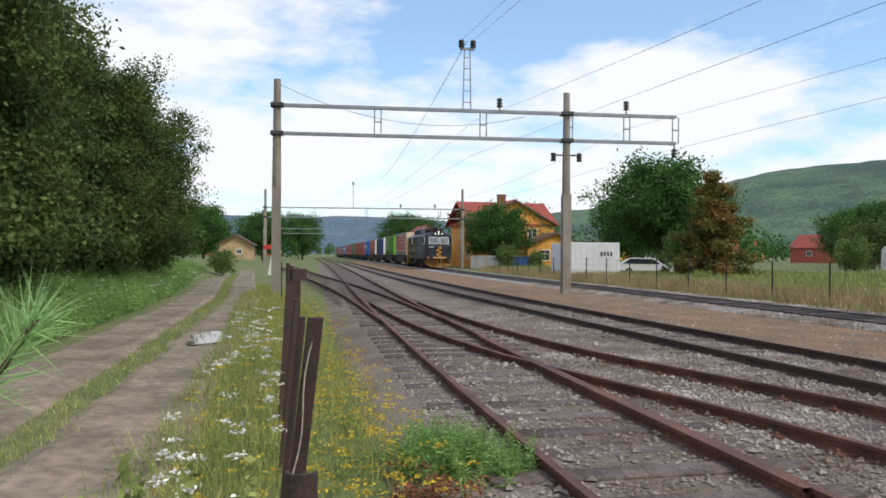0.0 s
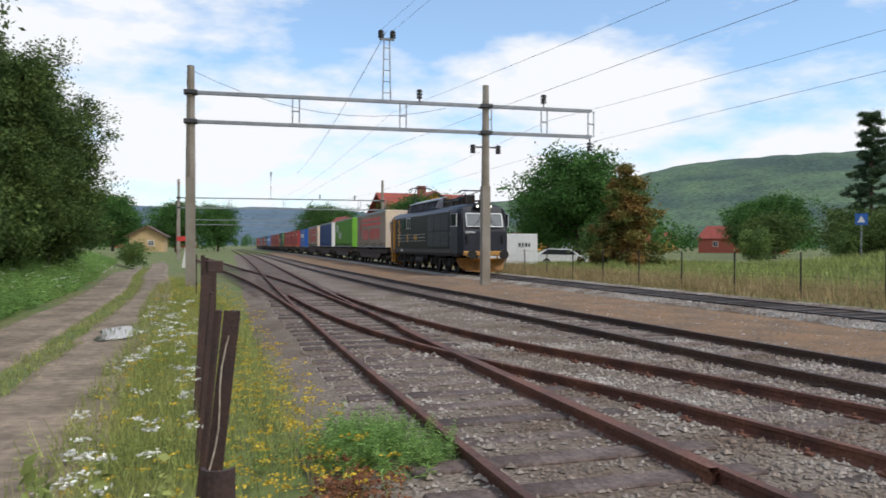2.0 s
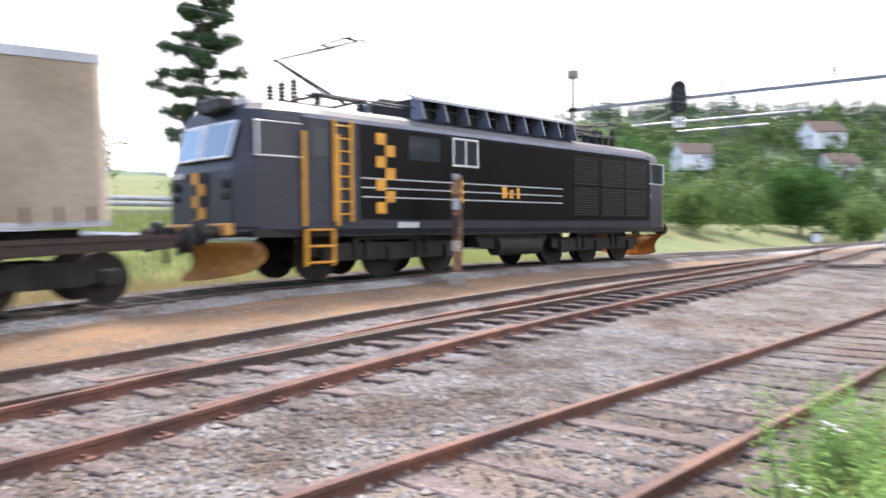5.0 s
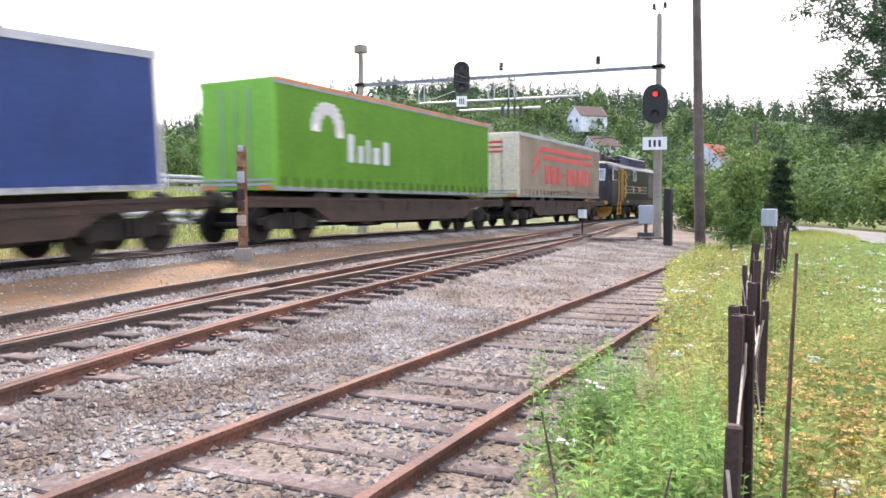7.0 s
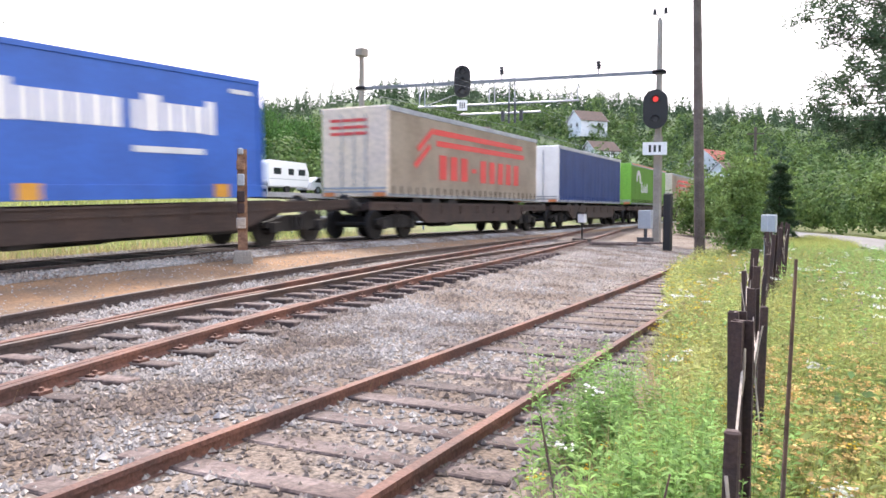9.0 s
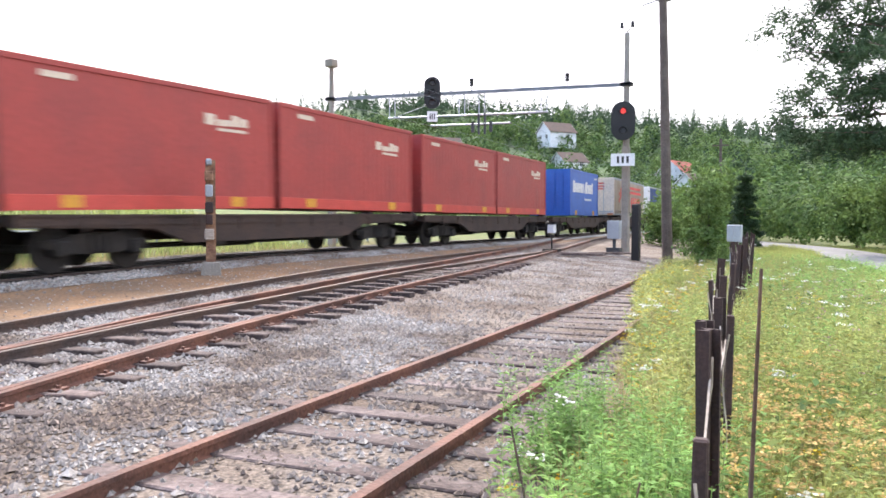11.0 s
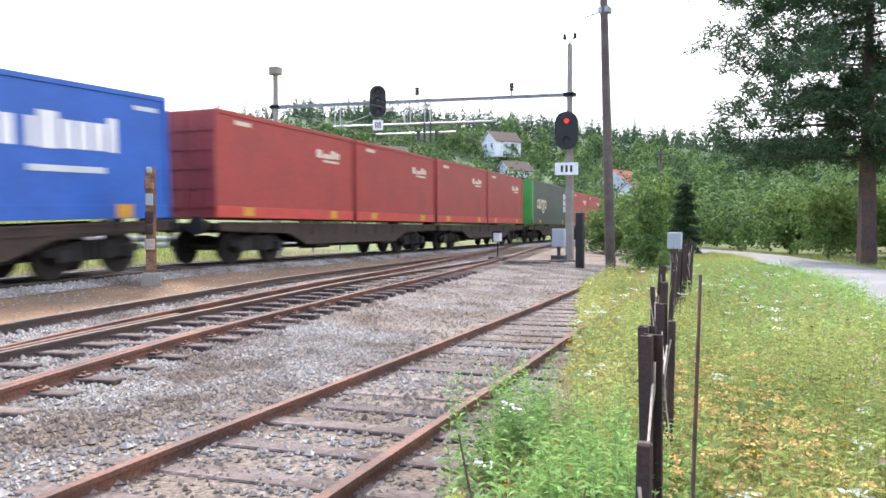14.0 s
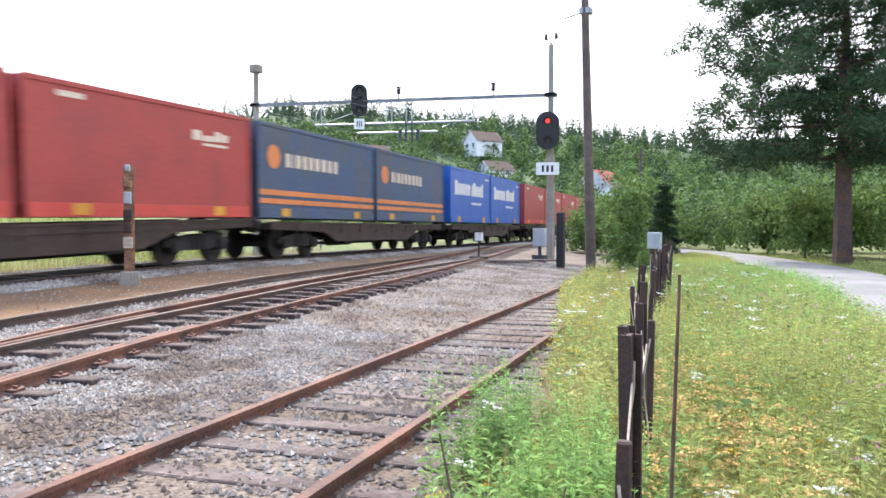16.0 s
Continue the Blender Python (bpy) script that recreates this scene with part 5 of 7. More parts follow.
def light_signal(loc, aim, lamps, lit, label, plate, h=1.75, w=1.08):
    """A signal head: an oval black board with hooded lamps, and a white plate below; local -y faces the viewer."""
    s = thing("signal", label, "signal", pose(*loc, 0, 0, aim))
    bm = bmesh.new()
    pts = []
    for k in range(24):
        a = k * math.pi / 12
        pts.append((w / 2 * math.cos(a), (h - w) / 2 * (1 if math.sin(a) >= 0 else -1) * (abs(math.sin(a)) > 1e-6) + w / 2 * math.sin(a)))
    prism(bm, pts, -0.04, 0.04, "y")
    part("board", bm, M["black"], s)
    for k in range(lamps):
        z = (h - w) / 2 + 0.1 - k * (h - w + 0.2) / max(1, lamps - 1)
        bm = bmesh.new()
        rod(bm, (0, -0.04, z), (0, -0.1, z), 0.115, seg=16)
        part("lens", bm, M["red_lamp"] if k == lit else M["steel_dark"], s, "glowing red lens" if k == lit else "dark unlit lens")
        bm = bmesh.new()
        for j in range(9):
            a = math.pi * j / 8
            rod(bm, (0.16 * math.cos(a), -0.04, z + 0.16 * math.sin(a)), (0.16 * math.cos(a), -0.32, z + 0.16 * math.sin(a)), 0.03, seg=4)
        part("hood", bm, M["black"], s)
    bm = bmesh.new()
    box(bm, (0, 0.15, -0.2), (0.35, 0.3, 1.0), bevel=0.03)
    part("housing", bm, M["steel_dark"], s)
    pw, ph, pz = plate
    bm = bmesh.new()
    box(bm, (0, -0.03, pz), (pw, 0.03, ph), bevel=0.004)
    pl = part("plate", bm, M["white"], s, "white sign plate")
    for k in range(3):
        bm = bmesh.new()
        box(bm, ((k - 1) * pw * 0.2, -0.05, pz), (pw * 0.1, 0.008, ph * 0.55))
        part("number_bar", bm, M["black"], pl)
    return s


light_signal((11.85, -33.72, 6.25), 199, 2, 0, "black oval light signal showing red on the gantry mast", (1.05, 0.56, -1.75))
light_signal((20.6, -31.35, 7.95), 213, 3, -1, "black three-lamp light signal hanging from the gantry", (0.5, 0.5, -1.15), 1.55, 0.8)

sc = thing("equipment_cabinet", "grey equipment cabinet on a post at the gantry foot", "cabinet", pose(11.7, -32.3, 0.3))
bm = bmesh.new()
box(bm, (0, 0, 1.05), (0.55, 0.35, 0.8), bevel=0.02)
part("body", bm, M["cabinet_grey"], sc)
bm = bmesh.new()
rod(bm, (0, 0, -0.1), (0, 0, 0.7), 0.08), box(bm, (0, 0, 0.12), (0.6, 0.4, 0.3))
part("foot", bm, M["steel_dark"], sc)
dw = thing("shunting_signal", "low black and white shunting signal beside the switch", "signal", pose(13.4, -29.5, 0.45))
bm = bmesh.new()
rod(bm, (0, 0, -0.1), (0, 0, 0.75), 0.035), box(bm, (0, 0, 0.05), (0.7, 0.35, 0.12))
part("post", bm, M["black"], dw)
bm = bmesh.new()
box(bm, (0, 0, 0.95), (0.3, 0.25, 0.36), bevel=0.02)
part("lantern", bm, M["white"], dw)
bm = bmesh.new()
box(bm, (0, 0, 1.16), (0.36, 0.3, 0.06)), box(bm, (0.17, 0, 0.95), (0.05, 0.28, 0.4))
part("hood", bm, M["black"], dw)
bp = thing("switch_board", "wooden boards and point rodding in the gravel", "boards", pose(12.6, -29.0, 0.35))
for x, y, a in ((0, 0, 15), (-1.0, 0.6, 5), (-1.5, -1.2, 30)):
    bm = bmesh.new()
    box(bm, (x, y, 0.06), (1.8, 0.3, 0.08), (0, 0, a))
    part("board", bm, M["sleeper"], bp)
bkp = thing("black_post", "thick black painted post beside the yard fence", "post", pose(9.9, -29.8, 0))
bm = bmesh.new()
box(bm, (0, 0, 1.15), (0.3, 0.3, 2.5), bevel=0.03)
part("post", bm, M["black"], bkp)

po = thing("relay_post", "rusty steel post on a concrete foot beside the main track", "post", pose(13.22, -11.36, 0.36, 0, 0, -131))
bm = bmesh.new()
prism(bm, [(-0.24, 0), (0.24, 0), (0.18, 0.44), (-0.18, 0.44)], -0.2, 0.2, "y")
bmesh.ops.bevel(bm, geom=bm.edges[:], offset=0.02, segments=1, affect="EDGES")
part("foot", bm, M["conc"], po, "cracked concrete foot")
bm = bmesh.new()
box(bm, (0, -0.02, 1.5), (0.2, 0.04, 2.3)), box(bm, (-0.09, 0.04, 1.5), (0.03, 0.14, 2.3)), box(bm, (0.09, 0.04, 1.5), (0.03, 0.14, 2.3))
part("channel", bm, M["rust_tan"], po)
for z, hh, w_, ma in ((1.04, 0.24, 0.2, "cord"), (1.36, 0.22, 0.15, "rust_post"), (1.62, 0.24, 0.17, "rust_post"), (1.98, 0.26, 0.16, "cabinet_grey"), (2.3, 0.22, 0.18, "rust_tan"), (2.6, 0.14, 0.12, "cabinet_grey")):
    bm = bmesh.new()
    box(bm, (-0.03, -0.1, z), (w_, 0.13, hh), bevel=0.02)
    rod(bm, (-0.03, -0.17, z), (-0.03, -0.2, z), 0.03, seg=6)
    part("fitting", bm, M[ma], po)

up = thing("utility_pole", "leaning dark wooden utility pole", "pole", pose(7.9, -27.3, 0))
bm = bmesh.new()
rod(bm, (0, 0, -0.3), (0.35, 0.1, 13.0), 0.19, 0.12, seg=12)
part("pole", bm, M["pole_wood"], up)
bm = bmesh.new()
rod(bm, (0.25, 0, 9.6), (1.1, -0.2, 9.5), 0.03), box(bm, (0.25, 0, 9.6), (0.4, 0.4, 0.2))
part("bracket", bm, M["galv"], up)
for x, y, h in ((13.5, -60, 8), (-8, 110, 7.5), (38, -90, 8)):
    u2 = thing("utility_pole", "slender far wooden pole", "pole", pose(x, y, float(ground_z(x, y))))
    bm = bmesh.new()
    rod(bm, (0, 0, -0.3), (0, 0, h), 0.14, 0.1, seg=8), box(bm, (0, 0, h - 0.5), (1.2, 0.1, 0.1))
    part("pole", bm, M["pole_wood"], u2)


def cable(name, pts, r, sag, label):
    bm = bmesh.new()
    for a, b in zip(pts, pts[1:]):
        a, b = Vector(a), Vector(b)
        n = 10
        tube(bm, [a.lerp(b, k / n) - Vector((0, 0, sag * 4 * (k / n) * (1 - k / n))) for k in range(n + 1)], r)
    c = part(name, bm, M["wire"])
    return tagged(c, label, "cable")


def over(q, y):
    return float(np.interp(-y, -q[:, 1], q[:, 0]))


YW = (250, 163, 89, 30.3, -31.5, -90)
cable("contact_wire", [(over(MAIN, y), y, 5.65) for y in YW], 0.006, 0.0, "thin contact wire over the main track")
cable("catenary_wire", [(over(MAIN, y), y, 7.0) for y in YW], 0.006, 0.55, "sagging catenary wire over the main track")
cable("contact_wire", [(over(LOOP, y), y, 5.65) for y in (163, 89, 30.3, -31.5)], 0.0055, 0.0, "thin contact wire over the loop track")
cable("catenary_wire", [(over(LOOP, y), y, 7.0) for y in (163, 89, 30.3, -31.5)], 0.0055, 0.55, "sagging catenary wire over the loop track")
cable("feeder_wire", [(5.51, 30.4, 10.3), (11.6, -34.1, 10.75)], 0.006, 0.5, "feeder wire running along the line")
cable("feeder_wire", [(5.99, 30.4, 10.3), (12.08, -34.1, 10.75)], 0.006, 0.5, "feeder wire running along the line")
cable("feeder_wire", [(5.75, 30.4, 10.3), (6.5, 89, 9.9)], 0.013, 0.6, "feeder wire running along the line")
cable("stay_wire", [(-1.75, 30.6, 8.3), (8.2, 30.4, 7.3)], 0.01, 0.9, "slack stay wire under the portal beam")

# ---- fence of old rails and posts beside the camera ----
fence = thing("post_fence", "row of rusty steel fence posts tied with old cord", "fence")
FENCE = [(-0.06, 2.55, 1.0, "pipe", 0), (-0.19, 4.6, 1.34, "angle", 6.5), (-0.26, 5.2, 1.3, "bar", 6), (-0.31, 6.0, 1.36, "bar", 5), (-0.37, 7.6, 1.42, "angle", 3),
         (-0.32, 9.5, 1.4, "angle", 1), (-0.42, 12.5, 1.42, "head", 0), (-0.62, 16, 1.45, "angle", 0), (-0.85, 20, 1.45, "angle", 0), (-1.3, 26, 1.4, "bar", 0),
         (-2.0, 36, 1.4, "angle", 0), (0.5, -1.95, 1.17, "bar", -1), (0.71, -3.04, 1.3, "angle", 0), (0.83, -3.55, 1.27, "angle", 1), (0.95, -4.4, 1.2, "bar", -1),
         (1.16, -5.2, 1.22, "angle", 0), (1.38, -6.0, 1.31, "angle", -2), (1.62, -7.0, 1.2, "bar", 1), (1.72, -7.8, 1.32, "bar", -5), (1.98, -8.45, 1.33, "angle", -4), (2.02, -9.3, 1.34, "bar", -3),
         (2.35, -11.2, 1.3, "bar", -2), (2.5, -12.2, 1.38, "angle", -3), (2.68, -13.2, 1.4, "angle", 3), (2.8, -14.0, 1.38, "bar", 2), (2.93, -14.9, 1.42, "angle", -2), (3.05, -15.8, 1.45, "bar", 2),
         (3.18, -16.7, 1.48, "angle", -3), (3.3, -17.6, 1.5, "bar", 3), (3.6, -19.2, 1.45, "bar", 4), (4.2, -22, 1.45, "bar", -3)]
for x, y, h, sort, lean in FENCE:
    bm = bmesh.new()
    zg = float(ground_z(x, y)) - 0.15
    if sort == "pipe":
        prism(bm, [(0.055 * math.cos(a), 0.055 * math.sin(a)) for a in np.linspace(math.pi, 2 * math.pi, 9)] +
              [(0.042 * math.cos(a), 0.042 * math.sin(a)) for a in np.linspace(2 * math.pi, math.pi, 9)], 0, h + 0.15, "z")
    elif sort == "bar":
        box(bm, (0, 0, (h + 0.15) / 2), (0.04, 0.035, h + 0.15), bevel=0.006)
    else:
        k = 0.095 if y > 0 else 0.08
        box(bm, (0, 0, (h + 0.15) / 2), (k, 0.012, h + 0.15)), box(bm, (0, 0.03, (h + 0.15) / 2), (0.014, 0.06, h + 0.15)), box(bm, (0, 0.06, (h + 0.15) / 2), (k * 0.6, 0.014, h + 0.15))
        if sort == "head":
            box(bm, (0.06, 0, h + 0.1), (0.24, 0.16, 0.18), bevel=0.01)
    for v in bm.verts:
        v.co.x += noise.noise(v.co * 6 + Vector((y, 0, 0))) * 0.004
    p_ = part("post", bm, M["rust_post"], fence)
    p_.matrix_basis = pose(x, y, zg, 0, lean, random.uniform(-25, 25))
    bm = bmesh.new()
    pts = [Vector((x + 0.018 * math.sin(k * 0.9 + y) + math.tan(radians(lean)) * k * h / 9, y - 0.05 * (1 if y > 0 else -1), zg + 0.35 + k * (h - 0.3) / 9)) for k in range(10)]
    tube(bm, pts, 0.005)
    if y < 5 and h > 0.9:
        part("cord", bm, M["cord"], fence, "frayed pale cord")
for (x, y, h, *_), (x2, y2, h2, *_) in list(zip(FENCE[11:], FENCE[12:]))[:18]:
    bm = bmesh.new()
    a, b = Vector((x, y, h * 0.8)), Vector((x2, y2, h2 * 0.85))
    pts = [a.lerp(b, k / 6) - Vector((0, 0, 0.12 * 4 * k / 6 * (1 - k / 6))) for k in range(7)]
    tube(bm, pts, 0.005)
    part("cord", bm, M["cord"], fence, "sagging pale cord")
for x, y in ((3.72, -18.3), (3.98, -18.9)):
    mb = thing("meter_box", "pale grey meter box on the post fence", "box", pose(x, y, 0))
    bm = bmesh.new()
    box(bm, (0, 0, 1.42), (0.19, 0.16, 0.4), bevel=0.02), box(bm, (0, 0, 0.6), (0.05, 0.05, 1.4))
    part("body", bm, M["cabinet_grey"], mb)

mesh_fence = thing("mesh_fence", "low dark wire mesh fence on steel posts along the line", "fence")
for y in np.arange(8, 72, 3.2):
    x = over(MAIN, y) + 4.3
    bm = bmesh.new()
    rod(bm, (x, y, -0.1), (x, y, 1.5), 0.03, seg=6)
    part("post", bm, M["black"], mesh_fence)
vv, ff = [], []
for y in np.arange(8, 71, 0.16):
    x = over(MAIN, y) + 4.3
    k = len(vv)
    vv += [(x, y, 0.02), (x, y + 0.007, 0.02), (x, y + 0.007, 1.42), (x, y, 1.42)]
    ff.append((k, k + 1, k + 2, k + 3))
for z in np.arange(0.05, 1.45, 0.34):
    for y in np.arange(8, 70, 3.2):
        xa, xb = over(MAIN, y) + 4.3, over(MAIN, y + 3.2) + 4.3
        k = len(vv)
        vv += [(xa, y, z), (xb, y + 3.2, z), (xb, y + 3.2, z + 0.006), (xa, y, z + 0.006)]
        ff.append((k, k + 1, k + 2, k + 3))
tagged(raw("mesh", vv, ff, M["black"], mesh_fence), kind="stuff")


# ---- buildings ----
def house(name, label, loc, turn, size, eave, ridge, wall, roof, windows=(), doors=(), chimneys=(), over_=0.45, door_mat=None):
    """A gabled house: origin at its middle on the ground, ridge along local y; windows are (face, along, height, width, tall)."""
    w, d = size
    ho = thing(name, label, "house", pose(*loc, 0, 0, turn))
    bm = bmesh.new()
    prism(bm, [(-w / 2, -1.0), (w / 2, -1.0), (w / 2, eave), (0, ridge), (-w / 2, eave)], -d / 2, d / 2, "y")
    wl_ = part("wall", bm, wall, ho)
    for s in (-1, 1):
        bm = bmesh.new()
        sl = math.atan2(ridge - eave, w / 2)
        e = Vector((s * (w / 2 + over_), eave - over_ * math.tan(sl)))
        prism(bm, [(e.x, e.y + 0.05), (0, ridge + 0.05), (0, ridge + 0.24), (e.x, e.y + 0.22)], -d / 2 - over_, d / 2 + over_, "y")
        part("roof", bm, roof, ho)
        for yy in (-d / 2 - over_ - 0.02, d / 2 + over_ + 0.02):
            bm = bmesh.new()
            prism(bm, [(e.x, e.y), (0, ridge - 0.02), (0, ridge + 0.22), (e.x, e.y + 0.2)], yy - 0.03, yy + 0.03, "y")
            part("bargeboard", bm, M["trim"] if wall is not M["house_white"] else M["house_white"], ho)
    for face, u, z, ww, hh in windows:
        bm = bmesh.new()
        g = bmesh.new()
        def at(a, b, t):
            return {"f": (a, -d / 2 - t, b), "b": (a, d / 2 + t, b), "l": (-w / 2 - t, a, b), "r": (w / 2 + t, a, b)}[face]
        flip = face in "lr"
        for a, b, c, e in ((0, hh / 2, ww + 0.16, 0.1), (0, -hh / 2, ww + 0.16, 0.1), (-ww / 2, 0, 0.1, hh), (ww / 2, 0, 0.1, hh), (0, 0, 0.06, hh), (0, hh * 0.15, ww, 0.05)):
            box(bm, at(u + a, z + b, 0.03), (0.08 if flip else c, c if flip else 0.08, e))
        fr = part("window", bm, M["white"], ho, "window in a white frame")
        box(g, at(u, z, 0.012), (0.02 if flip else ww, ww if flip else 0.02, hh))
        part("pane", g, M["window"], fr)
    for face, u, ww, hh in doors:
        bm = bmesh.new()
        box(bm, {"f": (u, -d / 2 - 0.03, hh / 2), "r": (w / 2 + 0.03, u, hh / 2), "l": (-w / 2 - 0.03, u, hh / 2)}[face], (ww, 0.08, hh) if face == "f" else (0.08, ww, hh), bevel=0.01)
        part("door", bm, door_mat or M["green_door"], ho, "painted wooden door")
    for x, y, h in chimneys:
        bm = bmesh.new()
        box(bm, (x, y, ridge + h / 2 - 0.4), (0.7, 0.7, h + 0.8)), box(bm, (x, y, ridge + h + 0.04), (0.85, 0.85, 0.12))
        part("chimney", bm, M["brick"], ho)
    return ho


st_h = house("station_house", "ochre wooden station house with a red tiled roof", (24.2, 102, 0), 8, (11.5, 9.0), 5.6, 8.6, M["plaster_yellow"], M["tile_red"],
             [("f", 2.6, 4.3, 1.2, 1.5), ("f", -2.4, 4.3, 1.2, 1.5), ("f", -2.4, 1.8, 1.2, 1.5), ("f", 2.4, 1.8, 1.3, 1.5), ("l", 0, 1.9, 1.1, 1.6), ("l", -2.6, 1.9, 1.1, 1.6), ("l", 0, 4.3, 1.1, 1.4)],
             [("f", 4.4, 1.0, 2.1)], [(-0.6, -1.0, 1.0), (0.6, 1.2, 1.2)])
bm = bmesh.new()
prism(bm, [(-6.2, 6.4), (6.2, 6.4), (6.0, 8.75), (-6.0, 8.75)], 0.5, 0.75, "y")
cross = bmesh.new()
for s in (-1, 1):
    prism(cross, [(s * 5.0, 5.4), (0, 8.5), (0, 8.75), (s * 5.0, 5.65)], -6.4, 6.4, "x")
bm.free()
rf = part("roof", cross, M["tile_red"], st_h, "red tiled cross roof")
rf.matrix_basis = pose(0, 0.4, 0)
house("station_annex", "low ochre lean-to with a shallow roof beside the station", (29.0, 97.5, 0), 8, (7.5, 6.0), 2.9, 4.3, M["plaster_yellow"], M["trim"],
      [("f", -1.4, 1.6, 1.4, 1.3)], [("f", 1.8, 1.3, 2.1)])
house("goods_house", "small ochre goods house with a red roof", (19.6, 150, 0), 5, (6.5, 9), 4.4, 7.0, M["plaster_yellow"], M["tile_red"], [("f", 0, 2.6, 1.2, 1.4), ("f", 0, 4.8, 0.8, 0.8)])
house("tan_shed", "small tan wooden shed beside the earth track", (-13.5, 128, 0), 0, (5.0, 6.0), 3.0, 4.4, M["tan"], M["tile_brown"], [("f", 0.6, 1.9, 0.8, 0.8)])
house("white_house", "white gabled house with a brown tiled roof above the road", (66, 40, 3.0), -8, (7.5, 9.5), 3.0, 6.6, M["house_white"], M["tile_brown"],
      [("f", 0, 4.4, 1.6, 1.2), ("f", -1.8, 1.6, 1.4, 1.2), ("f", 1.8, 1.6, 1.4, 1.2), ("l", 1.5, 1.6, 1.4, 1.2), ("l", -2.2, 1.6, 1.2, 1.2)], [], [(0, 1.5, 0.9)])
house("red_house", "dark red cottage beside the road", (62, 26, 3.2), -66, (6, 7), 2.8, 5.0, M["house_red"], M["house_red"], [("f", 0, 1.7, 1.4, 1.1)])
house("brick_house", "long brown-red house with a low roof behind a hedge", (78, 8.6, 6.5), 4, (8, 14), 2.7, 4.1, M["house_red"], M["tile_brown"], [("l", 0, 1.7, 1.6, 1.1)])
house("grey_house", "pale grey gabled house on the rising ground", (62, -34, 6.8), -62 - 60, (8.5, 9), 3.2, 5.8, M["house_grey"], M["tile_brown"], [("f", 0, 1.8, 1.6, 1.2), ("r", 0, 1.8, 1.6, 1.2)], [], [(1.2, 1.0, 0.9)])
for x, y, z, tn, wl2, rf2, s_ in ((112, -250, 28.5, 150, "house_white", "tile_brown", 1.0), (62, -225, 10, 170, "house_white", "tile_red", 1.15), (48, -190, 6, 160, "house_white", "tile_brown", 0.9),
                                  (92, -215, 16, 150, "house_white", "tile_brown", 0.8), (130, -205, 21, 150, "house_white", "tile_brown", 0.9)):
    house("far_house", "distant white house among the trees of the slope" if rf2 != "tile_red" else "distant white house with a red roof", (x, y, z), tn, (8 * s_, 11 * s_), 4.6 * s_, 8 * s_, M[wl2], M[rf2],
          [("f", -1.8, 3.0, 1.4, 1.4), ("f", 1.8, 3.0, 1.4, 1.4), ("r", 2, 3.0, 1.4, 1.4), ("l", 2, 3.0, 1.4, 1.4), ("b", 0, 3.0, 1.4, 1.4)])
rng = random.Random(4)
for i in range(26):
    a = radians(rng.uniform(-40, 8))
    d = rng.uniform(200, 620)
    x, y = math.sin(-a) * d, math.cos(a) * d
    if abs(x - over(MAIN, min(y, 400))) < 22 and y < 420:
        continue
    house("village_house", "distant village house among trees", (x, y, 0), rng.uniform(0, 90), (9, 11), 4.0, 7.2, M[rng.choice(("house_white", "house_red", "plaster_yellow", "house_white"))],
          M[rng.choice(("tile_red", "tile_brown"))], [("f", 0, 2.4, 1.5, 1.3), ("l", 0, 2.4, 1.5, 1.3), ("r", 0, 2.4, 1.5, 1.3)])

wc = thing("site_container", "white site office container with dark markings", "container", pose(20.6, 58.5, 0, 0, 0, -6))
bm = bmesh.new()
box(bm, (0, 0, 1.35), (4.0, 6.2, 2.5), bevel=0.03)
part("body", bm, M["house_white"], wc)
for x in np.arange(-1.8, 2.0, 0.45):
    bm = bmesh.new()
    box(bm, (x, -3.11, 1.35), (0.03, 0.03, 2.3))
    part("rib", bm, M["house_white"], wc)
bm = bmesh.new()
rod(bm, (-2.02, -1.6, 1.9), (-2.0, -1.6, 1.9), 0.28, seg=10), box(bm, (-2.01, -1.6, 1.35), (0.02, 0.35, 0.35))
part("mark", bm, M["black"], wc)
bm = bmesh.new()
for k in range(4):
    box(bm, (0.6 + k * 0.25, -3.12, 1.75), (0.15, 0.01, 0.3))
part("mark", bm, M["steel_dark"], wc)
bn = thing("waste_skip", "blue plastic waste bin before the station hedge", "bin", pose(23.3, 88, 0))
bm = bmesh.new()
prism(bm, [(-1.2, 0.1), (1.2, 0.1), (1.45, 1.35), (-1.45, 1.35)], -0.8, 0.8, "y"), box(bm, (0, 0, 1.4), (3.0, 1.8, 0.08))
part("body", bm, M["blue_plastic"], bn)
pfence = thing("board_fence", "grey board fence in front of the station", "fence")
for k in range(30):
    bm = bmesh.new()
    box(bm, (17.4 + k * 0.19, 88.5 + 0.1 * math.sin(k), 0.75), (0.16, 0.03, 1.5 + 0.05 * math.sin(k * 2.3)))
    part("board", bm, M["cabinet_grey"], pfence)


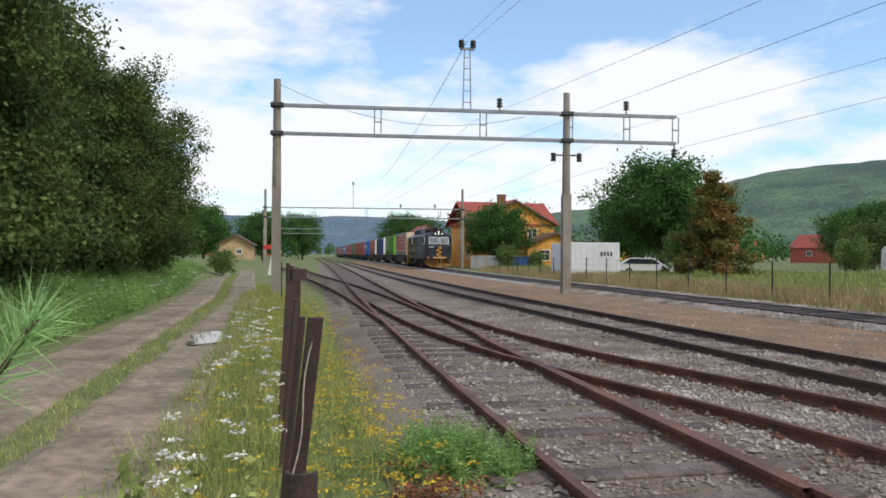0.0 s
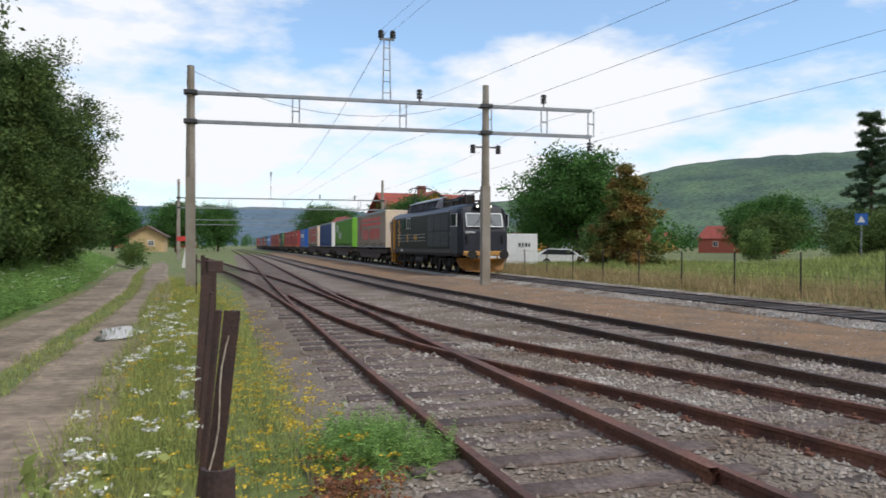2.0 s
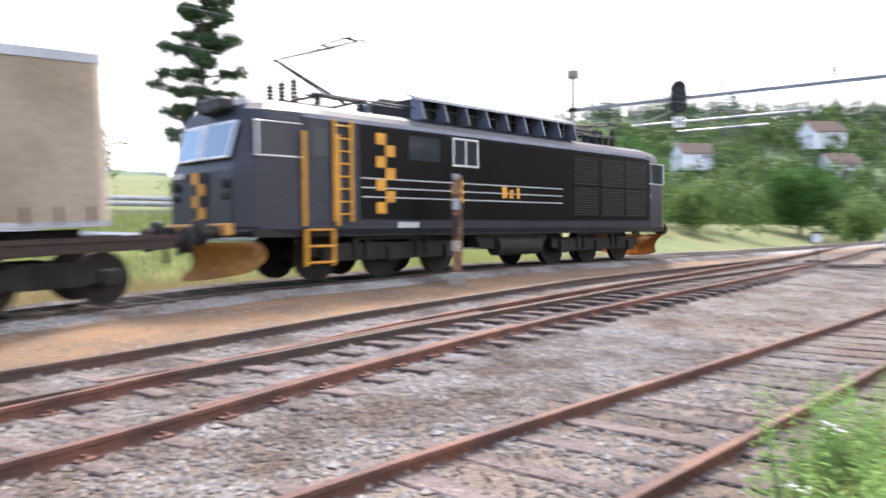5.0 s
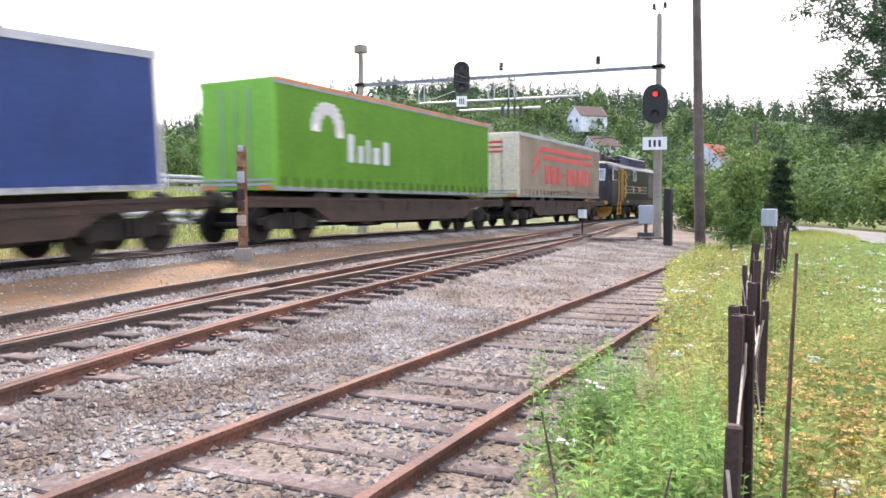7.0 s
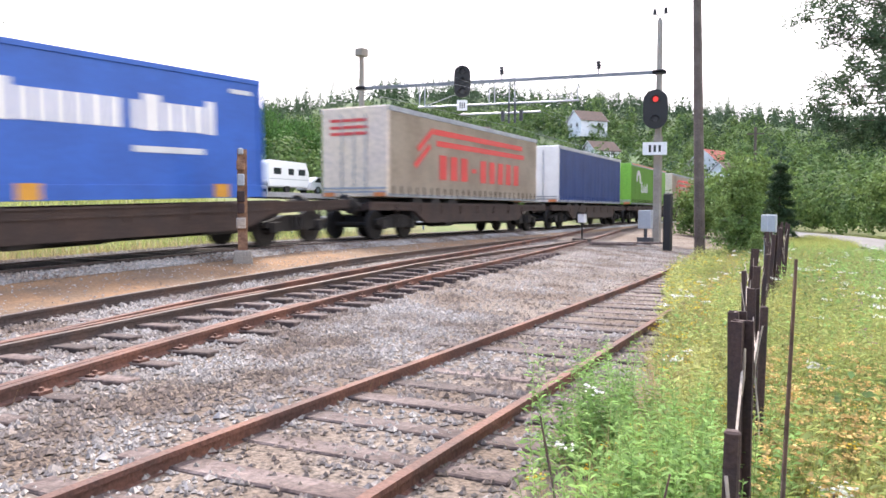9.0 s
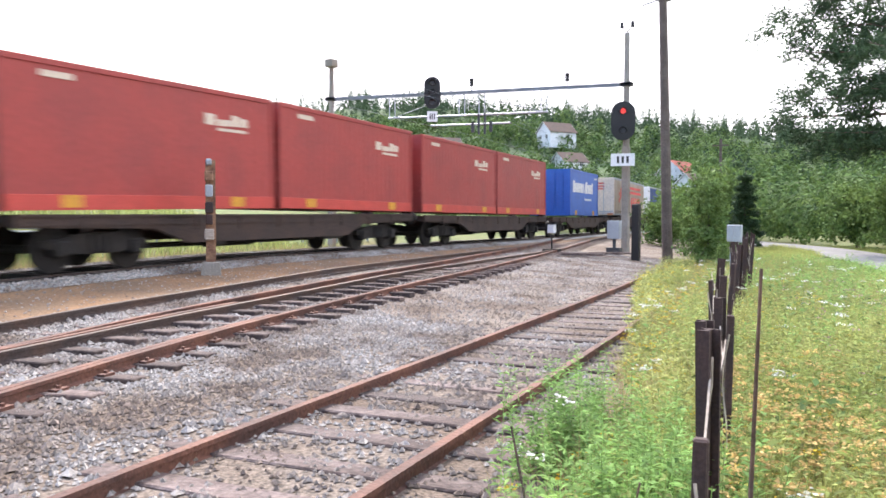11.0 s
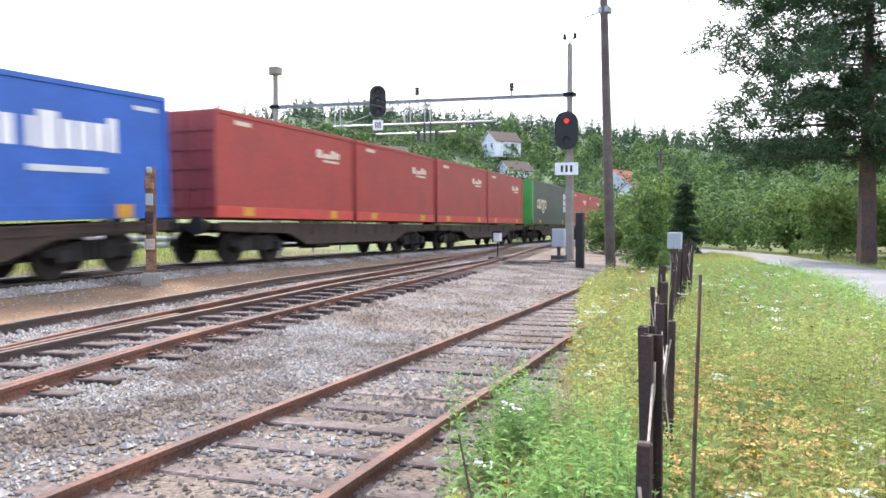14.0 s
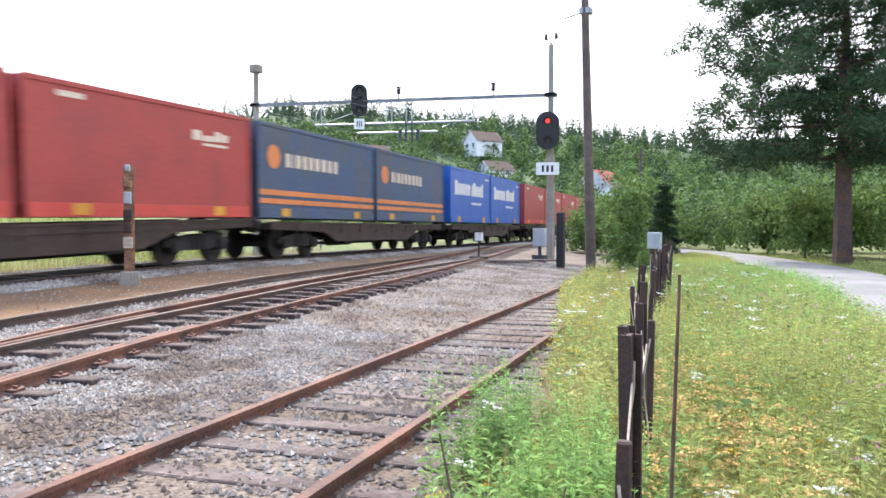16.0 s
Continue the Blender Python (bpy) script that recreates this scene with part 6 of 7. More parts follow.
def car(label, colour, m, van=False):
    c = thing("car", label, "car", m)
    bm = bmesh.new()
    L = 4.6
    prism(bm, [(-L / 2, 0.35), (L / 2, 0.35), (L / 2, 0.75), (L / 2 - 0.9, 0.92), (0.55, 1.42), (-1.3, 1.46), (-L / 2 + 0.1, 1.0)], -0.85, 0.85, "y")
    bmesh.ops.bevel(bm, geom=bm.edges[:], offset=0.06, segments=2, affect="EDGES")
    part("body", bm, colour, c)
    for sy in (-1, 1):
        bm = bmesh.new()
        prism(bm, [(-1.9, 0.98), (1.1, 0.95), (0.5, 1.36), (-1.3, 1.4)], sy * 0.845, sy * 0.87, "y")
        part("side_window", bm, M["window"], c)
        for x in (-1.4, 1.45):
            bm = bmesh.new()
            rod(bm, (x, sy * 0.66, 0.32), (x, sy * 0.88, 0.32), 0.32, seg=16)
            w_ = part("wheel", bm, M["rubber"], c)
            bm = bmesh.new()
            rod(bm, (x, sy * 0.88, 0.32), (x, sy * 0.89, 0.32), 0.19, seg=12)
            part("rim", bm, M["galv"], w_)
    bm = bmesh.new()
    box(bm, (0.98, 0, 1.17), (0.75, 1.4, 0.02), (0, 39, 0))
    part("windscreen", bm, M["window"], c)
    for sy in (-0.6, 0.6):
        bm = bmesh.new()
        box(bm, (L / 2 - 0.02, sy, 0.72), (0.08, 0.3, 0.12), bevel=0.02)
        part("headlight", bm, M["white"], c)
    return c


tow_car = car("white estate car towing a caravan", M["car_white"], pose(0, 0, 0))
caravan = thing("caravan", "white touring caravan with dark windows behind a car", "caravan")
bm = bmesh.new()
prism(bm, [(-2.5, 0.45), (2.4, 0.45), (2.65, 0.9), (2.6, 1.7), (2.2, 2.45), (-2.3, 2.5), (-2.6, 2.2), (-2.65, 0.8)], -1.1, 1.1, "y")
bmesh.ops.bevel(bm, geom=bm.edges[:], offset=0.07, segments=2, affect="EDGES")
part("body", bm, M["car_white"], caravan)
for sy in (-1, 1):
    for x, w in ((-1.5, 0.9), (0.2, 0.7), (1.6, 0.9)):
        bm = bmesh.new()
        box(bm, (x, sy * 1.105, 1.65), (w, 0.02, 0.5), bevel=0.008)
        part("window", bm, M["window"], caravan)
    bm = bmesh.new()
    rod(bm, (-0.2, sy * 0.85, 0.33), (-0.2, sy * 1.06, 0.33), 0.33, seg=16)
    part("wheel", bm, M["rubber"], caravan)
    bm = bmesh.new()
    box(bm, (0, sy * 1.11, 1.05), (5.0, 0.012, 0.06))
    part("stripe", bm, M["cabinet_grey"], caravan)
bm = bmesh.new()
rod(bm, (2.5, 0, 0.5), (3.7, 0, 0.45), 0.05)
part("drawbar", bm, M["steel_dark"], caravan)
car("white car parked behind the site container", M["car_white"], pose(26.5, 60, 0, 0, 0, -20))

# the upper road with its crash barriers
UPROAD, _ = spline([(52, 90), (50, 50), (49, 25), (47, 5), (45, -12), (46, -35), (50, -60)], 1.0)
up_z = [(x, y, float(ground_z(x, y))) for x, y in UPROAD]
rd = ribbon("road", UPROAD, [(3.4, -0.3), (3.2, 0.1), (-3.2, 0.1), (-3.4, -0.3)], M["asphalt"])
for v in rd.data.vertices:
    v.co.z += 3.0 * float(smooth(60, 25, v.co.y))
tagged(rd, "raised asphalt road behind crash barriers", "road", kind="structure")
for off, z0, label in ((3.3, 3.0, "galvanised crash barrier along the raised road"), (16.5, 1.15, "lower galvanised crash barrier on the bank")):
    q = UPROAD[(UPROAD[:, 1] < 15) & (UPROAD[:, 1] > -40)] + sides(UPROAD)[(UPROAD[:, 1] < 15) & (UPROAD[:, 1] > -40)] * off
    gr_ = thing("crash_barrier", label, "barrier")
    zl = [(z0 if off < 5 else float(ground_z(x, y))) for x, y in q]
    k0 = np.mean(zl)
    for dz in (0.42, 0.72):
        rb = ribbon("rail", q, [(-0.02, dz - 0.13), (0.05, dz - 0.05), (0.05, dz + 0.05), (-0.02, dz + 0.13)], M["galv"], gr_)
        for v in rb.data.vertices:
            v.co.z += k0 if off < 5 else float(ground_z(v.co.x, v.co.y))
    for x, y in q[::3]:
        bm = bmesh.new()
        zz = k0 if off < 5 else float(ground_z(x, y))
        box(bm, (x, y, zz + 0.3), (0.1, 0.1, 1.1))
        part("post", bm, M["galv"], gr_)
sgn = thing("road_sign", "blue square pedestrian crossing sign on a post", "sign", pose(48, 50.5, 1.2, 0, 0, -45))
bm = bmesh.new()
rod(bm, (0, 0, -1), (0, 0, 3.0), 0.04)
part("post", bm, M["galv"], sgn)
bm = bmesh.new()
box(bm, (0, -0.03, 2.7), (0.9, 0.03, 0.9), bevel=0.01)
part("panel", bm, M["sign_blue"], sgn)
bm = bmesh.new()
prism(bm, [(-0.28, 2.45), (0.28, 2.45), (0, 2.98)], -0.055, -0.047, "y")
part("triangle", bm, M["white"], sgn)
ub = thing("crossing_sign", "white leaning board with a red head beside the track", "sign", pose(-3.9, 60, 0, 0, 10, 0))
bm = bmesh.new()
box(bm, (0, 0, 0.9), (0.3, 0.06, 1.9), bevel=0.01)
part("board", bm, M["white"], ub)
bm = bmesh.new()
box(bm, (-0.35, 0, 2.1), (1.0, 0.06, 0.35), (0, -15, 0))
part("head", bm, M["red_text"], ub)


# ---- trees and plants ----
def leaves(centres, spread, per, size, r, flat=0.0, slim=0.6):
    """Loose leaf quads round the centres, as an array of corners."""
    n = len(centres) * per
    c = np.repeat(centres, per, axis=0) + r.normal(0, 1, (n, 3)) * np.repeat(spread, per)[:, None] * np.array([1, 1, 0.8])
    u = r.normal(0, 1, (n, 3))
    u[:, 2] *= 1 - flat
    u /= np.linalg.norm(u, axis=1)[:, None]
    w = r.normal(0, 1, (n, 3))
    w -= u * (w * u).sum(1)[:, None]
    w /= np.linalg.norm(w, axis=1)[:, None]
    s = r.uniform(0.6, 1.3, (n, 1)) * size
    u, w = u * s, w * s * slim
    return np.stack([c - u, c - w * 0.9 + u * 0.1, c + u, c + w * 0.9 + u * 0.1], 1).reshape(-1, 3)


def tree(name, label, h, width, leaf, bark, seed, sort="broad", clumps=260, per=44, size=0.16, trunk=0.18, slim=0.6):
    r = np.random.RandomState(seed)
    tr = thing(name, label, "tree")
    bm = bmesh.new()
    bend = r.normal(0, 0.02 * h, 2)
    pts = [Vector((bend[0] * (k / 6) ** 2, bend[1] * (k / 6) ** 2, h * 0.93 * k / 6 - (0.3 if k == 0 else 0))) for k in range(7)]
    for k in range(6):
        rod(bm, pts[k], pts[k + 1], trunk * (1 - k / 7), trunk * (1 - (k + 1) / 7), seg=8)
    cen, spr = [], []
    nl = 26 if sort != "pine" else 62 if width > 12.9 else 48
    for i in range(nl):
        t_ = (0.04 if name == "birch_tree" else 0.3 if width > 12.9 else 0.18 if sort == "broad" else 0.14 if sort == "spruce" else 0.24) + 0.8 * (i + r.rand()) / nl * (0.98 if sort == "broad" else 1)
        t_ = min(t_, 0.97)
        base = Vector(np.array([np.interp(t_ * 6, range(7), [p[j] for p in pts]) for j in range(3)]))
        if sort == "spruce":
            reach = width / 2 * (1.02 - t_) ** 0.9 + 0.15
            rise = -0.15
        elif sort == "pine":
            reach = width / 2 * (1.2 - 0.95 * t_) * r.uniform(0.6, 1.1)
            rise = 0.12
            if width > 12.9:
                reach = width / 2 * (0.62 + 0.5 * math.sin(math.pi * min(1, (t_ - 0.12) / 0.95))) * r.uniform(0.75, 1.1)
                rise = -0.02
        else:
            reach = width / 2 * (0.35 + 0.65 * math.sin(math.pi * min(1, 0.12 + t_ * 0.86)) ** 0.7) * r.uniform(0.7, 1.1)
            rise = 0.45
        a = i * 2.4 + r.uniform(-0.4, 0.4)
        tip = base + Vector((math.cos(a) * reach, math.sin(a) * reach, rise * reach + r.uniform(-0.3, 0.3)))
        rod(bm, base, tip, trunk * 0.32 * (1.1 - t_), 0.012, seg=5)
        m = max(2, clumps // nl)
        for k in range(m):
            u = 0.25 + 0.8 * (k + r.rand()) / m
            q = np.array(base.lerp(tip, u)) + r.normal(0, (0.16 if sort == "broad" else 0.085) * reach + 0.1, 3) * np.array([1, 1, 0.75 if sort == "broad" else 0.4])
            if sort == "spruce":
                q[2] -= 0.12 * u * reach
            cen.append(q)
            spr.append((0.1 + 0.055 * width * r.uniform(0.4, 1.0)) * (1.0 if sort == "broad" else 0.46 if sort == "pine" else 0.62))
    part("trunk", bm, bark, tr)
    raw_np("crown", leaves(np.array(cen), np.array(spr), per, size, r, 0.3 if sort != "broad" else 0, slim), 4, leaf, tr)
    return tr


def plant_copies(src, places, group=""):
    for x, y, s, rz in places:
        c = copy_thing(src, pose(x, y, float(ground_z(x, y)) - 0.05, 0, 0, rz))
        c.scale = (s, s, s * rng.uniform(0.92, 1.08))
        if group:
            tagged(c, group=group)


rng = random.Random(11)
birch = tree("birch_tree", "tall leafy birch in a dense dark green stand", 11.5, 6.2, M["leaf_birch"], M["bark"], 3, clumps=600, per=90, size=0.085, trunk=0.16)
birch.matrix_basis = pose(-9.6, 21, 0.9)
birch2 = tree("birch_tree", "tall leafy birch in a dense dark green stand", 12.5, 5.6, M["leaf_birch"], M["bark"], 8, clumps=600, per=90, size=0.085, trunk=0.16)
birch2.matrix_basis = pose(-11.0, 27, 0.9)
plant_copies(birch, [(-10.2, 14.5, 0.95, 40), (-8.7, 40, 0.84, 75), (-8.9, 34.5, 0.8, 160), (-9.4, 45, 0.66, 220), (-9.8, 33, 0.85, 100), (-10.9, 38, 0.92, 30), (-12.9, 42, 0.95, 200), (-14, 18, 1.1, 300), (-17.5, 55, 0.95, 10), (-15, 38, 1.1, 60)], "birch stand")
plant_copies(birch2, [(-12.3, 10, 0.9, 90), (-9.9, 26.5, 0.8, 150), (-12.5, 34, 1.0, 230), (-15.4, 47, 0.9, 20), (-15, 25, 1.1, 130), (-16, 9, 1.0, 0)], "birch stand")
under = tree("shrub", "dense green shrub under the birches", 3.0, 4.2, M["leaf_birch"], M["bark"], 15, clumps=200, per=36, size=0.1, trunk=0.05)
under.matrix_basis = pose(-8.8, 18, 0.5)
plant_copies(under, [(-8.6, 12, 0.9, 40), (-8.9, 24, 0.9, 80), (-9.2, 30, 1.0, 10), (-9.8, 37, 1.0, 70), (-12.6, 43, 1.0, 0), (-15, 50, 0.9, 30), (-8.9, 8.5, 0.9, 0), (53.8, 57, 1.3, 20), (55.6, 55.2, 1.5, 80), (57.6, 53.4, 1.4, 130), (59.6, 51.2, 1.5, 200), (61.2, 49.4, 1.3, 40), (56.5, 60, 1.6, 0), (51.5, 66, 1.4, 90)], "shrubs")
oak = tree("broadleaf_tree", "broad round dark green tree by the station yard", 9.8, 12.0, M["leaf_oak"], M["bark"], 21, clumps=560, per=56, size=0.17, trunk=0.32)
oak.matrix_basis = pose(33, 71, 0)
plant_copies(oak, [(21.0, 92, 0.7, 60), (17.5, 165, 0.9, 10), (42, 100, 0.9, 80), (31, 118, 0.85, 30), (-22, 150, 0.95, 30), (-13, 175, 1.0, 90), (-26, 120, 0.8, 0), (-31, 180, 1.0, 0),
                   (60, 130, 0.9, 50), (75, 95, 0.8, 50), (90, 120, 0.9, 50), (100, 80, 0.8, 0), (57.4, 23.3, 0.78, 70), (66, 13, 0.75, 140), (72, 20, 0.8, 20), (70, 48, 0.6, 0), (62, -6, 0.8, 50), (66, -14, 0.8, 90),
                   (58, -50, 0.75, 20), (52, -66, 0.8, 40), (66, -62, 0.9, 0), (40, -84, 0.7, 0), (-38, 130, 1.0, 0), (-19, 100, 0.7, 0), (-5, 205, 1.0, 0), (24, 190, 1.0, 0)], "yard trees")
rust_tree = tree("rusting_tree", "half green, half browned tree beside the fence", 8.2, 6.6, M["leaf_rust"], M["bark"], 31, "spruce", 420, 64, 0.12, 0.15, 0.5)
rust_tree.matrix_basis = pose(27.4, 50.5, 0)
bush = tree("bush", "light green leafy bush", 3.2, 3.0, M["leaf_bush"], M["bark"], 41, clumps=180, per=30, size=0.105, trunk=0.06)
bush.matrix_basis = pose(26.2, 52.5, 0)
plant_copies(bush, [(-6.9, 56, 0.6, 0), (21, 86, 0.8, 0), (24, 84, 0.6, 0), (56, 44, 0.8, 0), (52, 56, 1.0, 0), (47, 62, 1.0, 40),
                    (1.5, -47, 1.1, 20), (0, -52, 1.2, 60), (4, -55, 1.3, 0), (-4, -50, 1.5, 0), (10.5, -42, 0.8, 0), (-5.5, -36, 1.0, 40), (-7, -42, 1.2, 0), (53, -27, 1.1, 0), (50, -20, 1.0, 50), (38, -60, 1.2, 0), (42, -52, 1.1, 50), (30, -75, 1.2, 9),
                    (13, -44, 0.9, 0), (12, -52, 1.5, 30), (16, -58, 1.3, 0), (53, -33, 1.0, 0), (36, -46, 0.9, 0)], "bushes")
sapling = tree("young_tree", "light green young leafy tree beside the pole", 3.3, 1.45, M["leaf_bush"], M["bark"], 43, "spruce", 260, 34, 0.055, 0.05)
sapling.matrix_basis = pose(6.2, -26.0, 0)
plant_copies(sapling, [(6.9, -29.5, 0.7, 50), (8.6, -36, 0.9, 10), (5.2, -23.5, 0.35, 0)], "saplings")
hedge = tree("red_hedge", "dark red-leaved hedge bush", 3.4, 5.0, M["leaf_red"], M["bark"], 45, clumps=240, per=46, size=0.11, trunk=0.08)
hedge.matrix_basis = pose(52, 9, 2.2)
plant_copies(hedge, [(52, 0.8, 1.4, 60), (51, -2.6, 1.35, 0), (52, 13, 0.6, 0)], "hedge")
pine = tree("pine_tree", "tall dark pine with layered flat branches", 18, 7.2, M["needle"], M["bark_pine"], 51, "pine", 620, 80, 0.17, 0.3, 0.2)
pine.matrix_basis = pose(42, -17.3, 2.2)
plant_copies(pine, [(63, 65, 0.95, 70), (66, 27.5, 0.72, 200)], "pines")
pine_r = tree("pine_tree", "large spreading dark pine beside the lane", 17, 13.0, M["needle"], M["bark_pine"], 57, "pine", 1250, 90, 0.16, 0.46, 0.24)
pine_r.matrix_basis = pose(-0.3, -41.5, 0.3)
plant_copies(pine_r, [(-9, -47, 0.95, 120)], "pines")
spruce = tree("spruce_tree", "slim dark green spruce", 9.0, 3.8, M["needle"], M["bark"], 61, "spruce", 360, 70, 0.15, 0.14, 0.25)
spruce.matrix_basis = pose(59, 47, 2.6)
plant_copies(spruce, [(9.0, -46, 0.6, 0), (57, 55, 0.7, 0)], "spruces")


def forest(name, label, places, leaf, seed, coarse, k=110):
    """A far wood: for each place a ragged crown of k leaf patches lying round its outside; coarse is a patch's share of the height."""
    r = np.random.RandomState(seed)
    out = []
    for x, y, z, h, conifer in places:
        u = r.rand(k)
        a = r.uniform(0, 6.28, k)
        if conifer:
            rad = ((1 - u) * 0.17 + 0.012) * h * r.uniform(0.55, 1.15, k)
            c = np.c_[x + rad * np.cos(a), y + rad * np.sin(a), z + h * (0.04 + 0.96 * u)]
            nrm = np.c_[np.cos(a), np.sin(a), np.full(k, 0.7)]
            size = coarse * h * (1.15 - u) * 0.8
        else:
            v = r.uniform(-0.85, 1, k)
            w = np.sqrt(1 - v * v)
            lump = 0.8 + 0.25 * np.sin(3 * a + x) * np.cos(4 * v + y) + r.normal(0, 0.07, k)
            nrm = np.c_[w * np.cos(a), w * np.sin(a), v]
            c = np.array([x, y, z + 0.5 * h]) + nrm * lump[:, None] * np.array([0.4, 0.4, 0.52]) * h
            nrm = nrm + np.array([0, 0, 0.4])
            size = np.full(k, coarse * h)
        nrm = nrm + r.normal(0, 0.4, (k, 3))
        nrm /= np.linalg.norm(nrm, axis=1)[:, None]
        p = np.cross(nrm, r.normal(0, 1, (k, 3)))
        p /= np.linalg.norm(p, axis=1)[:, None]
        q = np.cross(nrm, p)
        s = (size * r.uniform(0.6, 1.3, k))[:, None]
        p, q = p * s, q * s * 0.7
        out.append(np.stack([c - p, c - q, c + p, c + q], 1).reshape(-1, 3))
    return tagged(raw_np(name, np.concatenate(out), 4, leaf), label, "forest", kind="stuff")


# ---- hills ----
def hill(name, label, a0, a1, d0, d1, profile, material, seed, depth=20):
    """A ridge from azimuth a0 to a1 (degrees clockwise from ahead), rising from distance d0 to its crest at d1."""
    na = 120
    vv, tops = [], []
    for i in range(na + 1):
        a = radians(a0 + (a1 - a0) * i / na)
        top = float(np.interp(math.degrees(a), [p[0] for p in profile], [p[1] for p in profile]))
        for j in range(depth + 1):
            u = j / depth
            d = d0 + (d1 - d0) * u
            x, y = math.sin(a) * d, math.cos(a) * d
            z = -2 + top * (u * u * (3 - 2 * u)) * (1 + 0.06 * noise.noise(Vector((x, y, seed)) / (d1 * 0.08)) + 0.03 * noise.noise(Vector((x, y, seed)) / (d1 * 0.02)))
            vv.append((x, y, z))
        x, y = math.sin(a) * d1 * 1.3, math.cos(a) * d1 * 1.3
        vv.append((x, y, -20))
    k = depth + 2
    ob = raw(name, vv, [(i * k + j, i * k + j + 1, (i + 1) * k + j + 1, (i + 1) * k + j) for i in range(na) for j in range(k - 1)], material, smooth=True)
    return tagged(ob, label, "hill", kind="structure"), vv, k


hill("far_hill", "long ridge across the valley, tinted blue for distance haze", -60, 40, 2400, 4000, [(-60, 120), (-30, 200), (-8, 185), (5, 190), (14, 150), (25, 200), (40, 200)], M["hill_blue"], 3)
hill("valley_hill", "green wooded hill above the village", 12, 110, 1300, 2600, [(12, 60), (16, 130), (21, 160), (25, 175), (29, 235), (33, 262), (36, 272), (45, 285), (60, 240), (75, 245), (90, 230), (110, 200)], M["hill_far"], 9)
_, hv, hk = hill("south_hill", "wooded hillside above the line", 108, 215, 130, 420, [(108, 22), (118, 24), (128, 42), (140, 62), (150, 61), (160, 54), (172, 42), (185, 36), (200, 30), (215, 26)], M["hill_near"], 15)
rr = np.random.RandomState(77)
pl_c, pl_b = [], []
for i in range(3600):
    a = rr.uniform(110, 200)
    u = rr.rand() ** 0.8
    col = (a - 108) / (215 - 108) * 120
    row = u * 20
    k0 = int(col) * hk + int(row)
    x, y, z = hv[min(k0, len(hv) - 1)]
    x, y = x + rr.normal(0, 5), y + rr.normal(0, 5)
    if u > 0.66 or rr.rand() < 0.14:
        pl_c.append((x, y, z - 1, rr.uniform(9, 15), True))
    else:
        pl_b.append((x, y, z - 1, rr.uniform(5.5, 9), False))
forest("conifer_wood", "dark conifer wood along the crest of the slope", pl_c, M["needle"], 5, 0.06)
forest("leafy_wood", "light green broadleaf wood on the slope", pl_b, M["leaf_slope"], 6, 0.06, 190)
near_b = [(x, y, float(ground_z(x, y)), rr.uniform(3.5, 6.5), False) for x, y in
          [(rr.uniform(-30, 22), rr.uniform(-120, -56)) for _ in range(150)] + [(rr.uniform(34, 90), rr.uniform(-120, -40)) for _ in range(130)] + [(rr.uniform(-16, 4.5), rr.uniform(-68, -54)) for _ in range(30)] if x < over(MAIN, max(y, -200)) - 8 or x > over(MAIN, max(y, -200)) + 9]
forest("leafy_wood", "thicket of young green trees behind the yard", near_b, M["leaf_slope"], 7, 0.035, 520)
vil = []
for i in range(900):
    a, d = radians(rr.uniform(-35, 62)), rr.uniform(170, 900)
    x, y = math.sin(a) * d, math.cos(a) * d
    if abs(x - over(MAIN, min(y, 419))) > 16 or y > 425:
        vil.append((x, y, 0, rr.uniform(5, 11), rr.rand() < 0.25))
forest("valley_wood", "woods and gardens across the valley floor", vil, M["leaf_oak"], 8, 0.05, 230)


# ---- grass and flowers ----
def blades(n, area, hmin, hmax, width, seed, lean=0.35):
    """Grass blades as slim triangles; area(r, n) gives their feet."""
    r = np.random.RandomState(seed)
    f = area(r, n)
    n = len(f)
    z = ground_z(f[:, 0], f[:, 1])
    h = r.uniform(hmin, hmax, n)
    a = r.uniform(0, 6.28, n)
    w = width * r.uniform(0.6, 1.4, n)
    b = np.c_[f, z]
    tip = b + np.c_[r.normal(0, lean, n) * h, r.normal(0, lean, n) * h, h]
    s = np.c_[np.cos(a) * w, np.sin(a) * w, np.zeros(n)]
    return np.stack([b - s, b + s, tip], 1).reshape(-1, 3)


def strip(y0, y1, lo, hi, line, keep=None):
    """Feet scattered along a line's side, from lo to hi metres beside it."""
    def f(r, n):
        y = r.uniform(y0, y1, n)
        x = np.interp(-y, -line[:, 1], line[:, 0]) + r.uniform(lo, hi, n)
        p = np.c_[x, y]
        d = np.hypot(p[:, 0], p[:, 1])
        p = p[d > 1.1]
        p = p[(p[:, 1] > -6) | (p[:, 0] > np.interp(-p[:, 1], -ROADR[:, 1], ROADR[:, 0]) + 1.65)]  # clear of the lane
        return p if keep is None else p[keep(p, r)]
    return f


def patchy(scale, cut):
    return lambda p, r: np.array([noise.noise(Vector((a * scale, b * scale, 3.3))) for a, b in p]) + r.normal(0, 0.12, len(p)) > cut


FL = np.array([(-2.6, 60), (-1.75, 30), (-0.6, 16), (-0.2, 7), (-0.05, 3), (0.15, 0), (0.55, -2.3), (1.6, -7), (2.6, -11.5), (4.6, -22), (7.5, -32)], float)


def grass(name, label, arr, material):
    return tagged(raw_np(name, arr, 3, material), label, "grass", kind="stuff")


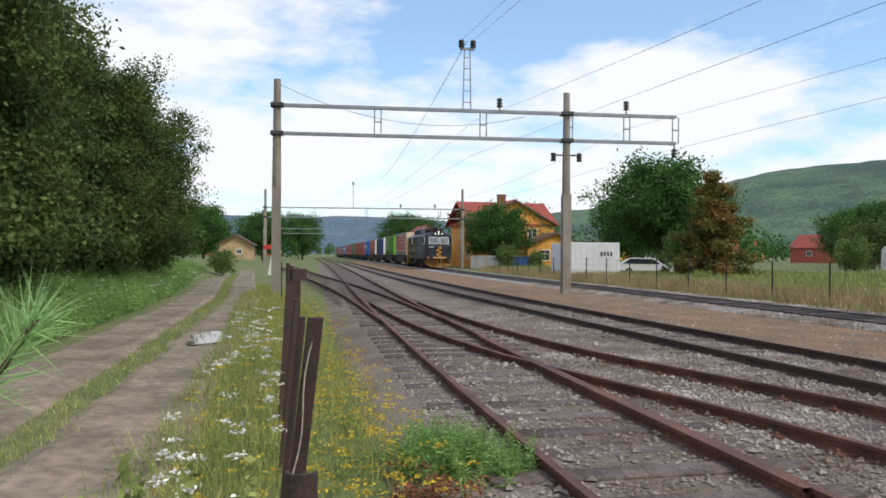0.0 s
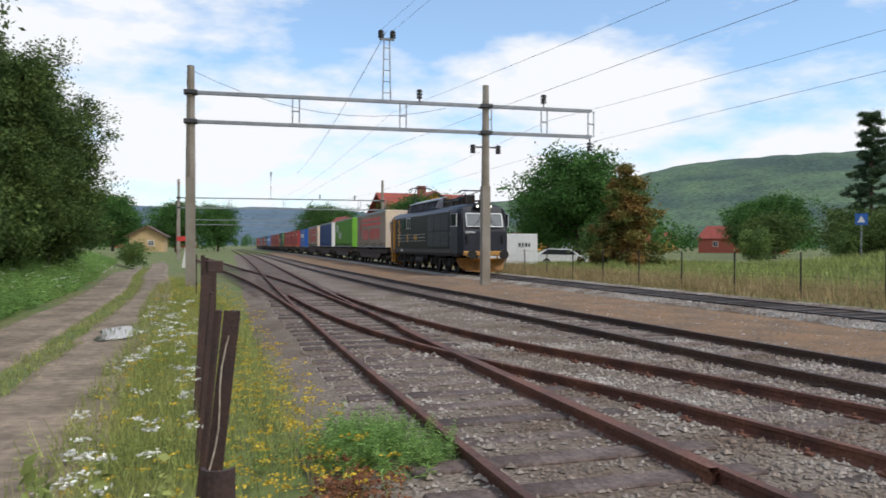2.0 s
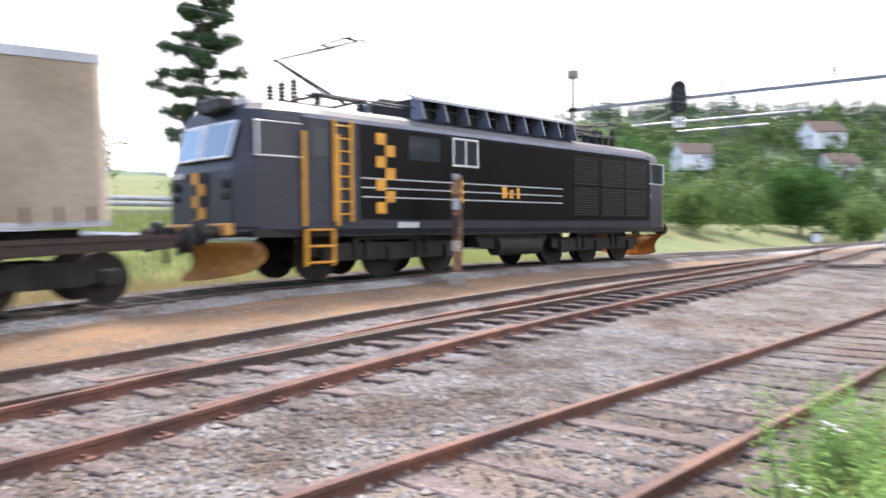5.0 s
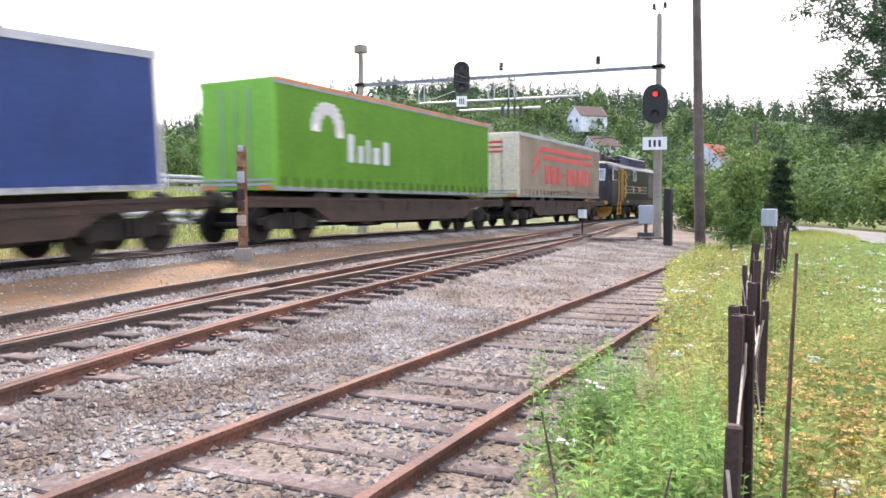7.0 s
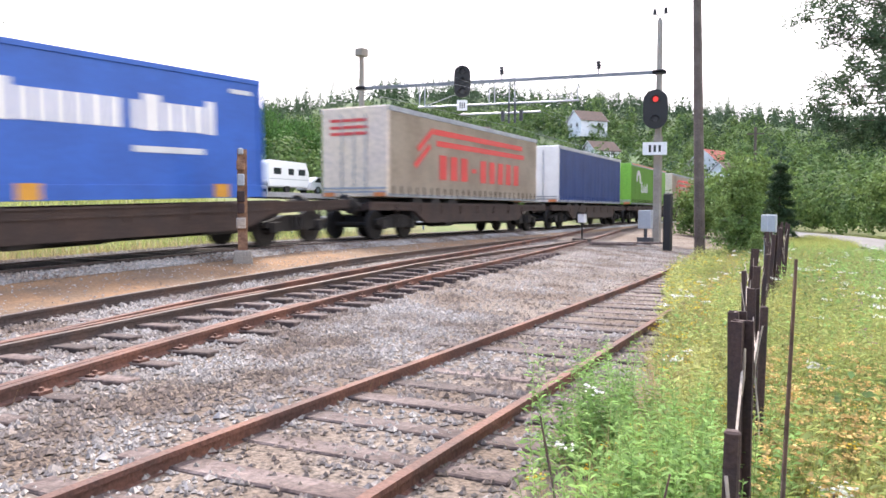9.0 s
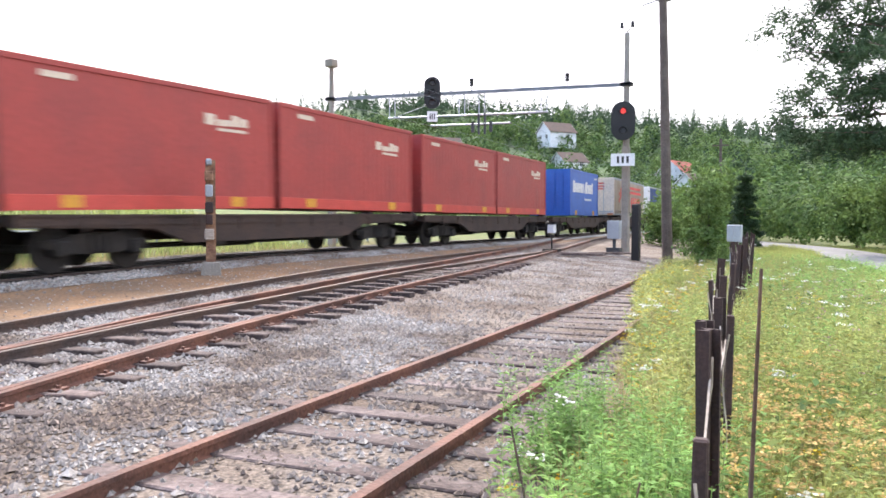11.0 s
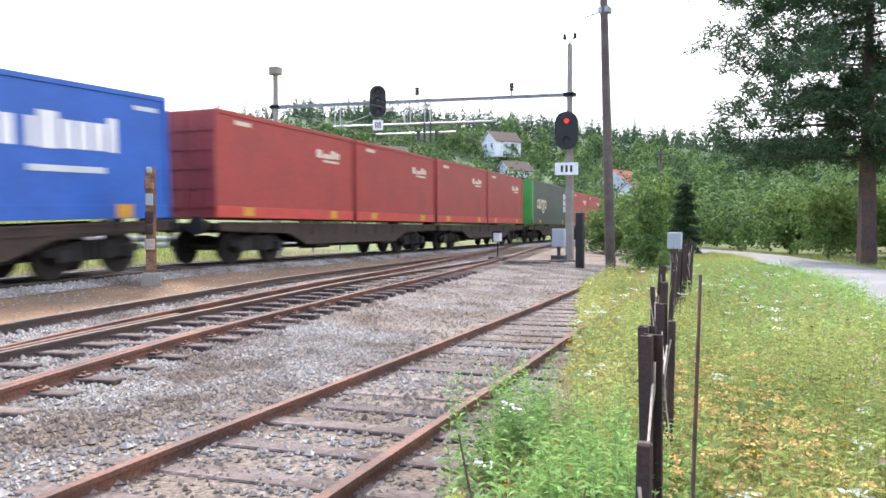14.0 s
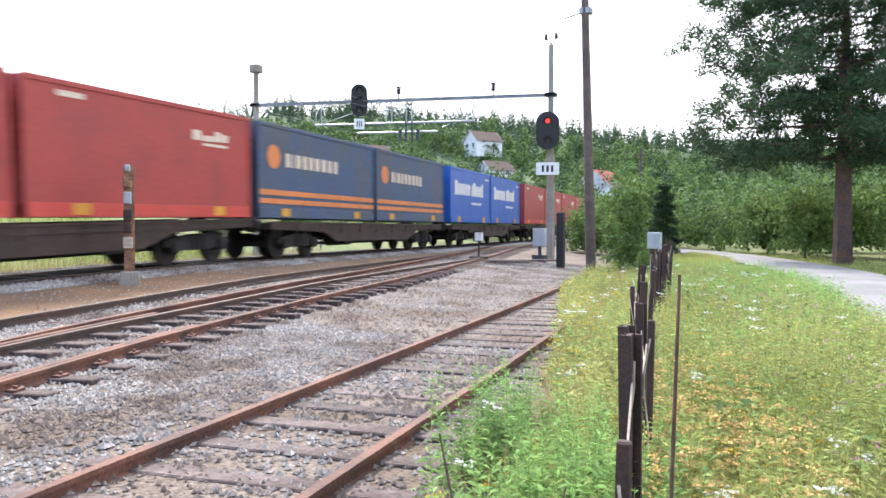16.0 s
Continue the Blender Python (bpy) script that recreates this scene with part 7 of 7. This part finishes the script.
grass("grass", "tall green grass along the post fence", blades(20000, strip(1.6, 34, -1.3, 0.8, FL, patchy(0.7, -0.15)), 0.06, 0.34, 0.005, 1), M["blade"])
grass("grass", "tall green grass south along the post fence", blades(70000, strip(-30, -1.2, -3.6, 0.5, FL), 0.15, 0.6, 0.005, 2), M["blade"])
grass("grass", "meadow grass on the western bank", blades(90000, strip(4, 60, -12, -2.0, ROADL), 0.1, 0.42, 0.008, 3), M["feather"])
grass("grass", "short grass down the middle of the earth track", blades(9000, strip(2, 60, -0.3, 0.35, ROADL), 0.02, 0.12, 0.006, 4), M["blade"])
grass("grass", "grass fringe beside the earth track", blades(16000, strip(2, 40, 1.4, 2.3, ROADL), 0.04, 0.25, 0.006, 14), M["blade"])
grass("grass", "grass beside the pale lane", blades(40000, strip(-60, -14, -2.9, 1.0, FL), 0.1, 0.45, 0.012, 5), M["blade"])
grass("grass", "low grass edging the far side of the lane", blades(14000, lambda r, n: (lambda y: np.c_[np.interp(-y, -ROADR[:, 1], ROADR[:, 0]) - 1.6 - r.exponential(1.6, n), y])(r.uniform(-60, -8, n)), 0.06, 0.3, 0.012, 18), M["weed"])
grass("meadow", "unmown green meadow behind the mesh fence", blades(80000, strip(-30, 90, 7, 33, MAIN), 0.25, 0.7, 0.028, 6), M["weed"])
grass("dry_grass", "brown dry grass along the mesh fence", blades(50000, strip(-34, 75, 3.6, 8.5, MAIN), 0.2, 0.7, 0.012, 7), M["blade_dry"])
grass("dry_grass", "dry straw stalks among the green along the fence", blades(32000, strip(-28, -1.3, -2.9, 0.9, FL), 0.2, 0.75, 0.003, 17), M["blade_dry"])
grass("dry_weeds", "dry brown stalks between the rails", blades(5000, strip(-20, 24, 0.5, 5.5, SIDING, patchy(0.8, 0.12)), 0.05, 0.3, 0.003, 8), M["blade_dry"])
grass("weeds", "low green weeds in the siding", blades(9000, strip(-24, 20, -1.3, 1.0, SIDING, patchy(0.9, 0.1)), 0.02, 0.1, 0.006, 9), M["weed"])


def spots(n, y0, y1, lo, hi, seed, smin=0.6, smax=1.2):
    r = np.random.RandomState(seed)
    p = strip(y0, y1, lo, hi, FL)(r, n)
    return [(x, y, r.uniform(smin, smax)) for x, y in p]


def leafy_stems(name, label, feet, hmin, hmax, nodes, length, material, seed, lean=0.18, slim=0.16):
    """Herbs: each an upright stem with slender leaves set in a spiral, shorter towards the tip."""
    r = np.random.RandomState(seed)
    f = np.asarray(feet, float)
    n = len(f)
    h = r.uniform(hmin, hmax, n)
    foot = np.c_[f[:, :2], ground_z(f[:, 0], f[:, 1])]
    tip = foot + np.c_[r.normal(0, lean, n) * h, r.normal(0, lean, n) * h, h]
    w = np.array([0.0025, 0.0, 0.0])
    stems = np.stack([foot - w, foot + w, tip + w * 0.4, tip - w * 0.4], 1)
    u = (np.arange(nodes) + r.rand(n, nodes)) / nodes * 0.9 + 0.1
    a = np.arange(nodes)[None] * 2.4 + r.uniform(0, 6.28, (n, 1)) + r.normal(0, 0.3, (n, nodes))
    p = foot[:, None] + (tip - foot)[:, None] * u[..., None]
    d = np.stack([np.cos(a), np.sin(a), r.uniform(0.1, 0.9, (n, nodes))], -1)
    d /= np.linalg.norm(d, axis=-1, keepdims=True)
    s_ = np.stack([-np.sin(a), np.cos(a), r.normal(0, 0.35, (n, nodes))], -1)
    ln = (length * (1.25 - 0.75 * u) * r.uniform(0.6, 1.3, (n, nodes)))[..., None]
    mid_ = p + d * ln * 0.45
    end = p + d * ln - np.array([0, 0, 1.0]) * ln * 0.22
    lv = np.stack([p, mid_ + s_ * ln * slim, end, mid_ - s_ * ln * slim], 2)
    return tagged(raw_np(name, np.concatenate([stems.reshape(-1, 3), lv.reshape(-1, 3)]), 4, material), label, "plants", kind="stuff")


EDGE = np.array([(0.8, -1.5), (1.25, -2.8), (1.8, -4.4), (2.35, -6.5), (3.4, -10), (5.0, -15), (6.6, -20), (8.4, -29)], float)


def wedge(n, y0, y1, seed, shy=0.0):
    """Feet between the post fence and the overgrown edge of the siding."""
    r = np.random.RandomState(seed)
    y = r.uniform(y0, y1, n)
    a, b = np.interp(-y, -FL[:, 1], FL[:, 0]) - 0.2, np.interp(-y, -EDGE[:, 1], EDGE[:, 0]) - shy
    return np.c_[a + (b - a) * r.rand(n), y]


rs = np.random.RandomState(90)
verge_s = strip(-12, -1.5, -3.4, 0.4, FL)
verge_f = strip(-30, -11, -4.2, 0.4, FL)
leafy_stems("herbs", "lush green herbs crowding the post fence", verge_s(rs, 3600), 0.3, 0.8, 22, 0.105, M["weed"], 91, 0.2, 0.13)
leafy_stems("herbs", "yellow-green leafy stalks in the rough verge", verge_s(rs, 1700), 0.25, 0.75, 18, 0.09, M["blade"], 92)
leafy_stems("herbs", "tall green herbs in the verge beside the lane", verge_f(rs, 2400), 0.22, 0.6, 11, 0.15, M["weed"], 93)
leafy_stems("herbs", "fresh green leafy herbs in patches of the verge", strip(-30, -6, -4.4, 0.6, FL, patchy(0.55, 0.02))(rs, 5200), 0.25, 0.75, 13, 0.13, M["feather"], 193, 0.2, 0.2)
leafy_stems("herbs", "clumps of dark broad-leaved weeds in the verge", strip(-24, -2.6, -3.2, 0.4, FL, patchy(0.9, 0.16))(rs, 1800), 0.3, 0.7, 10, 0.15, M["leaf_bush"], 194, 0.2, 0.24)
leafy_stems("herbs", "green herbs spreading from the fence over the siding", np.r_[wedge(1500, -29, -7.5, 94), wedge(300, -8, -1.9, 95, 0.2)], 0.15, 0.6, 13, 0.13, M["weed"], 96)
grass("grass", "grass growing over the end of the siding", blades(16000, lambda r, n: wedge(n, -29.5, -7, 97), 0.08, 0.35, 0.006, 98), M["weed"])
bushy = np.c_[1.06 + rs.normal(0, 0.19, 300), -3.3 + rs.normal(0, 0.5, 300)]
bushy = np.r_[bushy, np.c_[1.98 + rs.normal(0, 0.13, 90), -4.75 + rs.normal(0, 0.3, 90)]]
leafy_stems("weed_clump", "bushy feathery bright green weeds at the edge of the siding", bushy, 0.4, 0.88, 40, 0.09, M["feather"], 99, 0.15, 0.13)
tuft = np.c_[1.0 + rs.normal(0, 0.22, 300), 5.9 + rs.normal(0, 0.26, 300)]
tuft = np.r_[tuft, np.c_[1.35 + rs.normal(0, 0.1, 40), 5.5 + rs.normal(0, 0.15, 40)]]
leafy_stems("weed_clump", "soft feathery green weeds beside the siding", tuft, 0.18, 0.42, 30, 0.075, M["feather"], 100, 0.22, 0.1)
leafy_stems("herbs", "thin green herbs along the earth track", strip(2.4, 26, -1.35, 0.9, FL, patchy(0.8, -0.1))(rs, 900), 0.12, 0.4, 12, 0.07, M["weed"], 101)
leafy_stems("herbs", "tall rank weeds on the western bank", strip(5, 50, -9, -1.9, ROADL)(rs, 7000), 0.2, 0.65, 11, 0.15, M["feather"], 102)


def flowers(name, label, spots_, material, seed, h0, h1, r0, petals):
    """Flower heads of small petals on thin stems."""
    r = np.random.RandomState(seed)
    c, st_ = [], []
    for x, y, s in spots_:
        z = float(ground_z(x, y))
        h = r.uniform(h0, h1)
        t = np.array([x + r.normal(0, 0.05), y + r.normal(0, 0.05), z + h])
        c.append(t + r.normal(0, 1, (petals, 3)) * np.array([r0, r0, r0 * 0.25]))
        st_ += [(x - 0.003, y, z), (x + 0.003, y, z), t]
    c = np.concatenate(c)
    tagged(raw_np(name, leaves(c, np.full(len(c), 0.004), 2, r0 * 0.42, r, 0.9), 4, material), label, "flowers", kind="stuff")
    tagged(raw_np("stems", np.array(st_), 3, M["weed"]), "thin green flower stems", "plants", kind="stuff")


flowers("yellow_flowers", "small yellow wildflowers along the fence", spots(420, 3.0, 26, 0.05, 1.0, 41) + spots(150, 3.6, 9.5, 0.05, 0.75, 141) + spots(220, 4, 30, -1.0, 0, 42) + spots(900, -26, -2.4, -1.6, 0.9, 43) + [(x, y, 1) for x, y in wedge(420, -24, -7, 143)], M["petal_y"], 51, 0.14, 0.5, 0.028, 9)
flowers("white_umbels", "flat white umbel flowers among the grass", spots(80, 2.6, 14, -0.9, -0.1, 44) + spots(110, -24, -3.4, -2.8, 1.0, 45) +
        [(rng.uniform(-12, -5), rng.uniform(9, 45), 1) for _ in range(160)], M["petal_w"], 52, 0.4, 0.78, 0.035, 14)
flowers("rusty_seedheads", "reddish-brown seed heads low in the grass", [(0.72 + rng.gauss(0, 0.14), 4.75 + rng.gauss(0, 0.2), 1) for _ in range(70)] + spots(120, -9, -1.8, -1.6, -0.2, 47), M["petal_r"], 53, 0.08, 0.3, 0.035, 14)
flowers("pale_yellow_flowers", "faded yellow bedstraw in the grass", spots(420, -7, -1.7, -0.95, -0.05, 48), M["petal_o"], 54, 0.3, 0.66, 0.032, 12)
flowers("pink_clover", "small pink clover heads in the grass", spots(200, -16, -3.2, -3.4, -1.0, 49), M["petal_p"], 55, 0.4, 0.75, 0.02, 8)

tw = thing("dead_stems", "tall leafless grey stems standing in the grass", "plants")
for x, y, pts in ((0.29, -1.6, [(0, -0.05), (-0.006, 0.6), (0.004, 1.1), (-0.01, 1.58)]), (1.02, -2.3, [(0, -0.05), (0.06, 0.45), (0.13, 0.8), (0.17, 0.98)]), (0.0, -2.1, [(0, -0.05), (-0.02, 0.7), (-0.16, 0.98), (-0.24, 1.15)]),
                  (-0.01, -2.1, [(0, 0.62), (-0.1, 0.85), (-0.26, 1.0), (-0.36, 1.05)]), (0.24, -2.0, [(0, 0.3), (-0.04, 0.7), (-0.09, 0.86)]), (0.8, -2.35, [(0, -0.05), (0.03, 0.5), (-0.04, 0.85)]), (0.28, -2.6, [(0, 0.2), (0.07, 0.6), (0.05, 0.8)])):
    bm = bmesh.new()
    for (a, b), (c, d) in zip(pts, pts[1:]):
        rod(bm, (x + a, y, b), (x + c, y, d), 0.005, 0.0035, seg=5)
    part("stem", bm, M["bark_pine"], tw)
tall = thing("tall_weeds", "tall thin green weeds before the fence", "plants")
for x, y, h in ((-0.62, 2.6, 0.98), (-0.45, 2.9, 0.9), (-0.7, 3.1, 0.8), (-0.3, 3.4, 0.75)):
    bm = bmesh.new()
    rod(bm, (x, y, -0.05), (x + 0.02, y, h), 0.005, 0.002, seg=5)
    sm = part("stem", bm, M["weed"], tall)
    r = np.random.RandomState(int(h * 100))
    cen = np.c_[np.full(26, x), np.full(26, y), np.linspace(0.1, h, 26)]
    raw_np("leaf", leaves(cen, np.full(26, 0.018), 3, 0.03, r), 4, M["weed"], tall)

# the young pine twig close to the lens
twig = thing("pine_twig", "young pine twig with long bright green needles", "branch")
r = np.random.RandomState(9)
bm = bmesh.new()
T0, T1 = Vector((-0.345, 0.815, 1.50)), Vector((-0.275, 0.805, 1.605))
rod(bm, (-0.75, 1.0, 0.0), T0, 0.01, 0.006, seg=6), rod(bm, T0, T1, 0.005, 0.003, seg=6)
part("twig", bm, M["bark_pine"], twig)
nd = []
for i in range(190):
    u = r.rand() ** 0.7
    b = np.array(T0.lerp(T1, u))
    d = np.array((T1 - T0).normalized()) * 0.8 + r.normal(0, 0.5, 3)
    d /= np.linalg.norm(d)
    w = np.cross(d, np.array([0.2, -1.0, 0.3]) + r.normal(0, 0.3, 3))
    w /= np.linalg.norm(w)
    ln = r.uniform(0.045, 0.08)
    nd += [b - w * 0.0009, b + w * 0.0009, b + d * ln]
raw_np("needles", np.array(nd), 3, M["needle_near"], twig)


# ---- what moves ----
def motions():
    for ob, behind in TRAIN:
        walk(ob, [(t, train_pose(train_front(t) - behind)) for t in TIMES])
    rows = []
    for t in (0, 2, 3, 3.5, 4, 5, 6, 8, 10, 13, 16):
        y = 51 - 11.5 * t if t <= 6 else -18 - 10.5 * (t - 6)
        rows.append((t, y))
    road_x = lambda y: float(np.interp(-y, -UPROAD[:, 1], UPROAD[:, 0]))

    def road_pose(y, back):
        y = y + back
        x, xa = road_x(y) - 1.4, road_x(y - 2) - 1.4
        return pose(x, y, 3.1 * float(smooth(60, 25, y)) + 0.02, 0, 0, math.degrees(math.atan2(-2, xa - x)))
    walk(tow_car, [(t, road_pose(y, 0)) for t, y in rows])
    walk(caravan, [(t, road_pose(y, 6.2)) for t, y in rows])


motions()
